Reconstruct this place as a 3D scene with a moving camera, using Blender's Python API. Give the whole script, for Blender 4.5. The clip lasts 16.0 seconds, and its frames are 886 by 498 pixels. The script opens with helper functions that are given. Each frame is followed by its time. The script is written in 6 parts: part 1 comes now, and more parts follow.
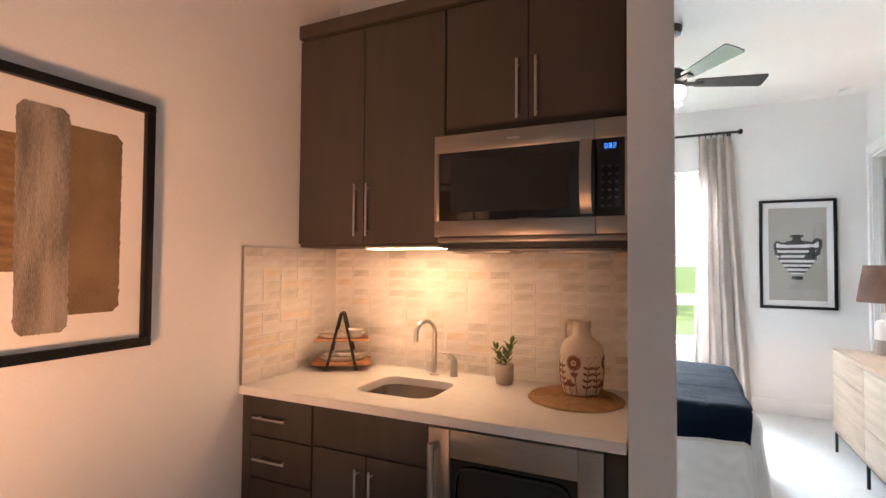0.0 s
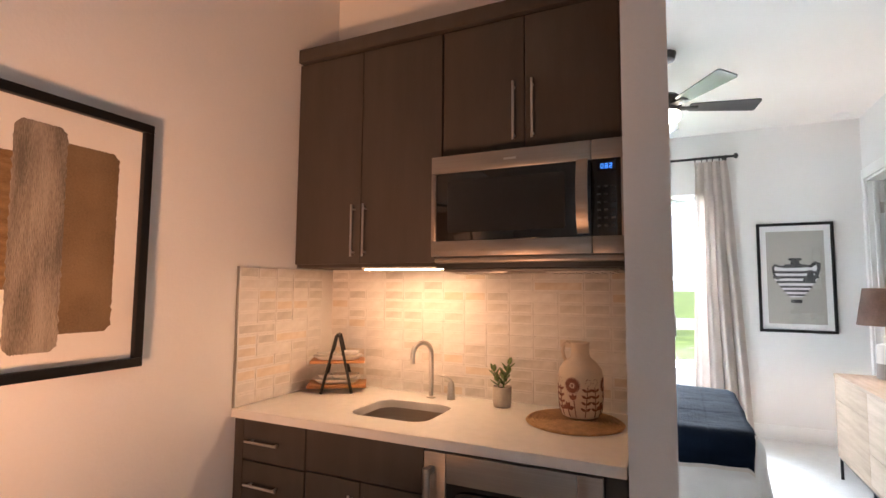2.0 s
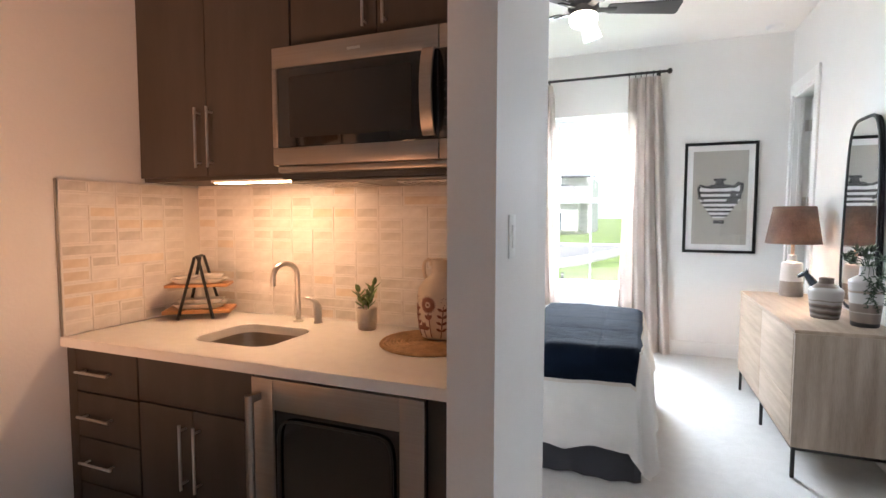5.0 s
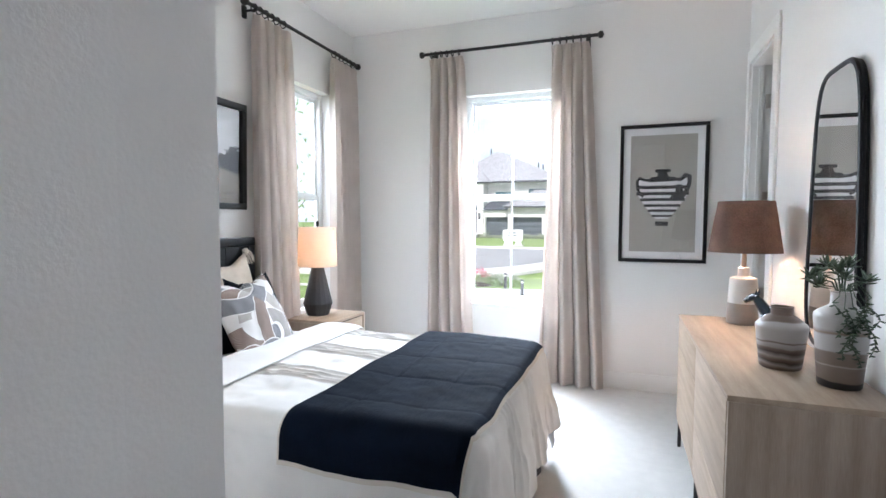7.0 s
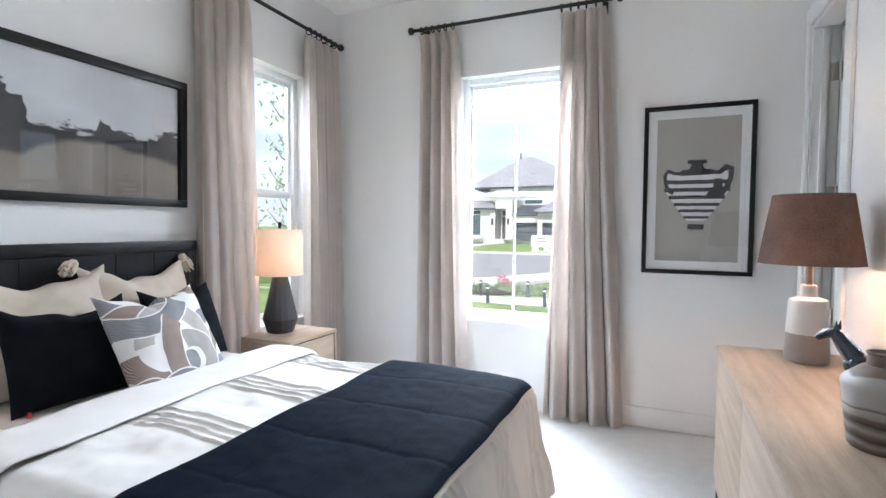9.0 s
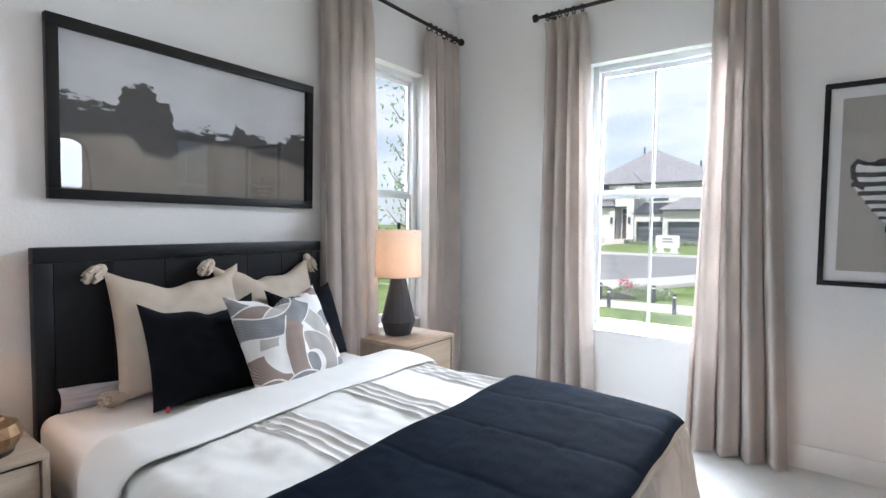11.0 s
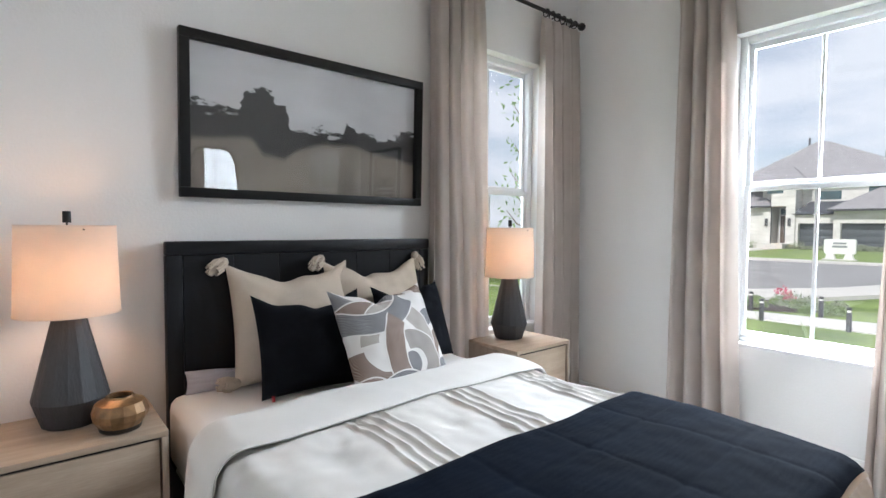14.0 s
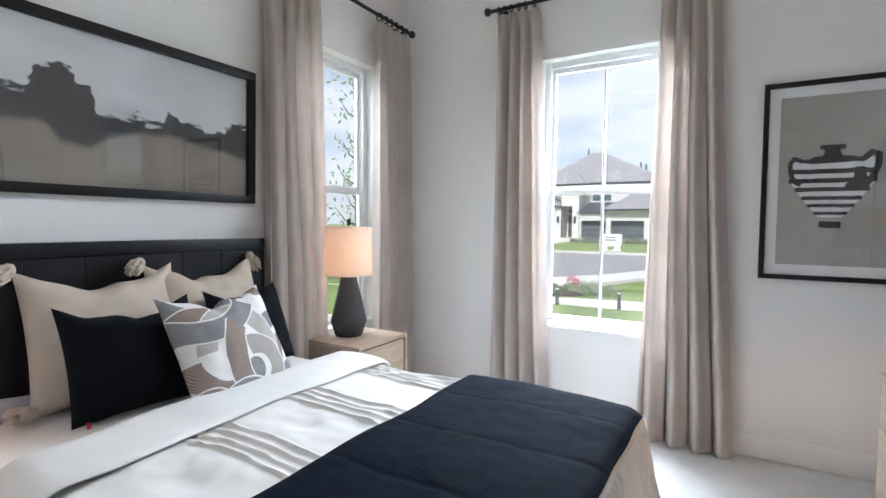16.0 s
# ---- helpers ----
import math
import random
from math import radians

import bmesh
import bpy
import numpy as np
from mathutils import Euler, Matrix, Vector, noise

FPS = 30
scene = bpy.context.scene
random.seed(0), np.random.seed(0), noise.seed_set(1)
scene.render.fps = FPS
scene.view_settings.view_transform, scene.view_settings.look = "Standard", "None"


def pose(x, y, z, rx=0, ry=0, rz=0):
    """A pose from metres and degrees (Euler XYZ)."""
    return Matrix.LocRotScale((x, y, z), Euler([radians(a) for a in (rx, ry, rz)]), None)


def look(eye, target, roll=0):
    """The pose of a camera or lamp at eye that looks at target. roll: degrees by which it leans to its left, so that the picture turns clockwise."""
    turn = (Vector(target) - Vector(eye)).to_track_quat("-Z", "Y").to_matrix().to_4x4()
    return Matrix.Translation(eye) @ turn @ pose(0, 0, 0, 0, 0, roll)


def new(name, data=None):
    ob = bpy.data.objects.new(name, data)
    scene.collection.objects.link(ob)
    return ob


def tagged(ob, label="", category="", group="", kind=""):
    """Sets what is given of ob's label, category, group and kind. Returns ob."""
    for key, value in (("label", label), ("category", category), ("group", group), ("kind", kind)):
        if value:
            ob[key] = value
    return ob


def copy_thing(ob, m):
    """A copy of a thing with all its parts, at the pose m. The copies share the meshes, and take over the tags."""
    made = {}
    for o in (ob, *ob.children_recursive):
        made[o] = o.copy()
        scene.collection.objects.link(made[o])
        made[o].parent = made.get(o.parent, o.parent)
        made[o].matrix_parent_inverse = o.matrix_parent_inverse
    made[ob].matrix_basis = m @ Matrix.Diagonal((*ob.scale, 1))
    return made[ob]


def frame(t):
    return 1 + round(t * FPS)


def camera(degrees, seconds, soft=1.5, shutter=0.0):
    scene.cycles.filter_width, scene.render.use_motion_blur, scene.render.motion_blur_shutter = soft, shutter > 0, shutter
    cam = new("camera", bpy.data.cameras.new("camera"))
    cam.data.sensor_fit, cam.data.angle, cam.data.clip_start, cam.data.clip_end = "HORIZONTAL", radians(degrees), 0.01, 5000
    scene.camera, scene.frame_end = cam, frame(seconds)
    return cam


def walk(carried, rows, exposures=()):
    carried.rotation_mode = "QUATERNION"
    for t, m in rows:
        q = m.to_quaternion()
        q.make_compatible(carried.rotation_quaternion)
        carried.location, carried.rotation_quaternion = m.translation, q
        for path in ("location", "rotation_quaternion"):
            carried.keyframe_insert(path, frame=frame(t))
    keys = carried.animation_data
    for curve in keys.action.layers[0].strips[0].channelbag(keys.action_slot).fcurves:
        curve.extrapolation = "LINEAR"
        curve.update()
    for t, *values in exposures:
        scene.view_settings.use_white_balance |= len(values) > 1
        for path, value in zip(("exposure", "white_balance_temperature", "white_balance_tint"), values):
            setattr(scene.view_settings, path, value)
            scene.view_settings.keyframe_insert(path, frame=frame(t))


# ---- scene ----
cam = camera(83.1, 16.0)
PATH = [
    (0, (1.652, -5.84, 1.435), (0.801, -4.031, 1.494), 0.4),
    (0.5, (1.643, -5.83, 1.465), (0.795, -4.024, 1.611), 0.4),
    (1, (1.649, -5.832, 1.475), (0.804, -4.03, 1.677), 0.5),
    (1.5, (1.651, -5.828, 1.448), (0.809, -4.026, 1.649), 0.5),
    (2, (1.655, -5.827, 1.419), (0.81, -4.021, 1.575), 0.5),
    (2.5, (1.656, -5.829, 1.399), (0.812, -4.018, 1.488), 0.5),
    (3, (1.659, -5.833, 1.378), (0.82, -4.017, 1.396), 0.5),
    (3.5, (1.664, -5.838, 1.373), (0.842, -4.015, 1.323), 0.3),
    (4, (1.71, -5.796, 1.372), (0.912, -3.965, 1.273), 0.2),
    (4.5, (1.837, -5.662, 1.372), (1.073, -3.817, 1.252), 0.1),
    (5, (1.97, -5.471, 1.363), (1.246, -3.611, 1.236), 0.1),
    (5.2, (2.01, -5.372, 1.351), (1.302, -3.506, 1.225), 0.1),
    (7.5, (2.486, -3.93, 1.327), (1.81, -2.05, 1.22), 0.2),
    (8, (2.511, -3.728, 1.314), (1.802, -1.861, 1.209), 0.3),
    (8.2, (2.507, -3.669, 1.309), (1.784, -1.807, 1.209), 0.3),
    (10.5, (2.389, -3.4, 1.318), (1.344, -1.698, 1.228), 0.7),
    (11, (2.341, -3.365, 1.325), (1.162, -1.753, 1.227), 0.6),
    (11.5, (2.32, -3.334, 1.327), (1.003, -1.832, 1.228), 0.6),
    (12, (2.325, -3.279, 1.313), (0.887, -1.892, 1.219), 0.5),
    (12.5, (2.334, -3.226, 1.308), (0.808, -1.936, 1.215), 0.4),
    (13, (2.316, -3.201, 1.298), (0.742, -1.97, 1.206), 0.4),
    (13.5, (2.312, -3.193, 1.292), (0.733, -1.968, 1.205), 0.4),
    (14, (2.307, -3.199, 1.29), (0.766, -1.927, 1.202), 0.4),
    (14.5, (2.286, -3.206, 1.292), (0.821, -1.847, 1.207), 0.3),
    (15, (2.264, -3.221, 1.293), (0.915, -1.748, 1.207), 0.2),
    (15.5, (2.27, -3.257, 1.297), (1.071, -1.659, 1.203), 0.4),
    (16, (2.278, -3.302, 1.305), (1.265, -1.58, 1.207), 0.5),
]
# the clip's camera closes down as it leaves the dim kitchenette for the bright bedroom
EXPOSURE = [(0.0, 1.55, 6050, 10), (4.0, 1.55, 6050, 10), (5.2, 1.5, 6050, 10), (7.5, 1.04, 5850, 10), (8.2, 1.0, 5850, 10), (10.5, 0.80, 5850, 10), (12.0, 0.60, 6050, 10), (14.0, 0.52, 6120, 10), (16.0, 0.67, 5950, 10)]
walk(cam, [(t, look(e, g, r)) for t, e, g, r in PATH], EXPOSURE)

# ---- world, sun and large lights ----
world = bpy.data.worlds.new("sky")
scene.world = world
world.use_nodes = True
wn, wl = world.node_tree.nodes, world.node_tree.links
sky = wn.new("ShaderNodeTexSky")
sky.sky_type, sky.sun_disc = "NISHITA", False
sky.sun_elevation, sky.sun_rotation = radians(48), radians(180)
cl_co, cl_map = wn.new("ShaderNodeTexCoord"), wn.new("ShaderNodeMapping")
cl_map.inputs["Scale"].default_value = (1.4, 1.4, 5.0)
cl_noise, cl_ramp, cl_mix = wn.new("ShaderNodeTexNoise"), wn.new("ShaderNodeValToRGB"), wn.new("ShaderNodeMix")
cl_noise.inputs["Scale"].default_value, cl_noise.inputs["Detail"].default_value = 2.2, 6
cl_ramp.color_ramp.elements[0].position, cl_ramp.color_ramp.elements[1].position = 0.24, 0.55
cl_mix.data_type = "RGBA"
cl_mix.inputs["B"].default_value = (8.2, 8.5, 9.1, 1)
wl.new(cl_co.outputs["Generated"], cl_map.inputs["Vector"])
wl.new(cl_map.outputs["Vector"], cl_noise.inputs["Vector"])
wl.new(cl_noise.outputs["Fac"], cl_ramp.inputs["Fac"])
wl.new(cl_ramp.outputs["Color"], cl_mix.inputs["Factor"])
wl.new(sky.outputs["Color"], cl_mix.inputs["A"])
wl.new(cl_mix.outputs["Result"], wn["Background"].inputs["Color"])
wn["Background"].inputs["Strength"].default_value = 0.070


def lamp(name, kind, m, power, colour, size=0.1, size_y=None, spread=None):
    data = bpy.data.lights.new(name, kind)
    data.energy, data.color = power, colour
    if kind == "AREA":
        data.size = size
        if size_y:
            data.shape, data.size_y = "RECTANGLE", size_y
        if spread:
            data.spread = radians(spread)
    elif kind == "POINT":
        data.shadow_soft_size = size
    elif kind == "SUN":
        data.angle = radians(size)
    ob = new(name, data)
    ob.matrix_world = m
    return ob


WARM = (1.0, 0.455, 0.215)
BULB = (1.0, 0.57, 0.32)
lamp("sun", "SUN", look((0, 0, 20), (0.0, 0.95, 18.95)), 3.0, (1.0, 0.95, 0.87), 0.5)
# daylight that falls in through the two windows
lamp("window_light_north", "AREA", look((1.42, 1.0, 2.45), (1.65, -0.95, 0.35)), 570, (0.86, 0.93, 1.0), 1.9, 2.2)
lamp("window_light_west", "AREA", look((-1.0, -0.82, 2.4), (1.2, -0.82, 0.35)), 120, (0.86, 0.93, 1.0), 1.9, 2.2)
# the strip under the wall cabinet
lamp("under_cabinet_light", "AREA", look((0.56, -3.865, 1.497), (0.56, -3.865, 0.0)), 0.68, WARM, 0.40, 0.04)
# lamps of the three table lights and the ceiling fan
lamp("bulb_near", "POINT", pose(0.225, -3.105, 1.108), 2.4, BULB, 0.05)
lamp("bulb_far", "POINT", pose(0.235, -0.965, 1.108), 2.0, BULB, 0.05)
lamp("bulb_dresser", "POINT", pose(3.03, -1.145, 1.26), 9.0, BULB, 0.035)
lamp("bulb_fan", "POINT", pose(1.62, -2.15, 2.59), 2.6, (1.0, 0.86, 0.70), 0.07)
# a warm table lamp behind the walker, its shade turned to the side wall
lamp("hall_light", "AREA", look((0.78, -6.25, 0.62), (-0.05, -4.60, 1.92)), 4.5, WARM, 0.25, spread=85)

# ---- materials ----

def mat(name, colour, rough=0.6, metal=0.0, vary=0.06, scale=6.0, bump=0.0, bscale=60.0, spec=0.5, stretch=None, second=None,
        transmission=0.0, island=0.0, sheen=0.0, coat=0.0, contrast=(0.35, 0.65)):
    """Principled material with variation at two scales (object space) and fine relief."""
    m = bpy.data.materials.new(name)
    m.use_nodes = True
    n, l = m.node_tree.nodes, m.node_tree.links
    b = n["Principled BSDF"]
    b.inputs["Roughness"].default_value, b.inputs["Metallic"].default_value = rough, metal
    b.inputs["Specular IOR Level"].default_value = spec
    b.inputs["Transmission Weight"].default_value = transmission
    b.inputs["Sheen Weight"].default_value = sheen
    b.inputs["Coat Weight"].default_value = coat
    co, mp = n.new("ShaderNodeTexCoord"), n.new("ShaderNodeMapping")
    if stretch:
        mp.inputs["Scale"].default_value = stretch
    l.new(co.outputs["Object"], mp.inputs["Vector"])
    big, small = n.new("ShaderNodeTexNoise"), n.new("ShaderNodeTexNoise")
    big.inputs["Scale"].default_value, big.inputs["Detail"].default_value = scale, 5
    small.inputs["Scale"].default_value, small.inputs["Detail"].default_value = bscale, 4
    l.new(mp.outputs["Vector"], big.inputs["Vector"])
    l.new(mp.outputs["Vector"], small.inputs["Vector"])
    ramp = n.new("ShaderNodeValToRGB")
    ramp.color_ramp.elements[0].position, ramp.color_ramp.elements[1].position = contrast
    c = Vector(colour)
    lo = c * (1 - vary)
    hi = Vector(second) if second else Vector([min(1, x * (1 + vary)) for x in c])
    ramp.color_ramp.elements[0].color, ramp.color_ramp.elements[1].color = (*lo, 1), (*hi, 1)
    mix = n.new("ShaderNodeMath")
    mix.operation = "MULTIPLY_ADD"
    mix.inputs[1].default_value = 0.3
    half = n.new("ShaderNodeMath")
    half.operation = "MULTIPLY"
    half.inputs[1].default_value = 0.7
    l.new(big.outputs["Fac"], half.inputs[0])
    l.new(small.outputs["Fac"], mix.inputs[0])
    l.new(half.outputs[0], mix.inputs[2])
    l.new(mix.outputs[0], ramp.inputs["Fac"])
    out = ramp.outputs["Color"]
    if island:
        info, hsv, mul = n.new("ShaderNodeObjectInfo"), n.new("ShaderNodeHueSaturation"), n.new("ShaderNodeMath")
        mul.operation = "MULTIPLY_ADD"
        mul.inputs[1].default_value, mul.inputs[2].default_value = island, 1 - island / 2
        l.new(info.outputs["Random"], mul.inputs[0])
        l.new(mul.outputs[0], hsv.inputs["Value"])
        l.new(out, hsv.inputs["Color"])
        out = hsv.outputs["Color"]
    l.new(out, b.inputs["Base Color"])
    if bump:
        bp = n.new("ShaderNodeBump")
        bp.inputs["Strength"].default_value, bp.inputs["Distance"].default_value = bump, 0.01
        l.new(small.outputs["Fac"], bp.inputs["Height"])
        l.new(bp.outputs["Normal"], b.inputs["Normal"])
    return m


def glow(name, colour, strength):
    m = bpy.data.materials.new(name)
    m.use_nodes = True
    b = m.node_tree.nodes["Principled BSDF"]
    b.inputs["Base Color"].default_value = (*colour, 1)
    b.inputs["Emission Color"].default_value, b.inputs["Emission Strength"].default_value = (*colour, 1), strength
    return m


def clear(name, tint=(1, 1, 1), gloss=0.06, rough=0.0, haze=0.0):
    """Thin window or picture glass: see-through with a mirror coat."""
    m = bpy.data.materials.new(name)
    m.use_nodes = True
    n, l = m.node_tree.nodes, m.node_tree.links
    tr, gl, mx, fr = n.new("ShaderNodeBsdfTransparent"), n.new("ShaderNodeBsdfGlossy"), n.new("ShaderNodeMixShader"), n.new("ShaderNodeLayerWeight")
    tr.inputs["Color"].default_value = (*tint, 1)
    gl.inputs["Roughness"].default_value = rough
    fr.inputs["Blend"].default_value = 0.5
    pw, ad = n.new("ShaderNodeMath"), n.new("ShaderNodeMath")
    pw.operation, ad.operation = "POWER", "MULTIPLY_ADD"
    pw.inputs[1].default_value = 5.0
    ad.inputs[1].default_value, ad.inputs[2].default_value = 0.9, gloss
    l.new(fr.outputs["Facing"], pw.inputs[0])
    l.new(pw.outputs[0], ad.inputs[0])
    l.new(ad.outputs[0], mx.inputs[0])
    l.new(tr.outputs[0], mx.inputs[1])
    l.new(gl.outputs[0], mx.inputs[2])
    # pale translucent share that imitates glare over the view outside
    if haze:
        veil, top = n.new("ShaderNodeBsdfTranslucent"), n.new("ShaderNodeMixShader")
        veil.inputs["Color"].default_value = (0.8, 0.8, 0.8, 1)
        top.inputs[0].default_value = haze
        l.new(mx.outputs[0], top.inputs[1])
        l.new(veil.outputs[0], top.inputs[2])
        l.new(top.outputs[0], n["Material Output"].inputs["Surface"])
        return m
    l.new(mx.outputs[0], n["Material Output"].inputs["Surface"])
    return m


def thin_cloth(name, colour, through_share=0.35, bump=0.15, bscale=400, vary=0.06):
    """Cloth that lets some light through."""
    m = mat(name, colour, 0.9, vary=vary, scale=5, bump=bump, bscale=bscale, spec=0.1)
    n, l = m.node_tree.nodes, m.node_tree.links
    tl, mx = n.new("ShaderNodeBsdfTranslucent"), n.new("ShaderNodeMixShader")
    b = n["Principled BSDF"]
    src = b.inputs["Base Color"].links[0].from_socket
    l.new(src, tl.inputs["Color"])
    mx.inputs[0].default_value = through_share
    l.new(b.outputs[0], mx.inputs[1])
    l.new(tl.outputs[0], mx.inputs[2])
    l.new(mx.outputs[0], n["Material Output"].inputs["Surface"])
    return m


PAINT = mat("wall_paint", (0.79, 0.78, 0.765), 0.75, vary=0.02, scale=1.5, bump=0.10, bscale=90, spec=0.25)
CEIL = mat("ceiling_paint", (0.82, 0.81, 0.79), 0.85, vary=0.02, scale=1.5, bump=0.10, bscale=120, spec=0.2)
TRIM = mat("white_trim", (0.82, 0.82, 0.81), 0.4, vary=0.015, scale=3)
VINYL = mat("white_vinyl", (0.82, 0.84, 0.85), 0.35, vary=0.01)
CARPET = mat("carpet", (0.77, 0.75, 0.72), 0.95, vary=0.045, scale=14, bump=1.0, bscale=230, spec=0.1, sheen=0.3)
ESPRESSO = mat("espresso_laminate", (0.062, 0.051, 0.043), 0.55, vary=0.09, scale=3, bump=0.03, bscale=40, stretch=(6, 6, 0.7), spec=0.35)
DARK = mat("dark_gap", (0.012, 0.010, 0.009), 0.7)
QUARTZ = mat("white_quartz", (0.80, 0.78, 0.75), 0.22, vary=0.03, scale=25, bscale=200)
STEEL = mat("brushed_steel", (0.37, 0.325, 0.285), 0.36, 1.0, vary=0.06, scale=4, bump=0.05, bscale=30, stretch=(0.4, 1, 40))
NICKEL = mat("satin_nickel", (0.62, 0.59, 0.55), 0.28, 1.0, vary=0.04)
BLACKGLASS = mat("black_glass", (0.008, 0.008, 0.009), 0.06, vary=0.02, spec=0.6)
BLACKMETAL = mat("black_metal", (0.018, 0.017, 0.017), 0.45, 0.3, vary=0.15, scale=20)
BLACKWOOD = mat("black_painted_wood", (0.006, 0.0065, 0.009), 0.45, vary=0.2, scale=4, bump=0.08, bscale=40, stretch=(4, 6, 0.6), spec=0.3)
OAK = mat("pale_oak", (0.37, 0.280, 0.200), 0.5, vary=0.12, scale=2.5, bump=0.08, bscale=30, stretch=(9, 0.8, 9), second=(0.46, 0.36, 0.27))
OAKV = mat("oak_upright_grain", (0.32, 0.245, 0.185), 0.5, vary=0.16, scale=2.5, bump=0.08, bscale=30, stretch=(9, 9, 0.7), second=(0.43, 0.345, 0.27))
CURTAIN = thin_cloth("beige_linen_curtain", (0.660, 0.595, 0.550), 0.48, 0.12, 500)
WHITECLOTH = mat("white_cotton", (0.74, 0.715, 0.68), 0.9, vary=0.03, scale=8, bump=0.12, bscale=350, spec=0.1, sheen=0.2)
SHEET = mat("white_sheet", (0.82, 0.80, 0.78), 0.85, vary=0.02, scale=5, bump=0.08, bscale=300, spec=0.1)
NAVY = mat("navy_quilt", (0.0038, 0.0074, 0.0155), 0.9, vary=0.25, scale=7, bump=0.2, bscale=260, spec=0.06)
CREAM = mat("cream_woven", (0.57, 0.485, 0.395), 0.9, vary=0.07, scale=9, bump=0.3, bscale=260, spec=0.1)
BLACKCLOTH = mat("black_knit", (0.007, 0.008, 0.011), 0.9, vary=0.25, scale=9, bump=0.3, bscale=280, spec=0.1)
SKIRT = mat("charcoal_skirt", (0.075, 0.075, 0.085), 0.9, vary=0.12, scale=6, bump=0.2, bscale=260, spec=0.1)
GLASS = clear("window_glass", (1, 1, 1), 0.042, haze=0.001)
PICGLASS = clear("picture_glass", (1, 1, 1), 0.095)
MIRROR = mat("mirror_silver", (0.90, 0.91, 0.91), 0.0, 1.0, vary=0.0)


# ---- builders ----
def box(x0, x1, y0, y1, z0, z1, bev=0.0, seg=2, bm=None):
    """A box between corners, edges rounded by bev."""
    b = bmesh.new()
    bmesh.ops.create_cube(b, size=1, matrix=Matrix.Translation(((x0 + x1) / 2, (y0 + y1) / 2, (z0 + z1) / 2)) @ Matrix.Diagonal((x1 - x0, y1 - y0, z1 - z0, 1)))
    if bev:
        bmesh.ops.bevel(b, geom=b.edges[:], offset=bev, segments=seg, affect="EDGES", profile=0.5)
    if bm is None:
        return b
    return merge(bm, b)


def merge(bm, b):
    me = bpy.data.meshes.new("tmp")
    b.to_mesh(me)
    b.free()
    bm.from_mesh(me)
    bpy.data.meshes.remove(me)
    return bm


def lathe(profile, seg=40, cap=True):
    """Turned shape about z from (radius, height) pairs."""
    b = bmesh.new()
    rings = []
    for r, z in profile:
        rings.append([b.verts.new((r * math.cos(2 * math.pi * i / seg), r * math.sin(2 * math.pi * i / seg), z)) for i in range(seg)])
    for a, c in zip(rings, rings[1:]):
        for i in range(seg):
            b.faces.new((a[i], a[(i + 1) % seg], c[(i + 1) % seg], c[i]))
    if cap:
        if profile[0][0] > 1e-4:
            b.faces.new(rings[0][::-1])
        if profile[-1][0] > 1e-4:
            b.faces.new(rings[-1])
    bmesh.ops.remove_doubles(b, verts=b.verts[:], dist=1e-5)
    bmesh.ops.recalc_face_normals(b, faces=b.faces[:])
    return b


def tube(points, r, seg=12, closed=False, caps=True):
    """A round bar along points; r may be one radius or one per point."""
    b = bmesh.new()
    pts = [Vector(p) for p in points]
    rr = r if isinstance(r, (list, tuple)) else [r] * len(pts)
    rings, side = [], None
    for i, p in enumerate(pts):
        if closed:
            d = pts[(i + 1) % len(pts)] - pts[i - 1]
        else:
            d = pts[min(i + 1, len(pts) - 1)] - pts[max(i - 1, 0)]
        d.normalize()
        if side is None:
            side = d.cross(Vector((0, 0, 1)) if abs(d.z) < 0.9 else Vector((1, 0, 0)))
        side = (side - d * side.dot(d)).normalized()
        up = d.cross(side)
        rings.append([b.verts.new(p + rr[i] * (math.cos(2 * math.pi * k / seg) * side + math.sin(2 * math.pi * k / seg) * up)) for k in range(seg)])
    n = len(rings)
    for i in range(n if closed else n - 1):
        a, c = rings[i], rings[(i + 1) % n]
        for k in range(seg):
            b.faces.new((a[k], a[(k + 1) % seg], c[(k + 1) % seg], c[k]))
    if caps and not closed:
        b.faces.new(rings[0][::-1])
        b.faces.new(rings[-1])
    bmesh.ops.recalc_face_normals(b, faces=b.faces[:])
    return b


def sheet(f, nu, nv, thick=0.0):
    """A surface f(u, v), u and v from 0 to 1; thick gives it a back along y."""
    b = bmesh.new()
    g = [[b.verts.new(f(i / nu, j / nv)) for j in range(nv + 1)] for i in range(nu + 1)]
    for i in range(nu):
        for j in range(nv):
            b.faces.new((g[i][j], g[i + 1][j], g[i + 1][j + 1], g[i][j + 1]))
    if thick:
        k = [[b.verts.new(v.co + Vector((0, thick, 0))) for v in row] for row in g]
        for i in range(nu):
            for j in range(nv):
                b.faces.new((k[i][j], k[i][j + 1], k[i + 1][j + 1], k[i + 1][j]))
            for j in (0, nv):
                b.faces.new((g[i][j], g[i + 1][j], k[i + 1][j], k[i][j]))
        for j in range(nv):
            for i in (0, nu):
                b.faces.new((g[i][j], g[i][j + 1], k[i][j + 1], k[i][j]))
    bmesh.ops.recalc_face_normals(b, faces=b.faces[:])
    return b


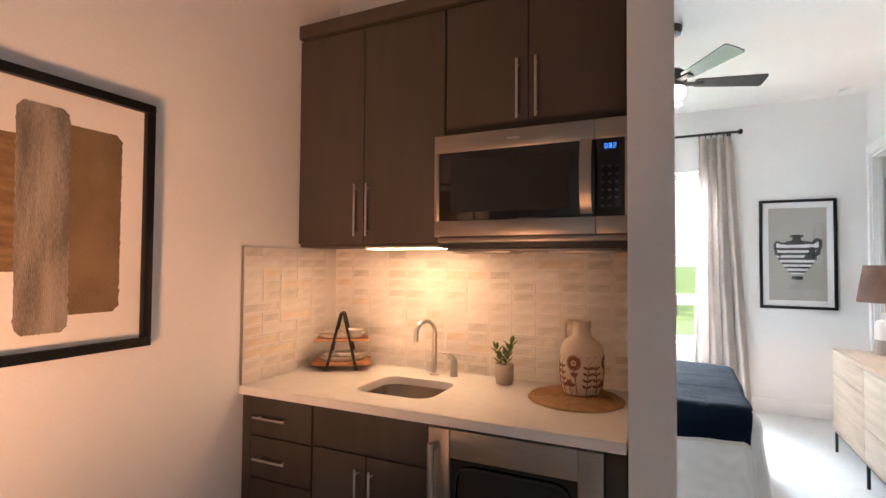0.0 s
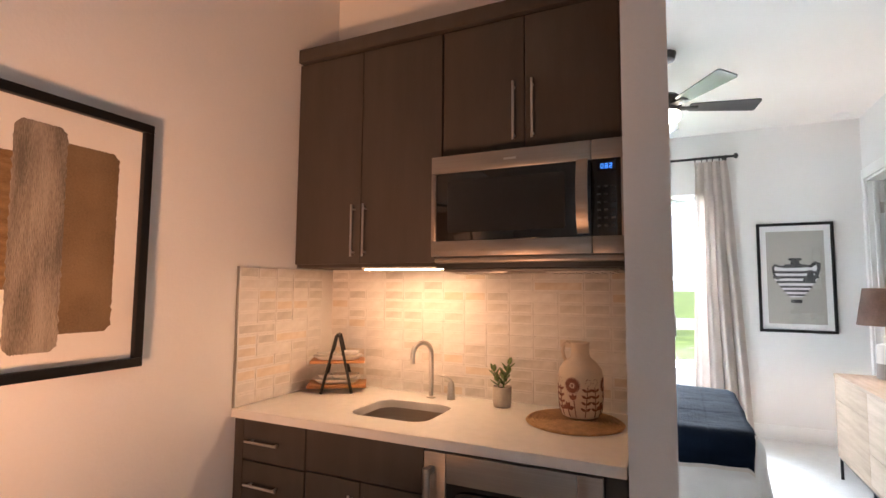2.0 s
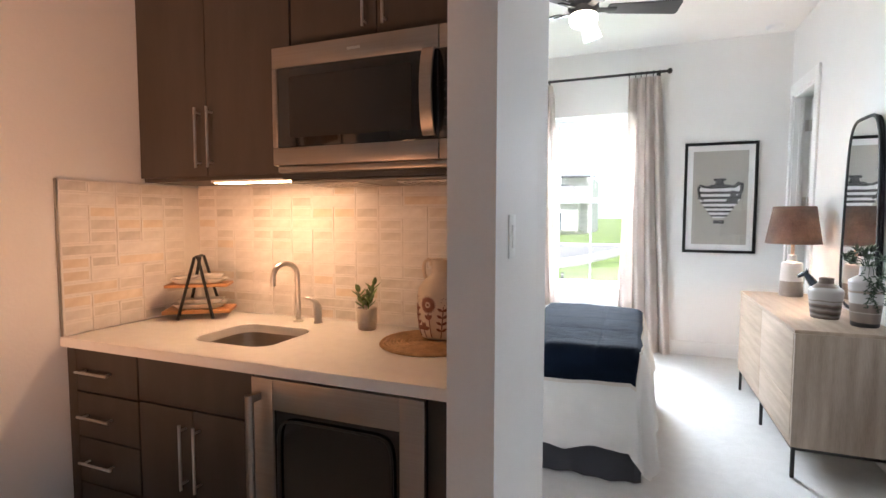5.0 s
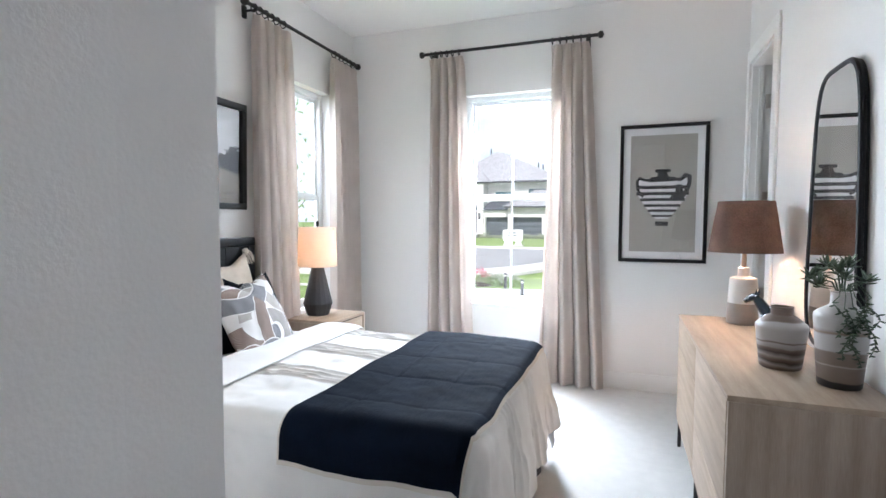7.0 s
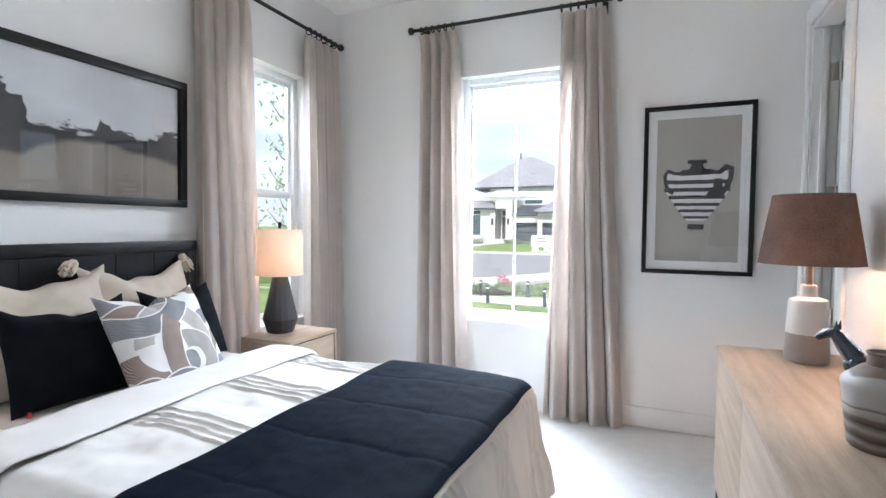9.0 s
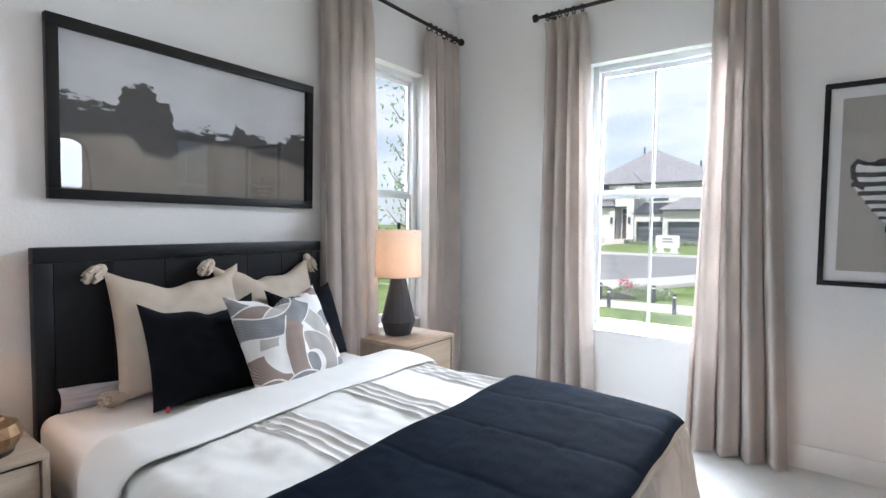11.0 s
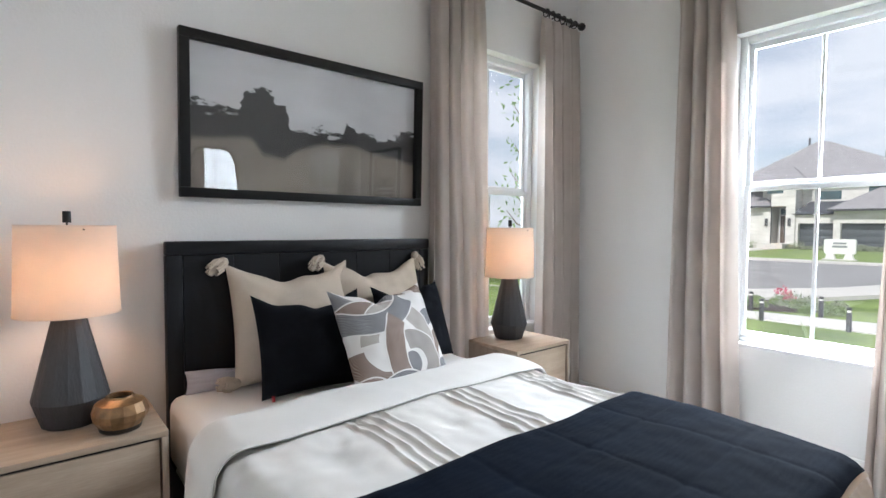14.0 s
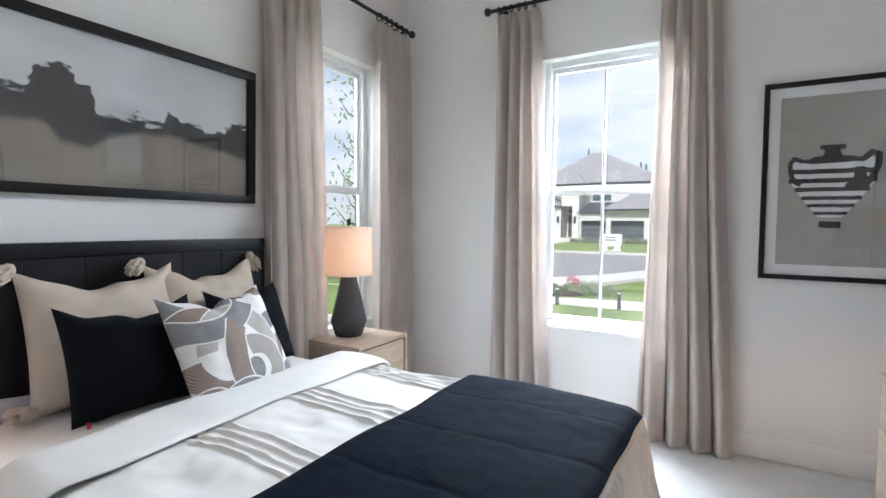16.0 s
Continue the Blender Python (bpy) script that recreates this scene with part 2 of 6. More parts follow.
def prism(outline, axis, a, c):
    """A flat outline (pairs) pushed along an axis from a to c."""
    b = bmesh.new()
    def at(p, d):
        return {"x": (d, p[0], p[1]), "y": (p[0], d, p[1]), "z": (p[0], p[1], d)}[axis]
    lo = [b.verts.new(at(p, a)) for p in outline]
    hi = [b.verts.new(at(p, c)) for p in outline]
    n = len(outline)
    for i in range(n):
        b.faces.new((lo[i], lo[(i + 1) % n], hi[(i + 1) % n], hi[i]))
    b.faces.new(lo[::-1])
    b.faces.new(hi)
    bmesh.ops.recalc_face_normals(b, faces=b.faces[:])
    return b


def moved(b, m):
    bmesh.ops.transform(b, matrix=m, verts=b.verts[:])
    return b


def mesh_of(name, bm, material, smooth=None):
    me = bpy.data.meshes.new(name)
    bm.to_mesh(me)
    bm.free()
    me.materials.append(material)
    if smooth is None or smooth:
        me.shade_smooth()
        me.set_sharp_from_angle(angle=radians(38 if smooth is None else smooth))
    return me


def thing(name, m, label, category, group="", kind=""):
    """An Empty at a thing's base, which holds its parts."""
    ob = new(name)
    ob.empty_display_size = 0.05
    ob.matrix_world = m if isinstance(m, Matrix) else pose(*m)
    return tagged(ob, label, category, group, kind)


def part(name, bm, material, parent, label="", smooth=None):
    ob = new(name, mesh_of(name, bm, material, smooth))
    ob.parent = parent
    if label:
        ob["label"] = label
    return ob


def single(name, bm, material, label, category="", group="", kind="", m=None, smooth=None):
    """A thing of one mesh."""
    ob = new(name, mesh_of(name, bm, material, smooth))
    if m is not None:
        ob.matrix_world = m
    return tagged(ob, label, category, group, kind)


def setting(name, bm, material, label, category, smooth=None):
    return single(name, bm, material, label, category, kind="structure", smooth=smooth)


# ---- the shell ----
CEILING = 3.05
WX0, WX1, WZ0, WZ1 = 1.10, 1.90, 0.60, 2.42      # north window
VY0, VY1 = -1.23, -0.415                          # west window

b = box(-0.15, WX0, 0, 0.15, 0, CEILING)
box(WX1, 3.25, 0, 0.15, 0, CEILING, bm=b)
box(WX0, WX1, 0, 0.15, 0, WZ0, bm=b)
box(WX0, WX1, 0, 0.15, WZ1, CEILING, bm=b)
setting("wall_north", b, PAINT, "off-white painted wall with one tall window", "wall", 30)
b = box(-0.15, 0, VY1, 0, 0, CEILING)
box(-0.15, 0, -3.375, VY0, 0, CEILING, bm=b)
box(-0.15, 0, VY0, VY1, 0, WZ0, bm=b)
box(-0.15, 0, VY0, VY1, WZ1, CEILING, bm=b)
setting("wall_west", b, PAINT, "off-white painted wall behind the bed head", "wall", 30)
DY0, DY1, DZ = -0.69, -0.085, 2.45                # door in the east wall
b = box(3.25, 3.37, -8.0, DY0, 0, CEILING)
box(3.25, 3.37, DY1, 0.15, 0, CEILING, bm=b)
box(3.25, 3.37, DY0, DY1, DZ, CEILING, bm=b)
setting("wall_east", b, PAINT, "off-white painted wall with an open doorway", "wall", 30)
# between the kitchenette and the bedroom
setting("wall_kitchenette_back", box(-0.20, 1.614, -3.60, -3.375, 0, CEILING), PAINT, "painted wall behind the kitchenette", "wall", 30)
setting("wall_partition", prism([(1.518, -4.282), (1.646, -4.282), (1.618, -3.602), (1.518, -3.602)], "z", 0, CEILING), PAINT, "painted stub wall that closes the kitchenette niche", "wall", 30)
setting("wall_kitchenette_side", box(-0.20, -0.05, -8.0, -3.602, 0, CEILING), PAINT, "painted side wall of the kitchenette", "wall", 30)
setting("wall_south", box(-0.20, 3.37, -8.15, -8.002, 0, CEILING), PAINT, "plain painted wall at the end of the hall", "wall", 30)
setting("header_beam", box(1.620, 3.248, -3.60, -3.377, 2.75, CEILING - 0.002, 0.005), PAINT, "painted drop over the way into the bedroom", "beam", 30)
setting("floor", box(-0.20, 3.40, -8.15, 0.15, -0.12, 0), CARPET, "light beige cut-pile carpet", "floor", 30)
setting("ceiling", box(-0.20, 3.40, -8.15, 0.15, CEILING, CEILING + 0.15), CEIL, "flat white ceiling", "ceiling", 30)
# baseboards
def skirting(name, x0, x1, y0, y1):
    setting(name, box(x0, x1, y0, y1, 0.0, 0.135, 0.005), TRIM, "white painted baseboard", "baseboard")
skirting("baseboard_north", 0.016, 3.234, -0.015, -0.001)
skirting("baseboard_west", 0.001, 0.015, -3.37, -0.001)
skirting("baseboard_east", 3.235, 3.249, -7.9, -0.80)
# the room past the doorway
b = box(3.372, 5.4, 1.30, 1.42, 0, CEILING)
box(3.372, 5.4, -2.1, -1.98, 0, CEILING, bm=b)
box(5.30, 5.42, -1.978, 0.10, 0, CEILING, bm=b)
box(5.30, 5.42, 0.90, 1.298, 0, CEILING, bm=b)
box(5.30, 5.42, 0.10, 0.90, 0, 0.9, bm=b)
box(5.30, 5.42, 0.10, 0.90, 2.42, CEILING, bm=b)
box(3.372, 3.45, 0.152, 1.298, 0, CEILING, bm=b)
setting("wall_side_room", b, PAINT, "plain painted walls of the side room", "wall", 30)
setting("floor_side_room", box(3.402, 5.42, -2.1, 1.42, -0.12, -0.004), CARPET, "beige carpet of the side room", "floor", 30)
setting("ceiling_side_room", box(3.402, 5.42, -2.1, 1.42, CEILING, CEILING + 0.15), CEIL, "flat white ceiling of the side room", "ceiling", 30)


# ---- windows ----
def window(name, m, w, z0, z1, label):
    """Single-hung window; x across from 0 to w, y outwards from the room face."""
    t = thing(name, m, label, "window", kind="structure")
    y0, y1 = 0.075, 0.135
    f = 0.042
    b = box(0, f, y0, y1, z0, z1, 0.004)
    box(w - f, w, y0, y1, z0, z1, 0.004, bm=b)
    box(f, w - f, y0, y1, z1 - f, z1, 0.004, bm=b)
    box(f, w - f, y0, y1, z0, z0 + 0.05, 0.004, bm=b)
    part("window_frame", b, VINYL, t)
    zm = (z0 + z1) / 2 + 0.026
    for nm, a, c, yy in (("upper_sash", zm, z1 - f, 0.108), ("lower_sash", z0 + 0.05, zm + 0.01, 0.085)):
        s = 0.026
        b = box(f, f + s, yy, yy + 0.024, a, c, 0.003)
        box(w - f - s, w - f, yy, yy + 0.024, a, c, 0.003, bm=b)
        box(f + s, w - f - s, yy, yy + 0.024, c - 0.034, c, 0.003, bm=b)
        box(f + s, w - f - s, yy, yy + 0.024, a, a + 0.034, 0.003, bm=b)
        sash = part(nm, b, VINYL, t)
        part("muntin", box(w / 2 - 0.009, w / 2 + 0.009, yy + 0.004, yy + 0.020, a + 0.034, c - 0.034, 0.003), VINYL, sash)
        for x0, x1 in ((f + s, w / 2 - 0.009), (w / 2 + 0.009, w - f - s)):
            g = part("pane", box(x0, x1, yy + 0.010, yy + 0.013, a + 0.034, c - 0.034), GLASS, sash, smooth=0)
            g.visible_shadow = False
    part("sash_lock", box(w / 2 - 0.03, w / 2 + 0.03, 0.068, 0.084, zm + 0.011, zm + 0.024, 0.004), VINYL, t)
    part("window_sill", box(-0.0, w, -0.012, 0.074, z0 + 0.001, z0 + 0.022, 0.004), TRIM, t)
    return t


window("window_1", pose(WX0, 0, 0), WX1 - WX0, WZ0, WZ1, "white vinyl single-hung window with a thin upright bar")
window("window_2", pose(0, VY0, 0, 0, 0, 90), VY1 - VY0, WZ0, WZ1, "white vinyl single-hung window beside the bed")
window("window_3", pose(5.30, 0.90, 0, 0, 0, -90), 0.80, 0.90, 2.42, "white vinyl window of the side room")

# ---- doorway ----
t = thing("door_1", (3.25, DY0, 0), "white painted door casing with an open door", "door", kind="structure")
w = DY1 - DY0
for nm, bb in (("casing", box(-0.018, -0.001, -0.10, -0.002, 0, DZ + 0.10, 0.004)), ("casing", box(-0.018, -0.001, w + 0.002, w + 0.068, 0, DZ + 0.10, 0.004)),
               ("casing", box(-0.018, -0.001, -0.001, w + 0.001, DZ + 0.002, DZ + 0.10, 0.004)),
               ("jamb", box(0.0, 0.12, w - 0.018, w - 0.001, 0, DZ - 0.02)), ("jamb", box(0.0, 0.12, 0.001, 0.018, 0, DZ - 0.02)),
               ("jamb", box(0.0, 0.12, 0.001, w - 0.001, DZ - 0.018, DZ - 0.001)),
               ("door_stop", box(0.04, 0.075, w - 0.03, w - 0.019, 0, DZ - 0.03, 0.002))):
    part(nm, bb, TRIM, t)
part("door_leaf", moved(box(0.012, 0.577, -0.024, 0.014, 0.015, DZ - 0.03, 0.003), pose(0.127, w - 0.026, 0, 0, 0, 42)), TRIM, t)
for z in (2.18, 1.50, 0.82, 0.25):
    part("hinge", box(0.085, 0.119, w - 0.024, w - 0.0185, z - 0.05, z + 0.05, 0.002), NICKEL, t, "satin nickel hinge")
    part("hinge_barrel", moved(lathe([(0.007, -0.05), (0.007, 0.05)], 10), pose(0.127, w - 0.026, z)), NICKEL, t)


# ---- bedroom: bed ----
BX0, BX1, BY0, BY1, BZ = 0.10, 2.03, -2.815, -1.425, 0.655


def drape(x, y, lift=0.0, r=0.075, floor=0.03, folds=0.016, phase=0.0):
    """Where cloth that lies at (x, y) of the flat bed plan ends up once it hangs over the edges."""
    cx, cy = min(x, BX1 - r), max(BY0 + r, min(BY1 - r, y))
    ex, ey = x - cx, y - cy
    e = math.hypot(ex, ey)
    z = BZ + lift
    if e < 1e-6:
        return Vector((x, y, z))
    dx, dy = ex / e, ey / e
    e = max(abs(ex), abs(ey)) * (1 + 0.42 * min(abs(dx), abs(dy)))
    rr = r + lift
    if e < rr * math.pi / 2:
        out, drop = rr * math.sin(e / rr), rr * (1 - math.cos(e / rr))
    else:
        d = e - rr * math.pi / 2
        along = cx - cy + 0.35 * math.atan2(dy, dx)
        fade = min(1.0, d / 0.25)
        out = rr + 0.15 * d + fade * folds * (math.sin(along * 17 + phase) + 0.6 * math.sin(along * 31 + 1.3 + phase))
        drop = rr + d * 0.985
    return Vector((cx + dx * out, cy + dy * out, max(floor, z - drop)))


def crumple(x, y, k=1.0):
    return k * (0.010 * noise.noise((x * 3.1, y * 3.1, 0.3)) + 0.006 * noise.noise((x * 8.3, y * 7.1, 2.1)) + 0.0025 * noise.noise((x * 21, y * 19, 4.0)))


bed = thing("bed", (0, 0, 0), "full-size bed with a black panelled headboard", "bed")
part("mattress", box(BX0, BX1 - 0.03, BY0 + 0.02, BY1 - 0.02, 0.34, 0.615, 0.05, 4), SHEET, bed, "white fitted sheet on a mattress")
part("box_spring", box(BX0 + 0.02, BX1 - 0.06, BY0 + 0.04, BY1 - 0.04, 0.14, 0.338, 0.02), SHEET, bed)
for x in (0.25, 1.75):
    for y in (BY0 + 0.15, BY1 - 0.15):
        part("leg", box(x - 0.03, x + 0.03, y - 0.03, y + 0.03, 0, 0.139, 0.004), BLACKWOOD, bed)


def skirt_point(u, v):
    """The bed skirt, round three sides, hanging to the carpet."""
    lx, ly = BX1 - 0.03 - BX0, BY1 - BY0 - 0.03
    s = u * (2 * lx + ly)
    y0, y1, x1 = BY0 + 0.015, BY1 - 0.015, BX1 - 0.03
    w = 0.010 * math.sin(s * 19) * v + 0.008 * math.sin(s * 47) * v + 0.02 * v
    z = 0.37 - v * 0.362
    if s < lx:
        return (BX0 + s, y0 - w, z)
    if s < lx + ly:
        return (x1 + w, y0 + s - lx, z)
    return (x1 - (s - lx - ly), y1 + w, z)


part("bed_skirt", sheet(skirt_point, 260, 10), SKIRT, bed, "charcoal pleated cloth skirt")
hb = part("headboard_panel", box(0.022, 0.050, -2.75, -1.50, 0.16, 1.165, 0.004), BLACKWOOD, bed)
part("headboard_rail", box(0.020, 0.079, -2.785, -1.462, 1.167, 1.224, 0.006), BLACKWOOD, bed)
part("headboard_post", box(0.020, 0.074, -2.785, -2.725, 0.0, 1.1665, 0.004), BLACKWOOD, bed)
part("headboard_post", box(0.020, 0.074, -1.522, -1.462, 0.0, 1.1665, 0.004), BLACKWOOD, bed)
for i in range(6):
    y = -2.723 + i * 0.2000
    part("headboard_plank", box(0.0505, 0.0705, y + 0.0008, y + 0.1992, 0.2, 1.1655, 0.0015), BLACKWOOD, hb, smooth=0)

# comforter with tucks that run down the bed
TUCKS = [c + k * 0.044 for c in (-1.58, -1.97, -2.36) for k in (-1.5, -0.5, 0.5, 1.5)]


def comforter_height(x, y):
    h = 0.014 * (0.5 + noise.noise((x * 2.2, y * 2.2, 7.7))) + crumple(x, y, 1.3)
    for c in TUCKS:
        d = abs(y - c + 0.014 * noise.noise((x * 4, c * 2, 1)))
        if d < 0.011:
            h += 0.010 * (1 - d / 0.011)
    for bx, by in ((1.12, -1.75), (1.12, -2.16), (1.12, -2.58), (1.58, -1.75), (1.58, -2.58)):
        d2 = (x - bx) ** 2 + (y - by) ** 2
        h -= 0.012 * math.exp(-d2 / 0.0020)
    return h


def comforter_point(u, v):
    x = 0.66 + u * (BX1 + 0.42 - 0.66)
    y = BY0 - 0.44 + v * (BY1 - BY0 + 0.88)
    x += (1 - u) * 0.03 * max(0.0, (-2.1 - y)) / 0.75
    return drape(x, y, comforter_height(x, y) - 0.004)


comforter = thing("comforter", (0, 0, 0), "white cotton comforter with narrow sewn tucks, folded back", "bedding")
part("cover", sheet(comforter_point, 110, 330), WHITECLOTH, comforter, smooth=60)


def fold_point(u, v):
    """The turned-back band: a soft loop whose upper layer lies on the cover."""
    y = BY0 - 0.40 + v * (BY1 - BY0 + 0.78)
    skew = 0.03 * max(0.0, (-2.1 - y)) / 0.75 + 0.015 * noise.noise((y * 4, 0, 5))
    a = u * 2 * math.pi
    cx = 0.755 + skew
    px = cx + 0.135 * math.cos(a) * (1 + 0.05 * math.sin(y * 7))
    q = 0.020 + 0.019 * math.sin(a) * (1 + 0.35 * noise.noise((y * 6, 3, 1))) + crumple(px, y, 0.5)
    return drape(px, y, q)


part("folded_edge", sheet(fold_point, 28, 160), WHITECLOTH, comforter, "plain white underside turned back", smooth=80)

PIPING = mat("grey_piping", (0.45, 0.44, 0.42), 0.9, vary=0.1)
part("piping", tube([Vector(fold_point(0.0, v / 150)) for v in range(151)], 0.0013, 6), PIPING, comforter, "thin grey piping")


# throw at the foot
def throw_height(x, y):
    h = 0.012 + crumple(x + 3, y, 0.8)
    for c in (1.52, 1.78):
        h -= 0.0035 * math.exp(-((x - c + 0.012 * noise.noise((y * 3, c, 0))) / 0.010) ** 2)
    for c in (-1.72, -2.02, -2.32, -2.62):
        h -= 0.0024 * math.exp(-((y - c + 0.012 * noise.noise((x * 3, c, 0))) / 0.010) ** 2)
    return h + 0.0005 * math.sin(x * 330)


def throw_point(u, v, out=0.0, lift=0.012):
    x0 = 1.335 - out + 0.02 * noise.noise((v * 5, 1, 1))
    x1 = 2.000 + 0.030 * v + out + 0.012 * noise.noise((v * 6, 4, 1))
    y0, y1 = BY0 - 0.135 - out, BY1 - 0.01 + out
    x, y = x0 + u * (x1 - x0), y0 + v * (y1 - 0.09 * u - y0)
    base = 0.012 + 0.016 * noise.noise((x * 2.2, y * 2.2, 7.7))
    e = min(1.0, min(u, 1 - u, v, 1 - v) * 26)
    return drape(x, y, base + lift + throw_height(x, y) * (0.4 + 0.6 * e))


throw = thing("throw_blanket", (0, 0, 0), "navy quilted throw across the foot of the bed", "blanket")
part("top_layer", sheet(throw_point, 110, 220), NAVY, throw, smooth=60)
LINING = mat("cream_lining", (0.66, 0.60, 0.52), 0.9, vary=0.05, bump=0.2, bscale=250, spec=0.1)
part("lining", sheet(lambda u, v: throw_point(u, v, 0.010, 0.006), 60, 120), LINING, throw, "cream lining at the hem", smooth=60)


# ---- pillows ----
def pillow_mesh(w, h, d, seed=0.0, sag=0.03, ears=0.06, n=34):
    """A stuffed square: seam in the plane x = 0, width along y, height along z from 0."""
    def face(sign):
        def f(u, v):
            a, c = 2 * u - 1, 2 * v - 1
            pin = 1 - ears * (1 - c * c) * (1 if abs(a) > 0 else 0)
            pin2 = 1 - ears * (1 - a * a)
            y, z = a * w / 2 * pin, h / 2 + c * h / 2 * pin2
            full = max(0.0, (1 - abs(a) ** 2.4) * (1 - abs(c) ** 2.4)) ** 0.55
            t = d / 2 * full * (1 + 0.22 * noise.noise((a * 1.7 + seed, c * 1.7, sign)))
            t += 0.010 * full * noise.noise((a * 4 + seed, c * 4, sign * 3))
            z -= sag * max(0, c) ** 1.5 * (1 - abs(a) ** 1.6) * (0.85 + 0.6 * noise.noise((a * 2.5, seed, 2)))
            return (sign * t, y, z)
        return f
    b = sheet(face(1.0), n, n)
    merge(b, sheet(face(-1.0), n, n))
    bmesh.ops.remove_doubles(b, verts=b.verts[:], dist=1e-4)
    bmesh.ops.recalc_face_normals(b, faces=b.faces[:])
    return b


def tassel(parent, p, down):
    """A knotted yarn tassel at a pillow corner."""
    b = bmesh.new()
    rnd = random.Random(int(1000 * (p[1] + p[2] + 5)))
    p, down = Vector(p), Vector(down).normalized()
    merge(b, moved(lathe([(0.001, -0.024), (0.017, -0.017), (0.023, 0), (0.017, 0.017), (0.001, 0.024)], 12), Matrix.Translation(p)))
    for i in range(44):
        q = Vector((rnd.gauss(0, 1), rnd.gauss(0, 1), rnd.gauss(0, 1))).normalized() * 0.029
        merge(b, tube([p + down * 0.008, p + down * 0.026 + q, p + down * (0.054 + 0.014 * rnd.random()) + q * 0.9], 0.0048, 5))
    return part("tassel", b, CREAM, parent, "cream yarn tassel")


def cushion(name, m, w, h, d, material, label, seed, ears=0.06, sag=0.03):
    t = thing(name, m, label, "pillow", "pillows on the bed")
    part("cover", pillow_mesh(w, h, d, seed, sag, ears), material, t, smooth=80)
    return t


PZ = 0.628
for y, s in ((-2.295, 1.0), (-1.85, 4.2)):
    c = cushion("cream_pillow", pose(0.245, y, PZ, 0, -16, 2 if s > 2 else -3), 0.56, 0.52, 0.17, CREAM, "cream woven square pillow with yarn tassels at the corners", s, 0.06, 0.085)
    tassel(c, (0.0, -0.285, 0.525), (0.35, -0.75, -0.55))
    if s > 2:
        tassel(c, (0.0, 0.285, 0.525), (0.1, 0.3, -1))
    else:
        tassel(c, (0.02, -0.280, 0.02), (0.4, -0.9, 0.05))
cushion("black_pillow", pose(0.440, -2.300, PZ - 0.006, 0, -21, -4), 0.47, 0.415, 0.16, BLACKCLOTH, "black knitted square pillow against the cream ones", 2.2, 0.06, 0.075)
cushion("black_pillow", pose(0.37, -1.72, PZ, 0, -20, 8), 0.45, 0.40, 0.15, BLACKCLOTH, "black knitted square pillow behind the patterned one", 6.1, 0.06, 0.06)

PATTERN = bpy.data.materials.new("brush_arc_print")
PATTERN.use_nodes = True


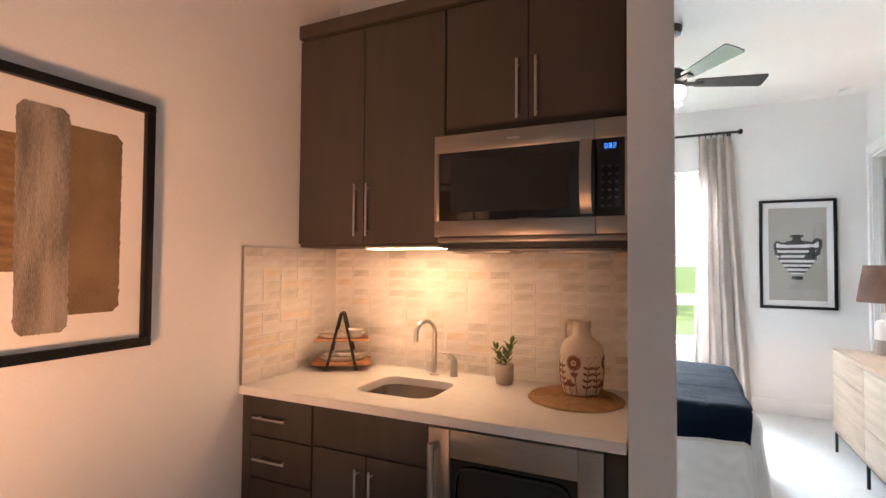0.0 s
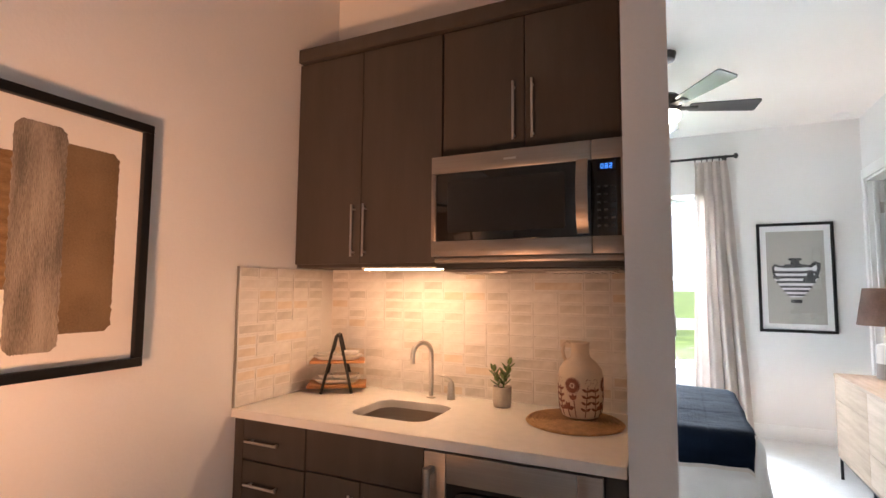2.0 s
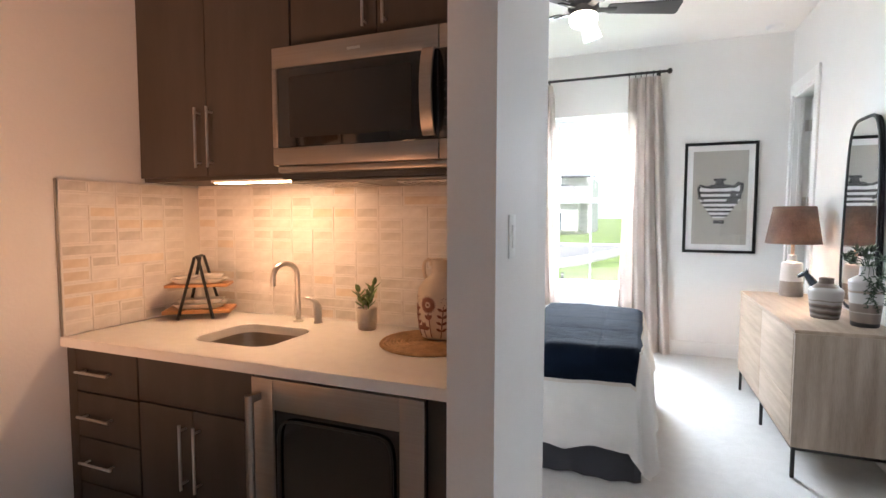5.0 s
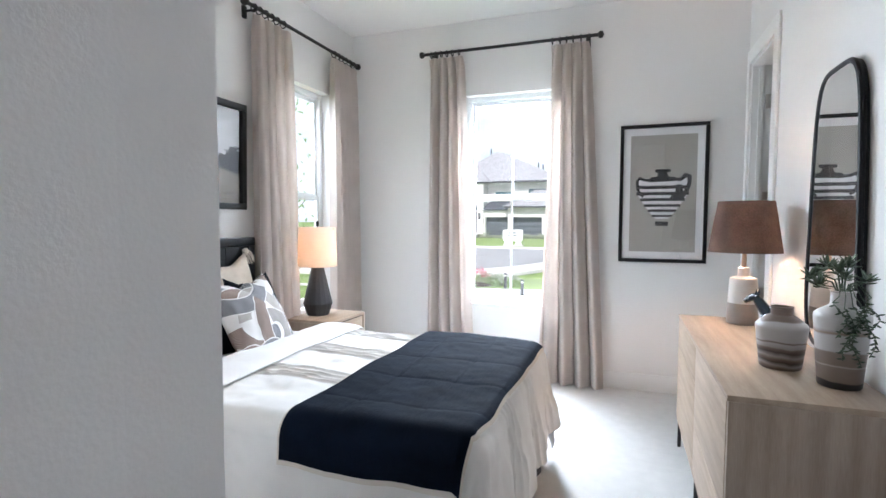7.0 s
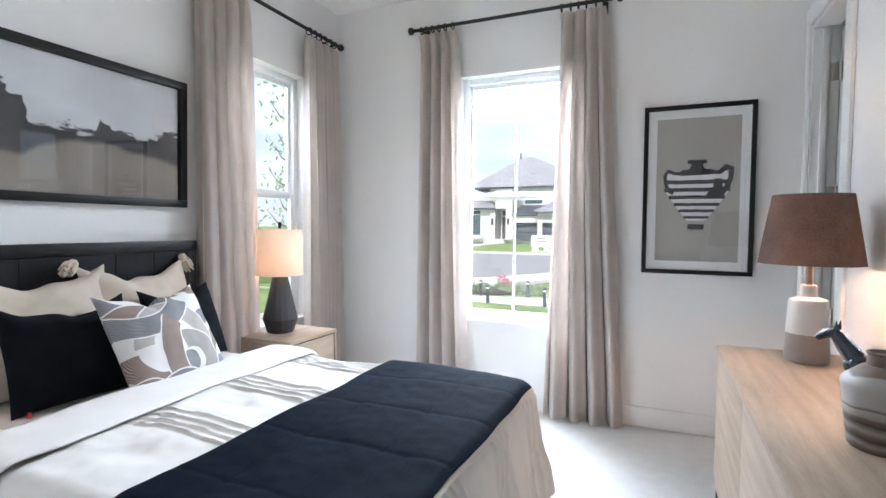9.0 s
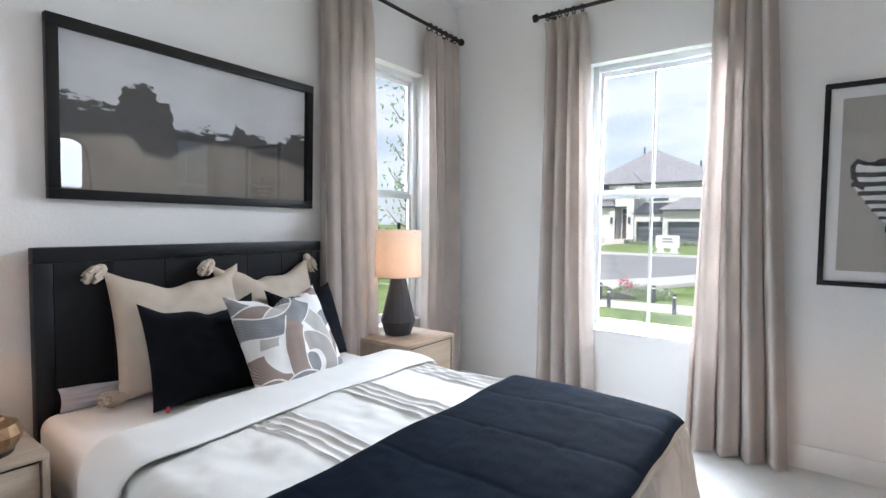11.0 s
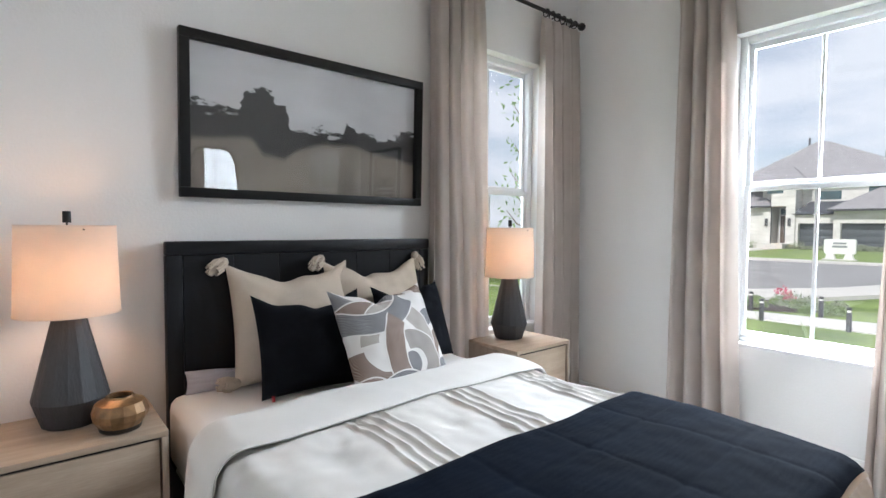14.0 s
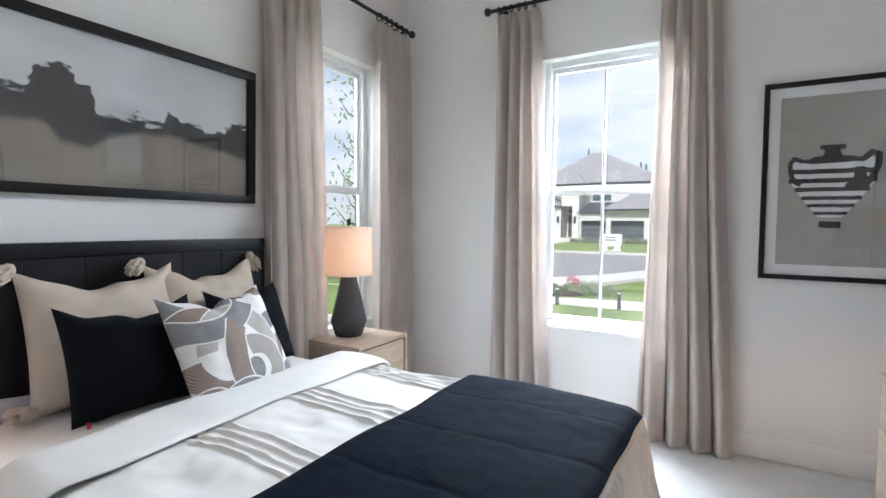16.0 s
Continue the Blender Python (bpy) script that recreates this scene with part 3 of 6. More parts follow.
def arcs_material(m):
    """White cloth printed with broad brushed arcs in grey, taupe and brown."""
    n, l = m.node_tree.nodes, m.node_tree.links
    b = n["Principled BSDF"]
    b.inputs["Roughness"].default_value, b.inputs["Specular IOR Level"].default_value = 0.9, 0.1
    co = n.new("ShaderNodeTexCoord")
    streak = n.new("ShaderNodeTexNoise")
    streak.inputs["Scale"].default_value, streak.inputs["Detail"].default_value = 14, 4
    l.new(co.outputs["Object"], streak.inputs["Vector"])
    last = None
    # centre y, z, radius, half width, colour, start and end angle in turns
    TAUPE_INK, BROWN_INK, GREY_INK, PALE_INK = (0.24, 0.215, 0.195), (0.17, 0.105, 0.075), (0.12, 0.125, 0.14), (0.36, 0.325, 0.295)
    arcs = ((-0.10, 0.52, 0.185, 0.036, GREY_INK, -0.45, -0.05), (-0.165, 0.245, 0.100, 0.036, BROWN_INK, 0.05, 0.44), (0.150, 0.395, 0.060, 0.034, BROWN_INK, 0.0, 0.5),
            (0.225, 0.150, 0.130, 0.036, GREY_INK, 0.12, 0.50), (-0.095, 0.170, 0.135, 0.036, BROWN_INK, -0.5, -0.16), (-0.08, 0.190, 0.085, 0.036, PALE_INK, 0.15, 0.5),
            (0.255, 0.080, 0.105, 0.036, BROWN_INK, 0.10, 0.5), (0.230, -0.040, 0.085, 0.038, GREY_INK, 0.05, 0.5), (-0.20, -0.06, 0.085, 0.040, BROWN_INK, 0.0, 0.48),
            (-0.020, 0.175, 0.150, 0.041, PALE_INK, -0.06, 0.38), (0.030, 0.075, 0.105, 0.041, TAUPE_INK, -0.42, 0.30), (0.015, 0.080, 0.024, 0.026, GREY_INK, -0.5, 0.5),
            (-0.115, 0.520, 0.250, 0.040, GREY_INK, -0.38, -0.10), (0.155, 0.140, 0.215, 0.043, BROWN_INK, 0.39, 0.5), (0.155, 0.140, 0.215, 0.043, BROWN_INK, -0.5, -0.37),
            (-0.04, -0.13, 0.150, 0.040, GREY_INK, 0.02, 0.40))
    sep = n.new("ShaderNodeSeparateXYZ")
    l.new(co.outputs["Object"], sep.inputs[0])

    def op(kind, a, c=None):
        k = n.new("ShaderNodeMath")
        k.operation = kind
        for i, v in enumerate((a, c)):
            if v is None:
                continue
            if isinstance(v, (int, float)):
                k.inputs[i].default_value = v
            else:
                l.new(v, k.inputs[i])
        return k.outputs[0]
    for cy, cz, rad, hw, col, t0, t1 in arcs:
        dy, dz = op("SUBTRACT", sep.outputs["Y"], cy), op("SUBTRACT", sep.outputs["Z"], cz)
        dist = op("SQRT", op("ADD", op("MULTIPLY", dy, dy), op("MULTIPLY", dz, dz)))
        off = op("ABSOLUTE", op("SUBTRACT", dist, rad))
        inside, rim = op("LESS_THAN", off, hw), op("LESS_THAN", off, hw + 0.006)
        turn = op("DIVIDE", op("ARCTAN2", dz, dy), 2 * math.pi)
        span = op("MULTIPLY", op("GREATER_THAN", turn, t0), op("LESS_THAN", turn, t1))
        inside, rim = op("MULTIPLY", inside, span), op("MULTIPLY", rim, span)
        # brushed streaks follow the arc
        wob = op("SINE", op("ADD", op("MULTIPLY", dist, 1100.0), op("MULTIPLY", streak.outputs["Fac"], 26.0)))
        fac = op("MULTIPLY", inside, op("ADD", 0.82, op("MULTIPLY", wob, 0.18)))
        under = n.new("ShaderNodeMix")
        under.data_type = "RGBA"
        l.new(rim, under.inputs["Factor"])
        under.inputs["B"].default_value = (0.72, 0.70, 0.68, 1)
        if last is None:
            under.inputs["A"].default_value = (0.72, 0.70, 0.68, 1)
        else:
            l.new(last, under.inputs["A"])
        last = under.outputs["Result"]
        mx = n.new("ShaderNodeMix")
        mx.data_type = "RGBA"
        l.new(fac, mx.inputs["Factor"])
        l.new(last, mx.inputs["A"])
        mx.inputs["B"].default_value = (*col, 1)
        last = mx.outputs["Result"]
    l.new(last, b.inputs["Base Color"])
    weave, bp = n.new("ShaderNodeTexNoise"), n.new("ShaderNodeBump")
    weave.inputs["Scale"].default_value = 260
    bp.inputs["Strength"].default_value, bp.inputs["Distance"].default_value = 0.2, 0.01
    l.new(weave.outputs["Fac"], bp.inputs["Height"])
    l.new(bp.outputs["Normal"], b.inputs["Normal"])


arcs_material(PATTERN)
cushion("patterned_pillow", pose(0.640, -2.005, PZ - 0.002, 0, -29, 6), 0.50, 0.455, 0.17, PATTERN, "white square pillow printed with grey and brown arcs", 9.0, 0.06, 0.06)

# the lavender-grey colour stands for shade on this pillow against the headboard
cushion("sleeping_pillow", pose(0.150, -2.43, PZ - 0.014, 0, -6, 0), 0.62, 0.095, 0.10, mat("shaded_cotton", (0.40, 0.385, 0.42), 0.9, vary=0.05, bump=0.1, bscale=300, spec=0.1), "sleeping pillow behind the cream ones, coloured lavender-grey for shade", 3.3, 0.03, 0.02)
TAG = mat("red_tag", (0.45, 0.03, 0.04), 0.8)
single("cloth_label", box(0, 0.002, 0, 0.012, 0, 0.022), TAG, "tiny red cloth label at the hem of the black pillow", "label", m=pose(0.505, -2.525, PZ + 0.010, 0, -10, -10))


# ---- curtains ----
def curtain_rod(name, m, length, rings):
    """Black rod along x with ball finials, brackets and rings."""
    t = thing(name, m, "black metal curtain rod with ball finials", "curtain rod")
    part("rod", tube([(0, 0, 0), (length, 0, 0)], 0.0125, 14), BLACKMETAL, t)
    for x in (0, length):
        s = -1 if x == 0 else 1
        part("finial", moved(lathe([(0.001, -0.028), (0.013, -0.026), (0.013, -0.018), (0.024, -0.012), (0.028, 0.002), (0.024, 0.016), (0.001, 0.026)], 18), pose(x + s * 0.026, 0, 0, 0, 90 * s, 0)), BLACKMETAL, t)
    for x in (0.07, length - 0.07):
        br = box(x - 0.008, x + 0.008, -0.013, 0.085, -0.022, -0.012, 0.002)
        box(x - 0.018, x + 0.018, 0.082, 0.097, -0.06, 0.02, 0.002, bm=br)
        part("bracket", br, BLACKMETAL, t)
    for x in rings:
        part("ring", tube([(x, 0.025 * math.cos(a), -0.010 + 0.025 * math.sin(a)) for a in [i * math.pi / 8 for i in range(16)]], 0.0045, 6, closed=True), BLACKMETAL, t)
    return t


def curtain(name, m, top, bottom, pleats, label, seed, zt=2.735):
    """Pleated panel: x across (top and bottom as pairs), y towards the wall, z from the floor."""
    def f(u, v):
        k = u + 0.012 * math.sin(6.3 * v + seed) * math.sin(math.pi * u)
        x = (top[0] + k * (top[1] - top[0])) * (1 - v) + (bottom[0] + k * (bottom[1] - bottom[0])) * v
        a = 2 * math.pi * pleats * u + 0.5 * math.sin(2 * v + seed)
        amp = 0.026 + 0.020 * v
        y = amp * math.sin(a) + 0.35 * amp * math.sin(2 * a + 1 + seed) + 0.012 * noise.noise((u * 5 + seed, v * 2, 0))
        pinch = math.exp(-v * 40)
        return (x + 0.017 * math.cos(a) * (1 - pinch), y * (1 - 0.55 * pinch), zt - v * (zt - 0.012))
    t = thing(name, m, label, "curtain", "bedroom curtains")
    part("panel", sheet(f, 150, 40, 0.003), CURTAIN, t, smooth=70)
    return t


curtain_rod("curtain_rod", pose(0.765, -0.10, 2.775), 1.43, (0.06, 0.10, 0.15, 0.20, 0.25, 0.31, 1.09, 1.15, 1.20, 1.25, 1.31, 1.37))
curtain_rod("curtain_rod", pose(0.10, -1.52, 2.742, 0, 0, 90), 1.40, (0.06, 0.11, 0.17, 0.23, 0.29, 0.36, 1.03, 1.09, 1.15, 1.21, 1.28, 1.34))
curtain("curtain", pose(0, -0.10, 0), (0.800, 1.105), (0.76, 1.205), 4.0, "beige linen curtain hanging to the carpet", 0.4)
curtain("curtain", pose(0, -0.10, 0), (1.845, 2.137), (1.76, 2.28), 4.0, "beige linen curtain hanging to the carpet", 2.0)
curtain("curtain", pose(0.10, 0, 0, 0, 0, 90), (-1.47, -1.08), (-1.47, -1.02), 4.0, "beige linen curtain beside the bed", 3.1, 2.702)
curtain("curtain", pose(0.10, 0, 0, 0, 0, 90), (-0.54, -0.105), (-0.525, -0.05), 4.5, "beige linen curtain in the corner of the room", 4.4, 2.702)


# ---- nightstands ----
def nightstand(m):
    """Oak box with one drawer on black legs; x is the front, y across from 0 to 0.46."""
    t = thing("nightstand", m, "pale oak nightstand with one drawer and black legs", "nightstand", "nightstands")
    w, d, z0, z1 = 0.46, 0.40, 0.22, 0.622
    part("top", box(0, d, 0, w, z1 - 0.020, z1, 0.002), OAK, t)
    part("side", box(0, d, 0, 0.020, z0, z1 - 0.0205, 0.002), OAKV, t)
    part("side", box(0, d, w - 0.020, w, z0, z1 - 0.0205, 0.002), OAKV, t)
    part("bottom", box(0, d, 0.0205, w - 0.0205, z0, z0 + 0.02, 0.002), OAK, t)
    part("back", box(0, 0.012, 0.0205, w - 0.0205, z0 + 0.0205, z1 - 0.0205), OAKV, t)
    dr = part("drawer", box(0.02, d - 0.008, 0.025, w - 0.025, z0 + 0.025, z1 - 0.030, 0.002), OAK, t)
    part("finger_gap", box(d - 0.03, d - 0.012, 0.0206, w - 0.0206, z1 - 0.0295, z1 - 0.0207), DARK, dr)
    for x in (0.03, d - 0.03):
        for y in (0.03, w - 0.03):
            part("leg", box(x - 0.010, x + 0.010, y - 0.010, y + 0.010, 0, z0 - 0.0005, 0.002), BLACKMETAL, t)
    return t


far_stand = nightstand(pose(0.112, -1.195, 0))
copy_thing(far_stand, pose(0.10, -3.325, 0))


# ---- dresser ----
t = thing("dresser", (2.735, -2.450, 0), "pale oak dresser with wide drawers on black metal legs", "dresser")
L, D, Z0, Z1 = 1.475, 0.47, 0.170, 0.790
part("top", box(0, D, 0, L, Z1 - 0.020, Z1, 0.002), OAK, t)
part("side", box(0.004, D, 0.0, 0.020, Z0, Z1 - 0.0205, 0.002), OAKV, t)
part("side", box(0.004, D, L - 0.020, L, Z0, Z1 - 0.0205, 0.002), OAKV, t)
part("bottom", box(0.004, D, 0.0205, L - 0.0205, Z0, Z0 + 0.02, 0.002), OAK, t)
part("back", box(D - 0.012, D, 0.0205, L - 0.0205, Z0 + 0.0205, Z1 - 0.0205), OAKV, t)
part("carcass", box(0.03, D - 0.02, 0.022, L - 0.022, Z0 + 0.022, Z1 - 0.022), DARK, t)
za, zb, z_up, z_dn = Z0 + 0.022, Z1 - 0.023, Z0 + 0.430, Z0 + 0.225
for y0, y1, za, zb in ((0.022, L / 2, za, z_dn), (0.022, L / 2, z_dn, zb), (L / 2, L - 0.022, za, z_up), (L / 2, L - 0.022, z_up, zb)):
    part("drawer", box(0.002, 0.024, y0 + 0.002, y1 - 0.002, za + 0.002, zb - 0.002, 0.0015), OAK, t)
fr = box(0.012, 0.030, 0.012, L - 0.012, Z0 - 0.020, Z0 - 0.0005, 0.002)
box(D - 0.030, D - 0.012, 0.012, L - 0.012, Z0 - 0.020, Z0 - 0.0005, 0.002, bm=fr)
for y in (0.012, L / 2 - 0.009, L - 0.030):
    box(0.0305, D - 0.0305, y, y + 0.018, Z0 - 0.020, Z0 - 0.0005, 0.002, bm=fr)
part("base_frame", fr, BLACKMETAL, t, "black metal base frame")
for x in (0.012, D - 0.030):
    for y in (0.012, L / 2 - 0.009, L - 0.030):
        part("leg", box(x, x + 0.018, y, y + 0.018, 0, Z0 - 0.0205, 0.002), BLACKMETAL, t)


# ---- lamps ----
SHADE = thin_cloth("cream_lampshade", (0.80, 0.72, 0.64), 0.5, 0.1, 500)
DARKSHADE = thin_cloth("brown_linen_lampshade", (0.180, 0.155, 0.146), 0.60, 0.4, 160, vary=0.35)
CERAMIC = mat("charcoal_ceramic", (0.040, 0.040, 0.043), 0.55, vary=0.25, scale=3, bump=0.3, bscale=50, stretch=(3, 3, 0.35))


def shade_mesh(r0, r1, z0, z1):
    b = lathe([(r0, z0), (r1, z1)], 56, cap=False)
    bmesh.ops.solidify(b, geom=b.faces[:], thickness=0.0018)
    return b


def bedside_lamp(m):
    t = thing("table_lamp", m, "lit table lamp with a faceted charcoal base and cream drum shade", "lamp", "bedside lamps")
    part("base", lathe([(0.080, 0), (0.084, 0.004), (0.110, 0.088), (0.108, 0.096), (0.048, 0.358), (0.046, 0.364)], 16), CERAMIC, t, smooth=16)
    part("neck", lathe([(0.010, 0.3645), (0.010, 0.42), (0.016, 0.425), (0.016, 0.455)], 16), BLACKMETAL, t)
    sh = part("shade", shade_mesh(0.147, 0.138, 0.372, 0.664), SHADE, t, "glowing cream linen shade")
    for z, r in ((0.372, 0.147), (0.664, 0.138)):
        part("shade_hem", tube([(r * math.cos(a), r * math.sin(a), z) for a in [i * math.pi / 24 for i in range(48)]], 0.0022, 6, closed=True), SHADE, sh)
    part("spider", box(-0.143, 0.143, -0.002, 0.002, 0.650, 0.654), BLACKMETAL, sh)
    part("harp_rod", tube([(0, 0, 0.4555), (0, 0, 0.68)], 0.003, 8), BLACKMETAL, t)
    part("finial", lathe([(0.012, 0.674), (0.012, 0.710), (0.011, 0.712)], 14), BLACKMETAL, t)
    bl = part("bulb", moved(lathe([(0.001, -0.03), (0.016, -0.026), (0.022, 0), (0.016, 0.022), (0.001, 0.03)], 14), pose(0, 0, 0.4862)), glow("bulb_glow", (1.0, 0.62, 0.32), 6), t)
    bl.visible_shadow = False
    part("cord", tube([(-0.070, 0.0, 0.010), (-0.095, 0.010, 0.004), (-0.115, 0.050, 0.003), (-0.118, 0.120, 0.003)], 0.0028, 8), BLACKMETAL, t, "thin black power cord")
    return t


lampa = bedside_lamp(pose(0.235, -0.965, 0.622))
copy_thing(lampa, pose(0.225, -3.105, 0.622, 0, 0, 15))


# ---- kitchenette ----
KX0, KX1, KB = -0.048, 1.511, -3.60
CT = 0.909


def bar_handle(parent, a, c, out, r=0.005):
    """Slim bar pull between a and c, standing off by the vector out."""
    a, c, out = Vector(a), Vector(c), Vector(out)
    d = (c - a).normalized() * 0.02
    b = tube([a + out, c + out], r, 10)
    merge(b, tube([a + d, a + d + out], r * 0.8, 8))
    merge(b, tube([c - d, c - d + out], r * 0.8, 8))
    return part("handle", b, NICKEL, parent, "satin nickel bar handle")


OUT = (0, -0.028, 0)
FY = -4.222                    # face of the carcasses
drawers = thing("drawer_unit", (0, 0, 0), "dark brown base cabinet with four drawers", "cabinet", "base cabinets")
part("body", box(KX0, 0.329, FY, KB - 0.002, 0.10, 0.879), ESPRESSO, drawers)
part("toe_kick", box(KX0, 0.329, FY + 0.06, FY + 0.075, 0.0, 0.0995), DARK, drawers)
part("filler", box(KX0, 0.0, FY - 0.018, FY - 0.0005, 0.10, 0.875, 0.001), ESPRESSO, drawers)
for z0, z1 in ((0.708, 0.873), (0.532, 0.702), (0.354, 0.526), (0.110, 0.348)):
    d = part("drawer", box(0.004, 0.326, FY - 0.020, FY - 0.0005, z0, z1, 0.002), ESPRESSO, drawers)
    bar_handle(d, (0.04, FY - 0.0205, z1 - 0.085), (0.21, FY - 0.0205, z1 - 0.085), OUT)
sinkbase = thing("sink_cabinet", (0, 0, 0), "dark brown sink cabinet with two doors", "cabinet", "base cabinets")
part("body", box(0.331, 0.849, FY, FY + 0.03, 0.10, 0.879), ESPRESSO, sinkbase)
part("side_panel", box(0.331, 0.349, FY + 0.0305, KB - 0.002, 0.10, 0.879), ESPRESSO, sinkbase)
part("side_panel", box(0.831, 0.849, FY + 0.0305, KB - 0.002, 0.10, 0.879), ESPRESSO, sinkbase)
part("toe_kick", box(0.331, 0.849, FY + 0.06, FY + 0.075, 0.0, 0.0995), DARK, sinkbase)
part("false_front", box(0.334, 0.846, FY - 0.020, FY - 0.0005, 0.713, 0.873, 0.002), ESPRESSO, sinkbase)
for x0, x1, hx in ((0.334, 0.584, 0.555), (0.588, 0.846, 0.617)):
    d = part("door", box(x0, x1, FY - 0.020, FY - 0.0005, 0.110, 0.707, 0.002), ESPRESSO, sinkbase)
    bar_handle(d, (hx, FY - 0.0205, 0.665), (hx, FY - 0.0205, 0.440), OUT)

# under-counter wine fridge
wf = thing("wine_fridge", (0, 0, 0), "stainless under-counter fridge with a dark glass door", "fridge")
part("body", box(0.856, 1.446, FY + 0.002, KB - 0.03, 0.02, 0.863), DARK, wf)
for x in (0.88, 1.42):
    for y in (FY + 0.03, KB - 0.06):
        part("foot", moved(lathe([(0.02, 0), (0.02, 0.0195)], 10), pose(x, y, 0)), DARK, wf)
X0, X1, G0, G1 = 0.857, 1.446, 0.938, 1.370
door = part("door", box(G0 - 0.004, G1 + 0.004, FY - 0.022, FY, 0.186, 0.774), DARK, wf, "dark glass door in a brushed stainless frame")
for x0, x1, z0, z1 in ((X0, G0, 0.11, 0.867), (G1, X1, 0.11, 0.867), (G0 + 0.0005, G1 - 0.0005, 0.770, 0.867), (G0 + 0.0005, G1 - 0.0005, 0.11, 0.19)):
    part("door_rail", box(x0, x1, FY - 0.040, FY - 0.0225, z0, z1, 0.003), STEEL, door)
part("glass", box(G0 + 0.001, G1 - 0.001, FY - 0.032, FY - 0.024, 0.191, 0.769), BLACKGLASS, door, "dark tinted glass")
tb = []
for i in range(40):
    a = i / 40 * 2 * math.pi
    ca, sa = math.cos(a), math.sin(a)
    tb.append((1.154 + 0.196 * math.copysign(abs(ca) ** 0.22, ca), FY - 0.0415, 0.480 + 0.267 * math.copysign(abs(sa) ** 0.22, sa)))
part("gasket", tube(tb, 0.004, 6, closed=True), mat("black_gasket", (0.012, 0.011, 0.010), 0.5), door)
hd = tube([(0.888, FY - 0.083, 0.825), (0.888, FY - 0.083, 0.16)], 0.013, 14)
for z in (0.810, 0.175):
    box(0.879, 0.897, FY - 0.083, FY - 0.040, z - 0.012, z + 0.012, 0.003, bm=hd)
part("handle", hd, STEEL, door, "thick stainless bar handle")
part("base_grille", box(X0, X1, FY - 0.010, FY + 0.001, 0.022, 0.105, 0.002), DARK, wf)
single("end_panel", box(1.449, KX1, FY - 0.020, KB - 0.002, 0.0, 0.879, 0.001), ESPRESSO, "dark brown filler panel beside the fridge", "panel")


# ---- worktop with an undermount sink ----
def rounded(cx, cy, hx, hy, r, n=8):
    pts = []
    for sx, sy, a0 in ((1, 1, 0), (-1, 1, 90), (-1, -1, 180), (1, -1, 270)):
        for i in range(n + 1):
            a = radians(a0 + 90 * i / n)
            pts.append((cx + sx * (hx - r) + r * math.cos(a), cy + sy * (hy - r) + r * math.sin(a)))
    return pts


SX, SY, SHX, SHY = 0.597, -3.955, 0.176, 0.152


def worktop():
    b = bmesh.new()
    inner = rounded(SX, SY, SHX, SHY, 0.07)
    outer = [(KX0, -4.263), (KX1, -4.263), (KX1, KB - 0.001), (KX0, KB - 0.001)]
    for z in (CT, CT - 0.034):
        io = [b.verts.new((*p, z)) for p in inner]
        oo = [b.verts.new((*p, z)) for p in outer]
        es = [b.edges.new((io[i], io[(i + 1) % len(io)])) for i in range(len(io))] + [b.edges.new((oo[i], oo[(i + 1) % 4])) for i in range(4)]
        bmesh.ops.triangle_fill(b, edges=es, use_beauty=True)
        if z == CT:
            ti, to = io, oo
    for lo, hi in ((io, ti), (oo, to)):
        for i in range(len(lo)):
            b.faces.new((lo[i], lo[(i + 1) % len(lo)], hi[(i + 1) % len(lo)], hi[i]))
    bmesh.ops.recalc_face_normals(b, faces=b.faces[:])
    top_edges = [e for e in b.edges if all(abs(v.co.z - CT) < 1e-5 for v in e.verts) and e.calc_face_angle(0) > 1]
    bmesh.ops.bevel(b, geom=top_edges, offset=0.0025, segments=2, affect="EDGES")
    return b


single("worktop", worktop(), QUARTZ, "white quartz worktop with a sink cut-out", "counter")
single("upstand", box(KX0, KX1, KB - 0.013, KB - 0.0095, CT + 0.0005, CT + 0.004), QUARTZ, "thin sealed joint along the back of the worktop", "joint", kind="structure")
snk = thing("sink", (0, 0, 0), "small undermount stainless steel bar sink", "sink")


def sink_bowl():
    b = bmesh.new()
    rings = []
    for k, (g, z, r) in enumerate(((0.008, CT - 0.0345, 0.075), (0.004, CT - 0.05, 0.072), (-0.004, CT - 0.13, 0.07), (-0.03, CT - 0.165, 0.06), (-0.12, CT - 0.172, 0.03))):
        rings.append([b.verts.new((*p, z)) for p in rounded(SX, SY, SHX + g, SHY + g, r)])
    for a, c in zip(rings, rings[1:]):
        for i in range(len(a)):
            b.faces.new((a[i], c[i], c[(i + 1) % len(a)], a[(i + 1) % len(a)]))
    b.faces.new(rings[-1])
    bmesh.ops.recalc_face_normals(b, faces=b.faces[:])
    bmesh.ops.reverse_faces(b, faces=b.faces[:])
    return b


part("bowl", sink_bowl(), STEEL, snk)
part("drain", moved(lathe([(0.042, 0), (0.042, 0.003), (0.030, 0.004), (0.026, 0.001)], 24), pose(SX, SY, CT - 0.172)), NICKEL, snk)
fc = thing("faucet", (0.600, -3.690, CT), "brushed nickel gooseneck bar faucet", "faucet")
part("base", lathe([(0.022, 0), (0.022, 0.006), (0.013, 0.010)], 20), NICKEL, fc)
arc = [(0, 0, 0.008), (0, 0, 0.20)] + [(-0.022 * (1 - math.cos(a)), -0.052 * (1 - math.cos(a)), 0.20 + 0.056 * math.sin(a)) for a in [i * math.pi / 14 for i in range(1, 15)]] + [(-0.044, -0.104, 0.165)]
part("spout", tube(arc, 0.0115, 14), NICKEL, fc)
HM = pose(0.100, 0.005, 0)
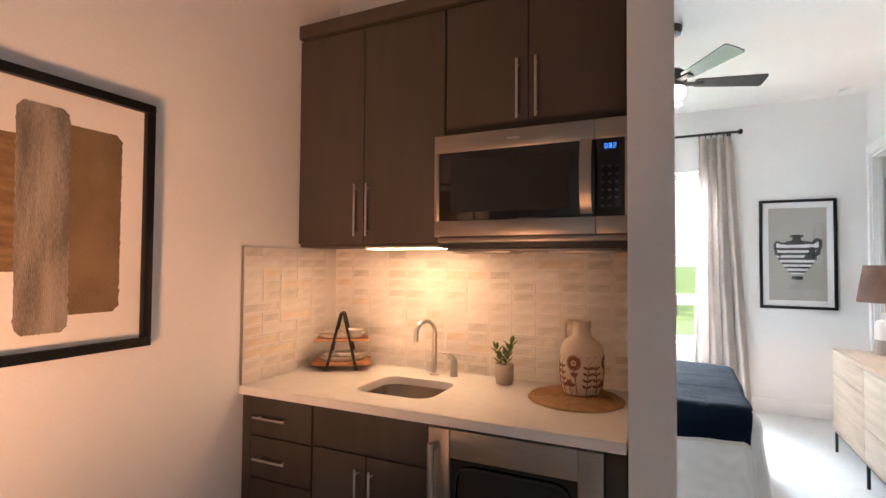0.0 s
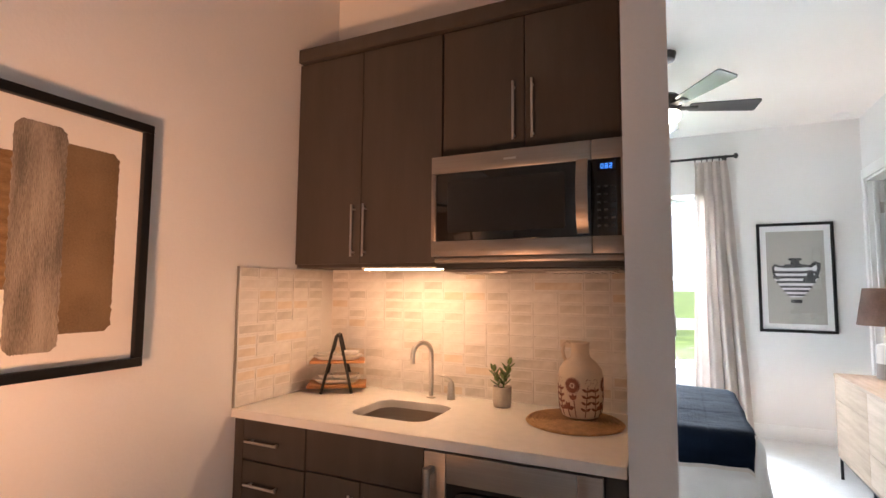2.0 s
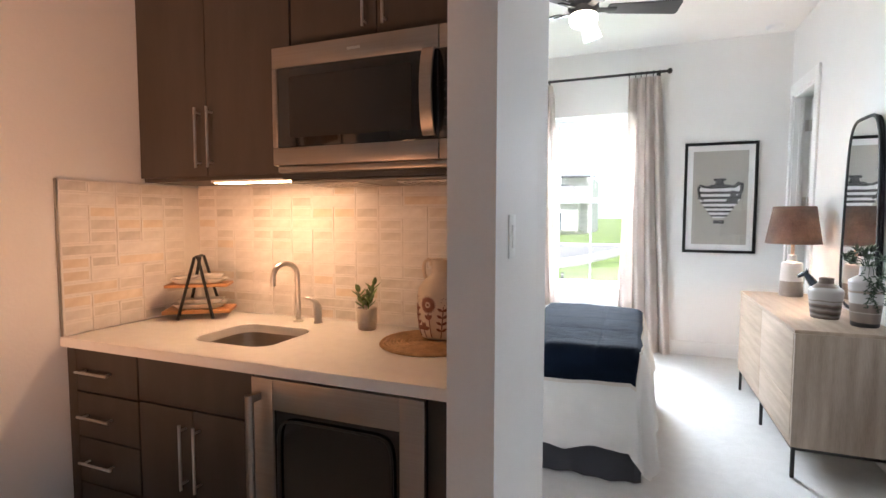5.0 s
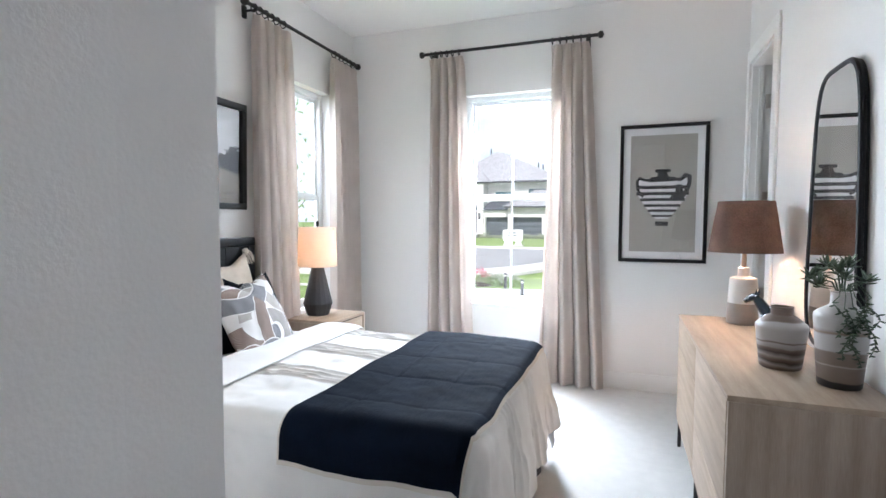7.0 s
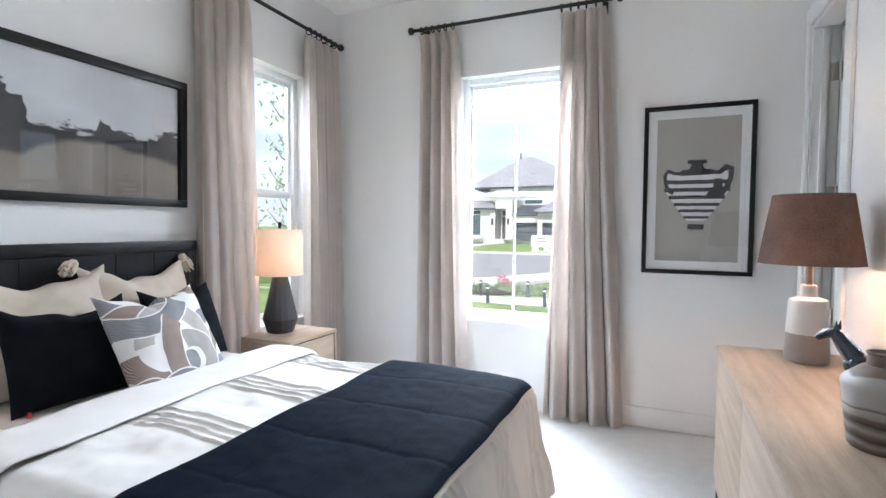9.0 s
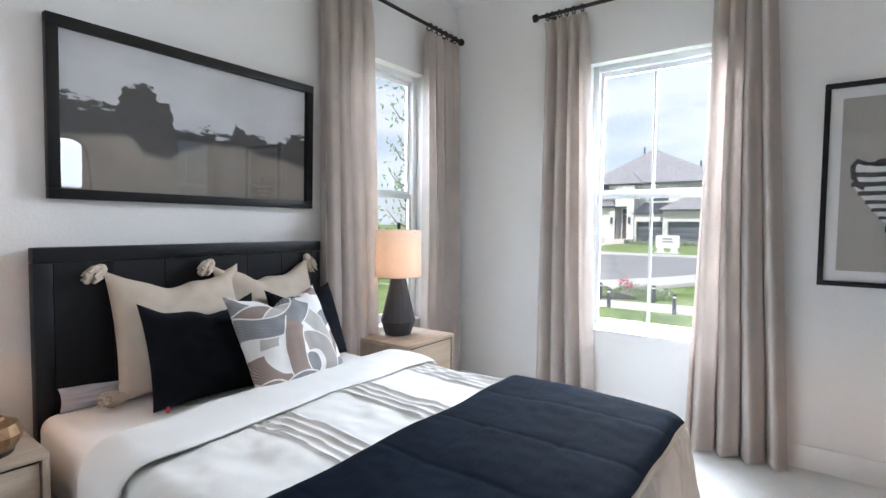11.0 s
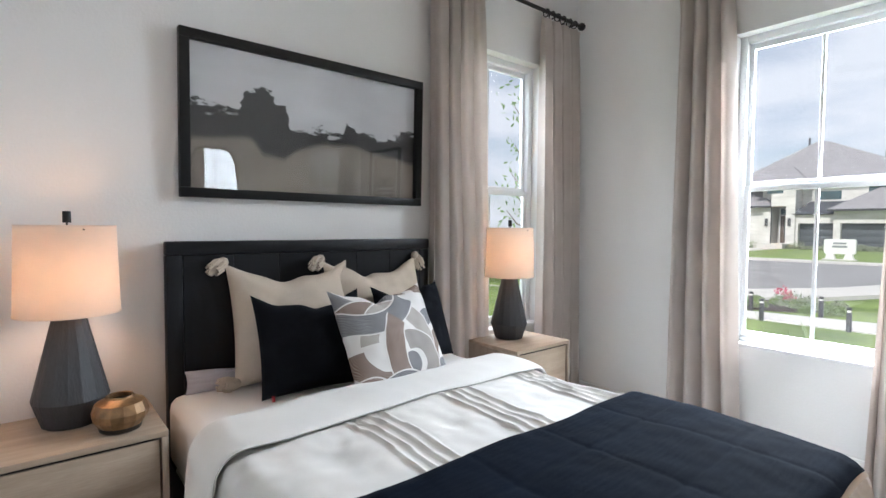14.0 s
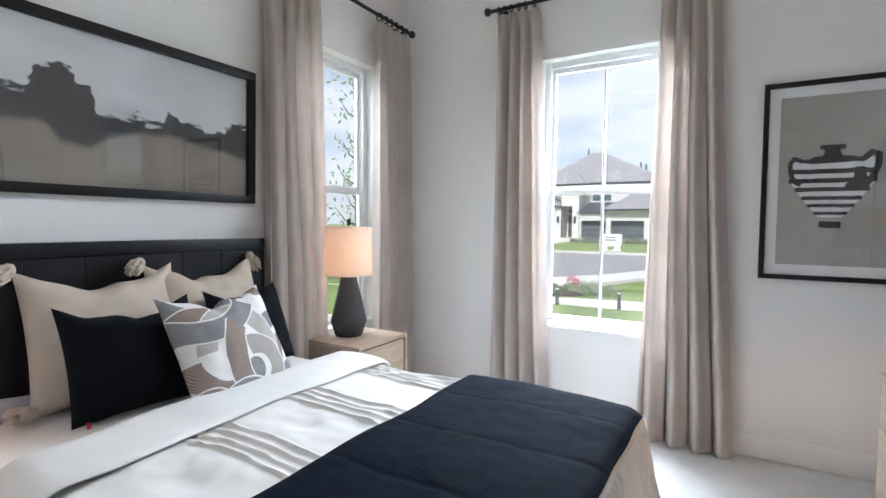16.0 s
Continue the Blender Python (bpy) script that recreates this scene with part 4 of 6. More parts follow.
hn = part("lever_base", moved(lathe([(0.020, 0), (0.020, 0.005), (0.017, 0.010), (0.016, 0.06), (0.013, 0.075), (0.008, 0.085)], 18), HM), NICKEL, fc)
part("lever", moved(tube([(0, 0.002, 0.07), (-0.008, -0.004, 0.09), (-0.030, -0.012, 0.105), (-0.052, -0.016, 0.107)], [0.013, 0.010, 0.007, 0.005], 10), HM), NICKEL, hn)

# ---- wall cabinets ----
UY = -3.890
lw = thing("wall_cabinet", (0, 0, 0), "tall dark brown wall cabinet with two doors", "cabinet", "wall cabinets")
part("body", box(KX0 - 0.001, 0.750, UY, KB - 0.002, 1.512, 2.545), ESPRESSO, lw)
for x0, x1, hx in ((KX0 + 0.003, 0.333, 0.302), (0.337, 0.747, 0.366)):
    d = part("door", box(x0, x1, UY - 0.020, UY - 0.0005, 1.528, 2.535, 0.002), ESPRESSO, lw)
    bar_handle(d, (hx, UY - 0.0205, 1.56), (hx, UY - 0.0205, 1.80), OUT)
rw = thing("wall_cabinet", (0, 0, 0), "dark brown wall cabinet over the microwave", "cabinet", "wall cabinets")
part("body", box(0.752, 1.509, UY, KB - 0.002, 1.968, 2.545), ESPRESSO, rw)
for x0, x1, hx in ((0.757, 1.114, 1.075), (1.118, 1.480, 1.152)):
    d = part("door", box(x0, x1, UY - 0.020, UY - 0.0005, 1.982, 2.535, 0.002), ESPRESSO, rw)
    bar_handle(d, (hx, UY - 0.0205, 2.015), (hx, UY - 0.0205, 2.255), OUT)
part("filler", box(1.483, 1.509, UY - 0.020, UY - 0.0005, 1.975, 2.540, 0.001), ESPRESSO, rw)
single("crown_strip", box(KX0, 1.510, UY - 0.034, KB - 0.003, 2.5455, 2.612, 0.002), ESPRESSO, "flat dark brown strip capping the wall cabinets", "trim", kind="structure")
ul = thing("under_cabinet_strip", (0, 0, 0), "lit slim strip under the wall cabinet", "light")
part("housing", box(0.34, 0.75, -3.90, -3.83, 1.502, 1.5115, 0.002), TRIM, ul)
part("diffuser", box(0.35, 0.74, -3.893, -3.837, 1.4992, 1.5015), glow("strip_glow", (1.0, 0.66, 0.36), 14), ul)

# ---- microwave ----
MX0, MX1, MZ0, MZ1, MY = 0.750, 1.503, 1.545, 1.955, -4.012
mw = thing("microwave", (0, 0, 0), "stainless over-the-range microwave with a dark window", "microwave")
part("body", box(MX0 + 0.002, MX1 - 0.002, MY + 0.046, KB - 0.003, 1.500, MZ1 - 0.002, 0.003), mat("dark_case", (0.03, 0.03, 0.03), 0.5), mw)
SP = 1.386
db = box(MX0, SP, MY, MY + 0.045, MZ1 - 0.072, MZ1, 0.004)
box(MX0, SP, MY, MY + 0.045, MZ0, MZ0 + 0.062, 0.004, bm=db)
box(MX0, MX0 + 0.022, MY, MY + 0.045, MZ0 + 0.0625, MZ1 - 0.0725, 0.003, bm=db)
md = part("door", db, STEEL, mw, "brushed stainless door frame")
part("window", box(MX0 + 0.0225, SP, MY + 0.002, MY + 0.044, MZ0 + 0.0625, MZ1 - 0.0725, 0.002), BLACKGLASS, md, "black glass window")
WB = rounded((MX0 + SP) / 2 - 0.01, (MZ0 + MZ1) / 2 - 0.005, 0.235, 0.105, 0.01, 3)
part("window_mesh", prism(WB, "y", MY + 0.0005, MY + 0.0018), mat("mesh_screen", (0.018, 0.017, 0.017), 0.25), md)
hb2 = sheet(lambda u, v: (1.358 + (u - 0.5) * 0.040, MY - 0.012 - 0.030 * math.sin(math.pi * v) ** 0.6, MZ0 + 0.072 + v * 0.268), 4, 24, 0.010)
part("handle", hb2, STEEL, md, "curved stainless door handle")
cb = box(SP + 0.002, MX1, MY, MY + 0.045, MZ1 - 0.072, MZ1, 0.004)
box(SP + 0.002, MX1, MY, MY + 0.045, MZ0, MZ0 + 0.062, 0.004, bm=cb)
box(MX1 - 0.016, MX1, MY, MY + 0.045, MZ0 + 0.0625, MZ1 - 0.0725, 0.003, bm=cb)
pn = part("control_frame", cb, STEEL, mw)
part("control_panel", box(SP + 0.002, MX1 - 0.0165, MY + 0.001, MY + 0.044, MZ0 + 0.0625, MZ1 - 0.0725, 0.002), BLACKGLASS, pn, "black glass control panel")
part("display", box(1.408, 1.472, MY - 0.0002, MY + 0.0008, 1.838, 1.872), mat("display_black", (0.01, 0.012, 0.02), 0.2), pn)
part("badge", box(1.06, 1.11, MY - 0.0012, MY - 0.0002, MZ1 - 0.040, MZ1 - 0.032), NICKEL, md)
KEYMARK = mat("key_marks", (0.03, 0.03, 0.034), 0.4)
for r in range(6):
    for c in range(3):
        part("key", box(1.406 + c * 0.024, 1.418 + c * 0.024, MY, MY + 0.0009, 1.640 + r * 0.028, 1.646 + r * 0.028), KEYMARK, pn)
part("vent_lip", box(MX0 + 0.01, MX1 - 0.01, MY + 0.012, MY + 0.055, 1.520, MZ0 - 0.001, 0.006), STEEL, mw)
vb = box(MX0 + 0.03, MX1 - 0.03, MY + 0.058, KB - 0.05, 1.488, 1.4995, 0.004)
part("underside", vb, mat("grey_underside", (0.20, 0.19, 0.18), 0.4, 0.6), mw)
for x in (0.80, 1.20):
    part("grease_filter", box(x, x + 0.25, -3.93, -3.75, 1.482, 1.4875, 0.002), NICKEL, mw)
    for i in range(8):
        part("filter_slat", box(x + 0.01 + i * 0.03, x + 0.025 + i * 0.03, -3.925, -3.755, 1.479, 1.4818), NICKEL, mw)


def seven(parent, x, z, segs, h=0.017, w=0.009):
    """One digit of the clock in lit bars."""
    q = 0.0016
    bars = {"a": (0, w, h - q, h), "g": (0, w, h / 2 - q / 2, h / 2 + q / 2), "d": (0, w, 0, q), "f": (0, q, h / 2, h), "b": (w - q, w, h / 2, h), "e": (0, q, 0, h / 2), "c": (w - q, w, 0, h / 2)}
    b = bmesh.new()
    for s in segs:
        x0, x1, z0, z1 = bars[s]
        box(x + x0, x + x1, MY - 0.0012, MY - 0.0004, z + z0, z + z1, bm=b)
    part("digit", b, CLOCK, parent)


CLOCK = glow("clock_blue", (0.10, 0.40, 1.0), 0.55)
for i, segs in enumerate(("abcdef", "abcdefg", "abdeg")):
    seven(pn, 1.420 + i * 0.0145, 1.846, segs)

# ---- kitchenette picture ----
FRAMEBLACK = mat("black_frame", (0.006, 0.006, 0.0065), 0.45, spec=0.3, vary=0.2, bump=0.05, bscale=40)
MATBOARD = mat("mat_board", (0.78, 0.75, 0.70), 0.8, vary=0.02)


def picture_frame(t, axis, w, h, fw, depth):
    """Four rails; the picture lies in the plane of the wall: across 0..w, up 0..h, out 0..depth."""
    for a0, a1, z0, z1 in ((0, w, 0, fw), (0, w, h - fw, h), (0, fw, fw + 0.0005, h - fw - 0.0005), (w - fw, w, fw + 0.0005, h - fw - 0.0005)):
        bb = box(0.001, depth, a0, a1, z0, z1, 0.0025) if axis == "y" else box(a0, a1, -depth, -0.001, z0, z1, 0.0025)
        part("frame_rail", bb, FRAMEBLACK, t)


KP = thing("framed_picture", (-0.049, -5.526, 1.142), "black-framed abstract of beige and brown brushed bands", "picture")
picture_frame(KP, "y", 0.845, 0.845, 0.030, 0.028)
part("backing", box(0.003, 0.006, 0.030, 0.815, 0.030, 0.815), MATBOARD, KP)


def rag(y0, y1, z0, z1, seed, amp=0.006):
    """A band with ragged edges."""
    p, n = [], 60
    for i in range(n):
        f = i / n
        p.append((y0 + f * (y1 - y0), z0 + amp * noise.noise((f * 34, seed, 0))))
    for i in range(n):
        f = i / n
        p.append((y1 + amp * 1.6 * noise.noise((f * 40, seed, 1)), z0 + f * (z1 - z0)))
    for i in range(n):
        f = i / n
        p.append((y1 + f * (y0 - y1), z1 + amp * noise.noise((f * 34, seed, 2))))
    for i in range(n):
        f = i / n
        p.append((y0 + amp * 1.6 * noise.noise((f * 40, seed, 3)), z1 + f * (z0 - z1)))
    return p


BROWN = mat("brown_wash", (0.170, 0.110, 0.056), 0.85, vary=0.16, scale=5, bump=0.15, bscale=150, second=(0.225, 0.152, 0.080))
TAUPE = mat("taupe_dry_brush", (0.205, 0.168, 0.132), 0.9, vary=0.30, scale=7, bump=0.4, bscale=130, stretch=(1, 2.6, 0.45), second=(0.36, 0.305, 0.245), contrast=(0.40, 0.60))
GOLD = mat("ochre_dry_brush", (0.215, 0.120, 0.045), 0.9, vary=0.35, scale=9, bump=0.3, bscale=120, stretch=(1, 1, 5), second=(0.29, 0.18, 0.085))


def brushed(y0, y1, z0, z1, seed, amp, lean=0.0):
    """A brushed band with worn corners; lean shifts its top along y."""
    pts = []
    for y, z in rag(y0, y1, z0, z1, seed, amp):
        fy, fz = min(y - y0, y1 - y), min(z - z0, z1 - z)
        if fy < 0.018 and fz < 0.018:
            k = max(0.0, 0.018 - fy) * max(0.0, 0.018 - fz) / 0.018
            z += k * (0.55 if z < (z0 + z1) / 2 else -0.55)
            y += k * (0.55 if y < (y0 + y1) / 2 else -0.55)
        pts.append((y + lean * (z - z0), z))
    return pts


part("brown_band", prism(brushed(0.560, 0.741, 0.128, 0.714, 5, 0.003), "x", 0.0062, 0.0068), BROWN, KP)
part("ochre_band", prism(brushed(0.10, 0.470, 0.262, 0.655, 9, 0.004), "x", 0.0062, 0.0068), GOLD, KP)
part("taupe_band", prism(brushed(0.448, 0.588, 0.078, 0.757, 7, 0.004, -0.012), "x", 0.0070, 0.0078), TAUPE, KP)

# ---- kitchenette: small things ----
rk = thing("tiered_rack", (0.125, -3.771, CT), "black metal A-frame rack with two wooden shelves of white dishes", "rack")
RW = mat("orange_wood", (0.42, 0.20, 0.075), 0.5, vary=0.15, scale=3, bump=0.1, bscale=40, stretch=(1, 8, 8))
PORC = mat("white_porcelain", (0.80, 0.77, 0.73), 0.2, vary=0.02)
RM = pose(0, 0, 0, 0, 0, 33)
part("lower_shelf", moved(box(-0.140, 0.140, -0.078, 0.078, 0.026, 0.043, 0.003), RM), RW, rk)
part("upper_shelf", moved(box(-0.130, 0.130, -0.068, 0.068, 0.142, 0.155, 0.003), RM), RW, rk)
for sy in (-0.088, 0.088):
    fb = bmesh.new()
    for sx in (-1, 1):
        merge(fb, tube([(sx * 0.072, sy, 0.005), (sx * 0.007, sy * 0.55, 0.276)], 0.0068, 4))
    part("side_frame", moved(fb, RM), BLACKMETAL, rk)
for sx in (-1, 1):
    part("cross_bar", moved(tube([(sx * 0.066, -0.085, 0.021), (sx * 0.066, 0.085, 0.021)], 0.004, 4), RM), BLACKMETAL, rk)
    part("cross_bar", moved(tube([(sx * 0.040, -0.065, 0.137), (sx * 0.040, 0.065, 0.137)], 0.004, 4), RM), BLACKMETAL, rk)
part("top_bar", moved(tube([(0, -0.050, 0.276), (0, 0.050, 0.276)], 0.007, 8), RM), BLACKMETAL, rk)


def dish(name, m, rx, ry, h):
    b = bmesh.new()
    rings = []
    for s, z in ((0.70, 0.0), (0.80, 0.003), (1.0, h), (0.965, h), (0.78, 0.007), (0.3, 0.005)):
        rings.append([b.verts.new((*p, z)) for p in rounded(0, 0, rx * s, ry * s, min(rx, ry) * s * 0.6, 5)])
    for a, c in zip(rings, rings[1:]):
        for i in range(len(a)):
            b.faces.new((a[i], a[(i + 1) % len(a)], c[(i + 1) % len(a)], c[i]))
    b.faces.new(rings[0][::-1])
    b.faces.new(rings[-1])
    bmesh.ops.recalc_face_normals(b, faces=b.faces[:])
    return single(name, b, PORC, "white porcelain serving dish on the wooden rack", "dish", "dishes on the rack", m=m)


RB = pose(0.125, -3.771, CT) @ RM
for x, y, z, rx, ry, h in ((0, 0, 0.0435, 0.115, 0.06, 0.022), (0.035, 0, 0.066, 0.07, 0.045, 0.018), (-0.055, 0.0, 0.066, 0.04, 0.035, 0.016),
                           (0, 0, 0.1555, 0.12, 0.055, 0.020), (0.055, 0, 0.176, 0.05, 0.04, 0.018), (-0.055, 0, 0.176, 0.05, 0.04, 0.012)):
    dish("serving_dish", RB @ pose(x, y, z), rx, ry, h)

LEAF = mat("succulent_green", (0.10, 0.17, 0.045), 0.45, vary=0.3, scale=30, second=(0.20, 0.28, 0.09))
LEAFDARK = mat("dark_trailing_green", (0.030, 0.060, 0.035), 0.5, vary=0.3, scale=30, second=(0.07, 0.11, 0.06))
SOIL = mat("soil", (0.05, 0.035, 0.025), 0.95, vary=0.3, bump=0.6, bscale=120)


def leaf_mesh(length, width, thick):
    """A plump pointed leaf along x."""
    b = bmesh.new()
    rings = []
    for i in range(7):
        f = i / 6
        w = width / 2 * (math.sin(math.pi * (0.12 + 0.86 * f)) ** 0.8)
        th = thick / 2 * (math.sin(math.pi * (0.12 + 0.86 * f)) ** 0.7)
        rings.append([b.verts.new((length * f, w * math.cos(a), th * math.sin(a) + 0.10 * length * f * f)) for a in [k * math.pi / 3 for k in range(6)]])
    for a, c in zip(rings, rings[1:]):
        for k in range(6):
            b.faces.new((a[k], a[(k + 1) % 6], c[(k + 1) % 6], c[k]))
    b.faces.new(rings[0][::-1])
    b.faces.new(rings[-1])
    bmesh.ops.recalc_face_normals(b, faces=b.faces[:])
    return b


pp = thing("potted_plant", (0.955, -3.712, CT), "small green succulent in a pale ribbed pot", "plant")
part("pot", lathe([(0.034, 0), (0.037, 0.004), (0.040, 0.03), (0.041, 0.085), (0.039, 0.088), (0.037, 0.084), (0.036, 0.075), (0.001, 0.075)], 24), mat("pale_stoneware", (0.50, 0.44, 0.38), 0.8, vary=0.1, scale=20, bump=0.3, bscale=90), pp)
part("soil", moved(lathe([(0.035, 0), (0.02, 0.004), (0.001, 0.005)], 14), pose(0, 0, 0.0755)), SOIL, pp)
lm = mesh_of("leaf", leaf_mesh(0.040, 0.018, 0.006), LEAF, 60)
rnd = random.Random(5)
for sx, sy, h, tilt in ((0.006, 0, 0.105, 14), (-0.012, -0.006, 0.075, -18), (0.0, 0.012, 0.055, 5)):
    top = Vector((sx + h * math.sin(radians(tilt)), sy, 0.078 + h * math.cos(radians(tilt))))
    stem = part("stem", tube([(sx, sy, 0.076), (sx + 0.3 * (top.x - sx), sy, 0.078 + h * 0.5), top], 0.0022, 6), LEAF, pp)
    n = int(h / 0.014)
    for i in range(n):
        f = (i + 1) / n
        for s in (0, 180):
            o = new("leaf", lm)
            o.parent = pp
            q = Vector((sx, sy, 0.078)).lerp(top, f)
            o.matrix_local = pose(q.x, q.y, q.z, 0, -42 + rnd.uniform(-15, 15), s + i * 80 + rnd.uniform(-25, 25))

pm = thing("placemat", (1.285, -3.830, CT), "round woven straw placemat under the jug", "placemat")
STRAW = mat("woven_straw", (0.44, 0.27, 0.13), 0.85, vary=0.22, scale=40, bump=0.4, bscale=220)
part("core", lathe([(0.183, 0.0005), (0.185, 0.003), (0.183, 0.005)], 64), STRAW, pm)
spiral = []
for i in range(640):
    a = i * 2 * math.pi / 48
    r = 0.012 + 0.0142 * a / (2 * math.pi)
    if r > 0.182:
        break
    spiral.append((r * math.cos(a), r * math.sin(a), 0.0058))
part("coil", tube(spiral, 0.0062, 6), STRAW, pm)

jug = thing("jug", pose(1.298, -3.765, CT + 0.0125) @ Matrix.Scale(0.865, 4), "cream ceramic jug with carved red-brown flowers", "jug")
JUG = mat("cream_ceramic", (0.66, 0.54, 0.42), 0.55, vary=0.06, scale=14, bump=0.1, bscale=90)
MOTIF = mat("carved_red_brown", (0.23, 0.085, 0.055), 0.8, vary=0.2, scale=40)
JZ = 0.94
JP = [(r, z * JZ) for r, z in [(0.070, 0), (0.082, 0.006), (0.092, 0.03), (0.099, 0.10), (0.100, 0.19), (0.094, 0.225), (0.075, 0.255), (0.046, 0.280), (0.040, 0.295), (0.040, 0.345), (0.044, 0.352), (0.040, 0.354), (0.036, 0.346), (0.035, 0.30)]]
part("body", lathe(JP, 48), JUG, jug)
part("handle", tube([(x, 0, z * JZ) for x, z in ((-0.040, 0.340), (-0.060, 0.350), (-0.076, 0.335), (-0.080, 0.305), (-0.074, 0.275), (-0.064, 0.258))], 0.008, 10), JUG, jug)


def jug_r(z):
    for (r0, z0), (r1, z1) in zip(JP, JP[1:]):
        if z0 <= z <= z1:
            return r0 + (r1 - r0) * (z - z0) / max(1e-6, z1 - z0)
    return 0.1


def on_jug(s, z, out=0.0012):
    """s: metres round the jug from the side that faces the hall."""
    r = jug_r(z) + out
    a = -math.pi / 2 - 0.20 + s / 0.1
    return (r * math.cos(a), r * math.sin(a), z)


def petal(s, z, length, width, ang):
    """A flat leaf carved on the jug."""
    b = bmesh.new()
    ca, sa = math.cos(radians(ang)), math.sin(radians(ang))
    left, right = [], []
    for i in range(9):
        f = i / 8
        w = width / 2 * math.sin(math.pi * f)
        for sgn, row in ((1, left), (-1, right)):
            ls, lz = f * length * ca - sgn * w * sa, f * length * sa + sgn * w * ca
            row.append(b.verts.new(on_jug(s + ls, z + lz)))
    for i in range(8):
        b.faces.new((left[i], right[i], right[i + 1], left[i + 1]))
    bmesh.ops.remove_doubles(b, verts=b.verts[:], dist=1e-5)
    return b


def stem_on(s0, z0, s1, z1):
    return tube([on_jug(s0 + (s1 - s0) * i / 8, z0 + (z1 - z0) * i / 8, 0.0006) for i in range(9)], 0.0022, 6)


for c in (-0.17, 0.0, 0.17):
    fl = bmesh.new()
    for k in range(26):
        merge(fl, petal(c + 0.010 * math.cos(k * 2 * math.pi / 26), 0.150 + 0.010 * math.sin(k * 2 * math.pi / 26), 0.029, 0.0075, k * 360 / 26))
    for k in range(6):
        merge(fl, petal(c, 0.150, 0.008, 0.004, k * 60))
    part("carved_flower", fl, MOTIF, jug)
    st = stem_on(c + 0.014, 0.012, c + 0.004, 0.112)
    for ang in (60, 95, 130):
        merge(st, petal(c + 0.004, 0.086, 0.030, 0.013, ang))
    part("carved_stem", st, MOTIF, jug)
    tl = bmesh.new()
    for ang in (20, 75, 105, 160):
        merge(tl, petal(c - 0.024, 0.045, 0.034, 0.018, ang))
    merge(tl, stem_on(c - 0.018, 0.010, c - 0.024, 0.05))
    part("carved_tulip", tl, MOTIF, jug)
    for sx in (-0.068, 0.068):
        br = stem_on(c + sx * 0.85, 0.012, c + sx, 0.145)
        for k in range(4):
            merge(br, petal(c + sx * (0.88 + 0.03 * k), 0.040 + k * 0.028, 0.028, 0.012, 30))
            merge(br, petal(c + sx * (0.88 + 0.03 * k), 0.040 + k * 0.028, 0.028, 0.012, 150))
        for k in range(7):
            a = k * 2.4
            merge(br, petal(c + sx + 0.012 * math.cos(a), 0.165 + 0.014 * math.sin(a), 0.005, 0.005, 0))
        part("carved_branch", br, MOTIF, jug)

# ---- light switch ----
sw = thing("light_switch", (1.6395, -4.10, 1.31), "white rocker light switch on the stub wall", "switch")
part("plate", box(0.0, 0.006, -0.036, 0.036, -0.060, 0.060, 0.003), TRIM, sw)
part("rocker", box(0.0065, 0.010, -0.016, 0.016, -0.033, 0.033, 0.002), TRIM, sw)

# ---- bedroom: pictures ----
PRINT = bpy.data.materials.new("ink_wash_print")
PRINT.use_nodes = True


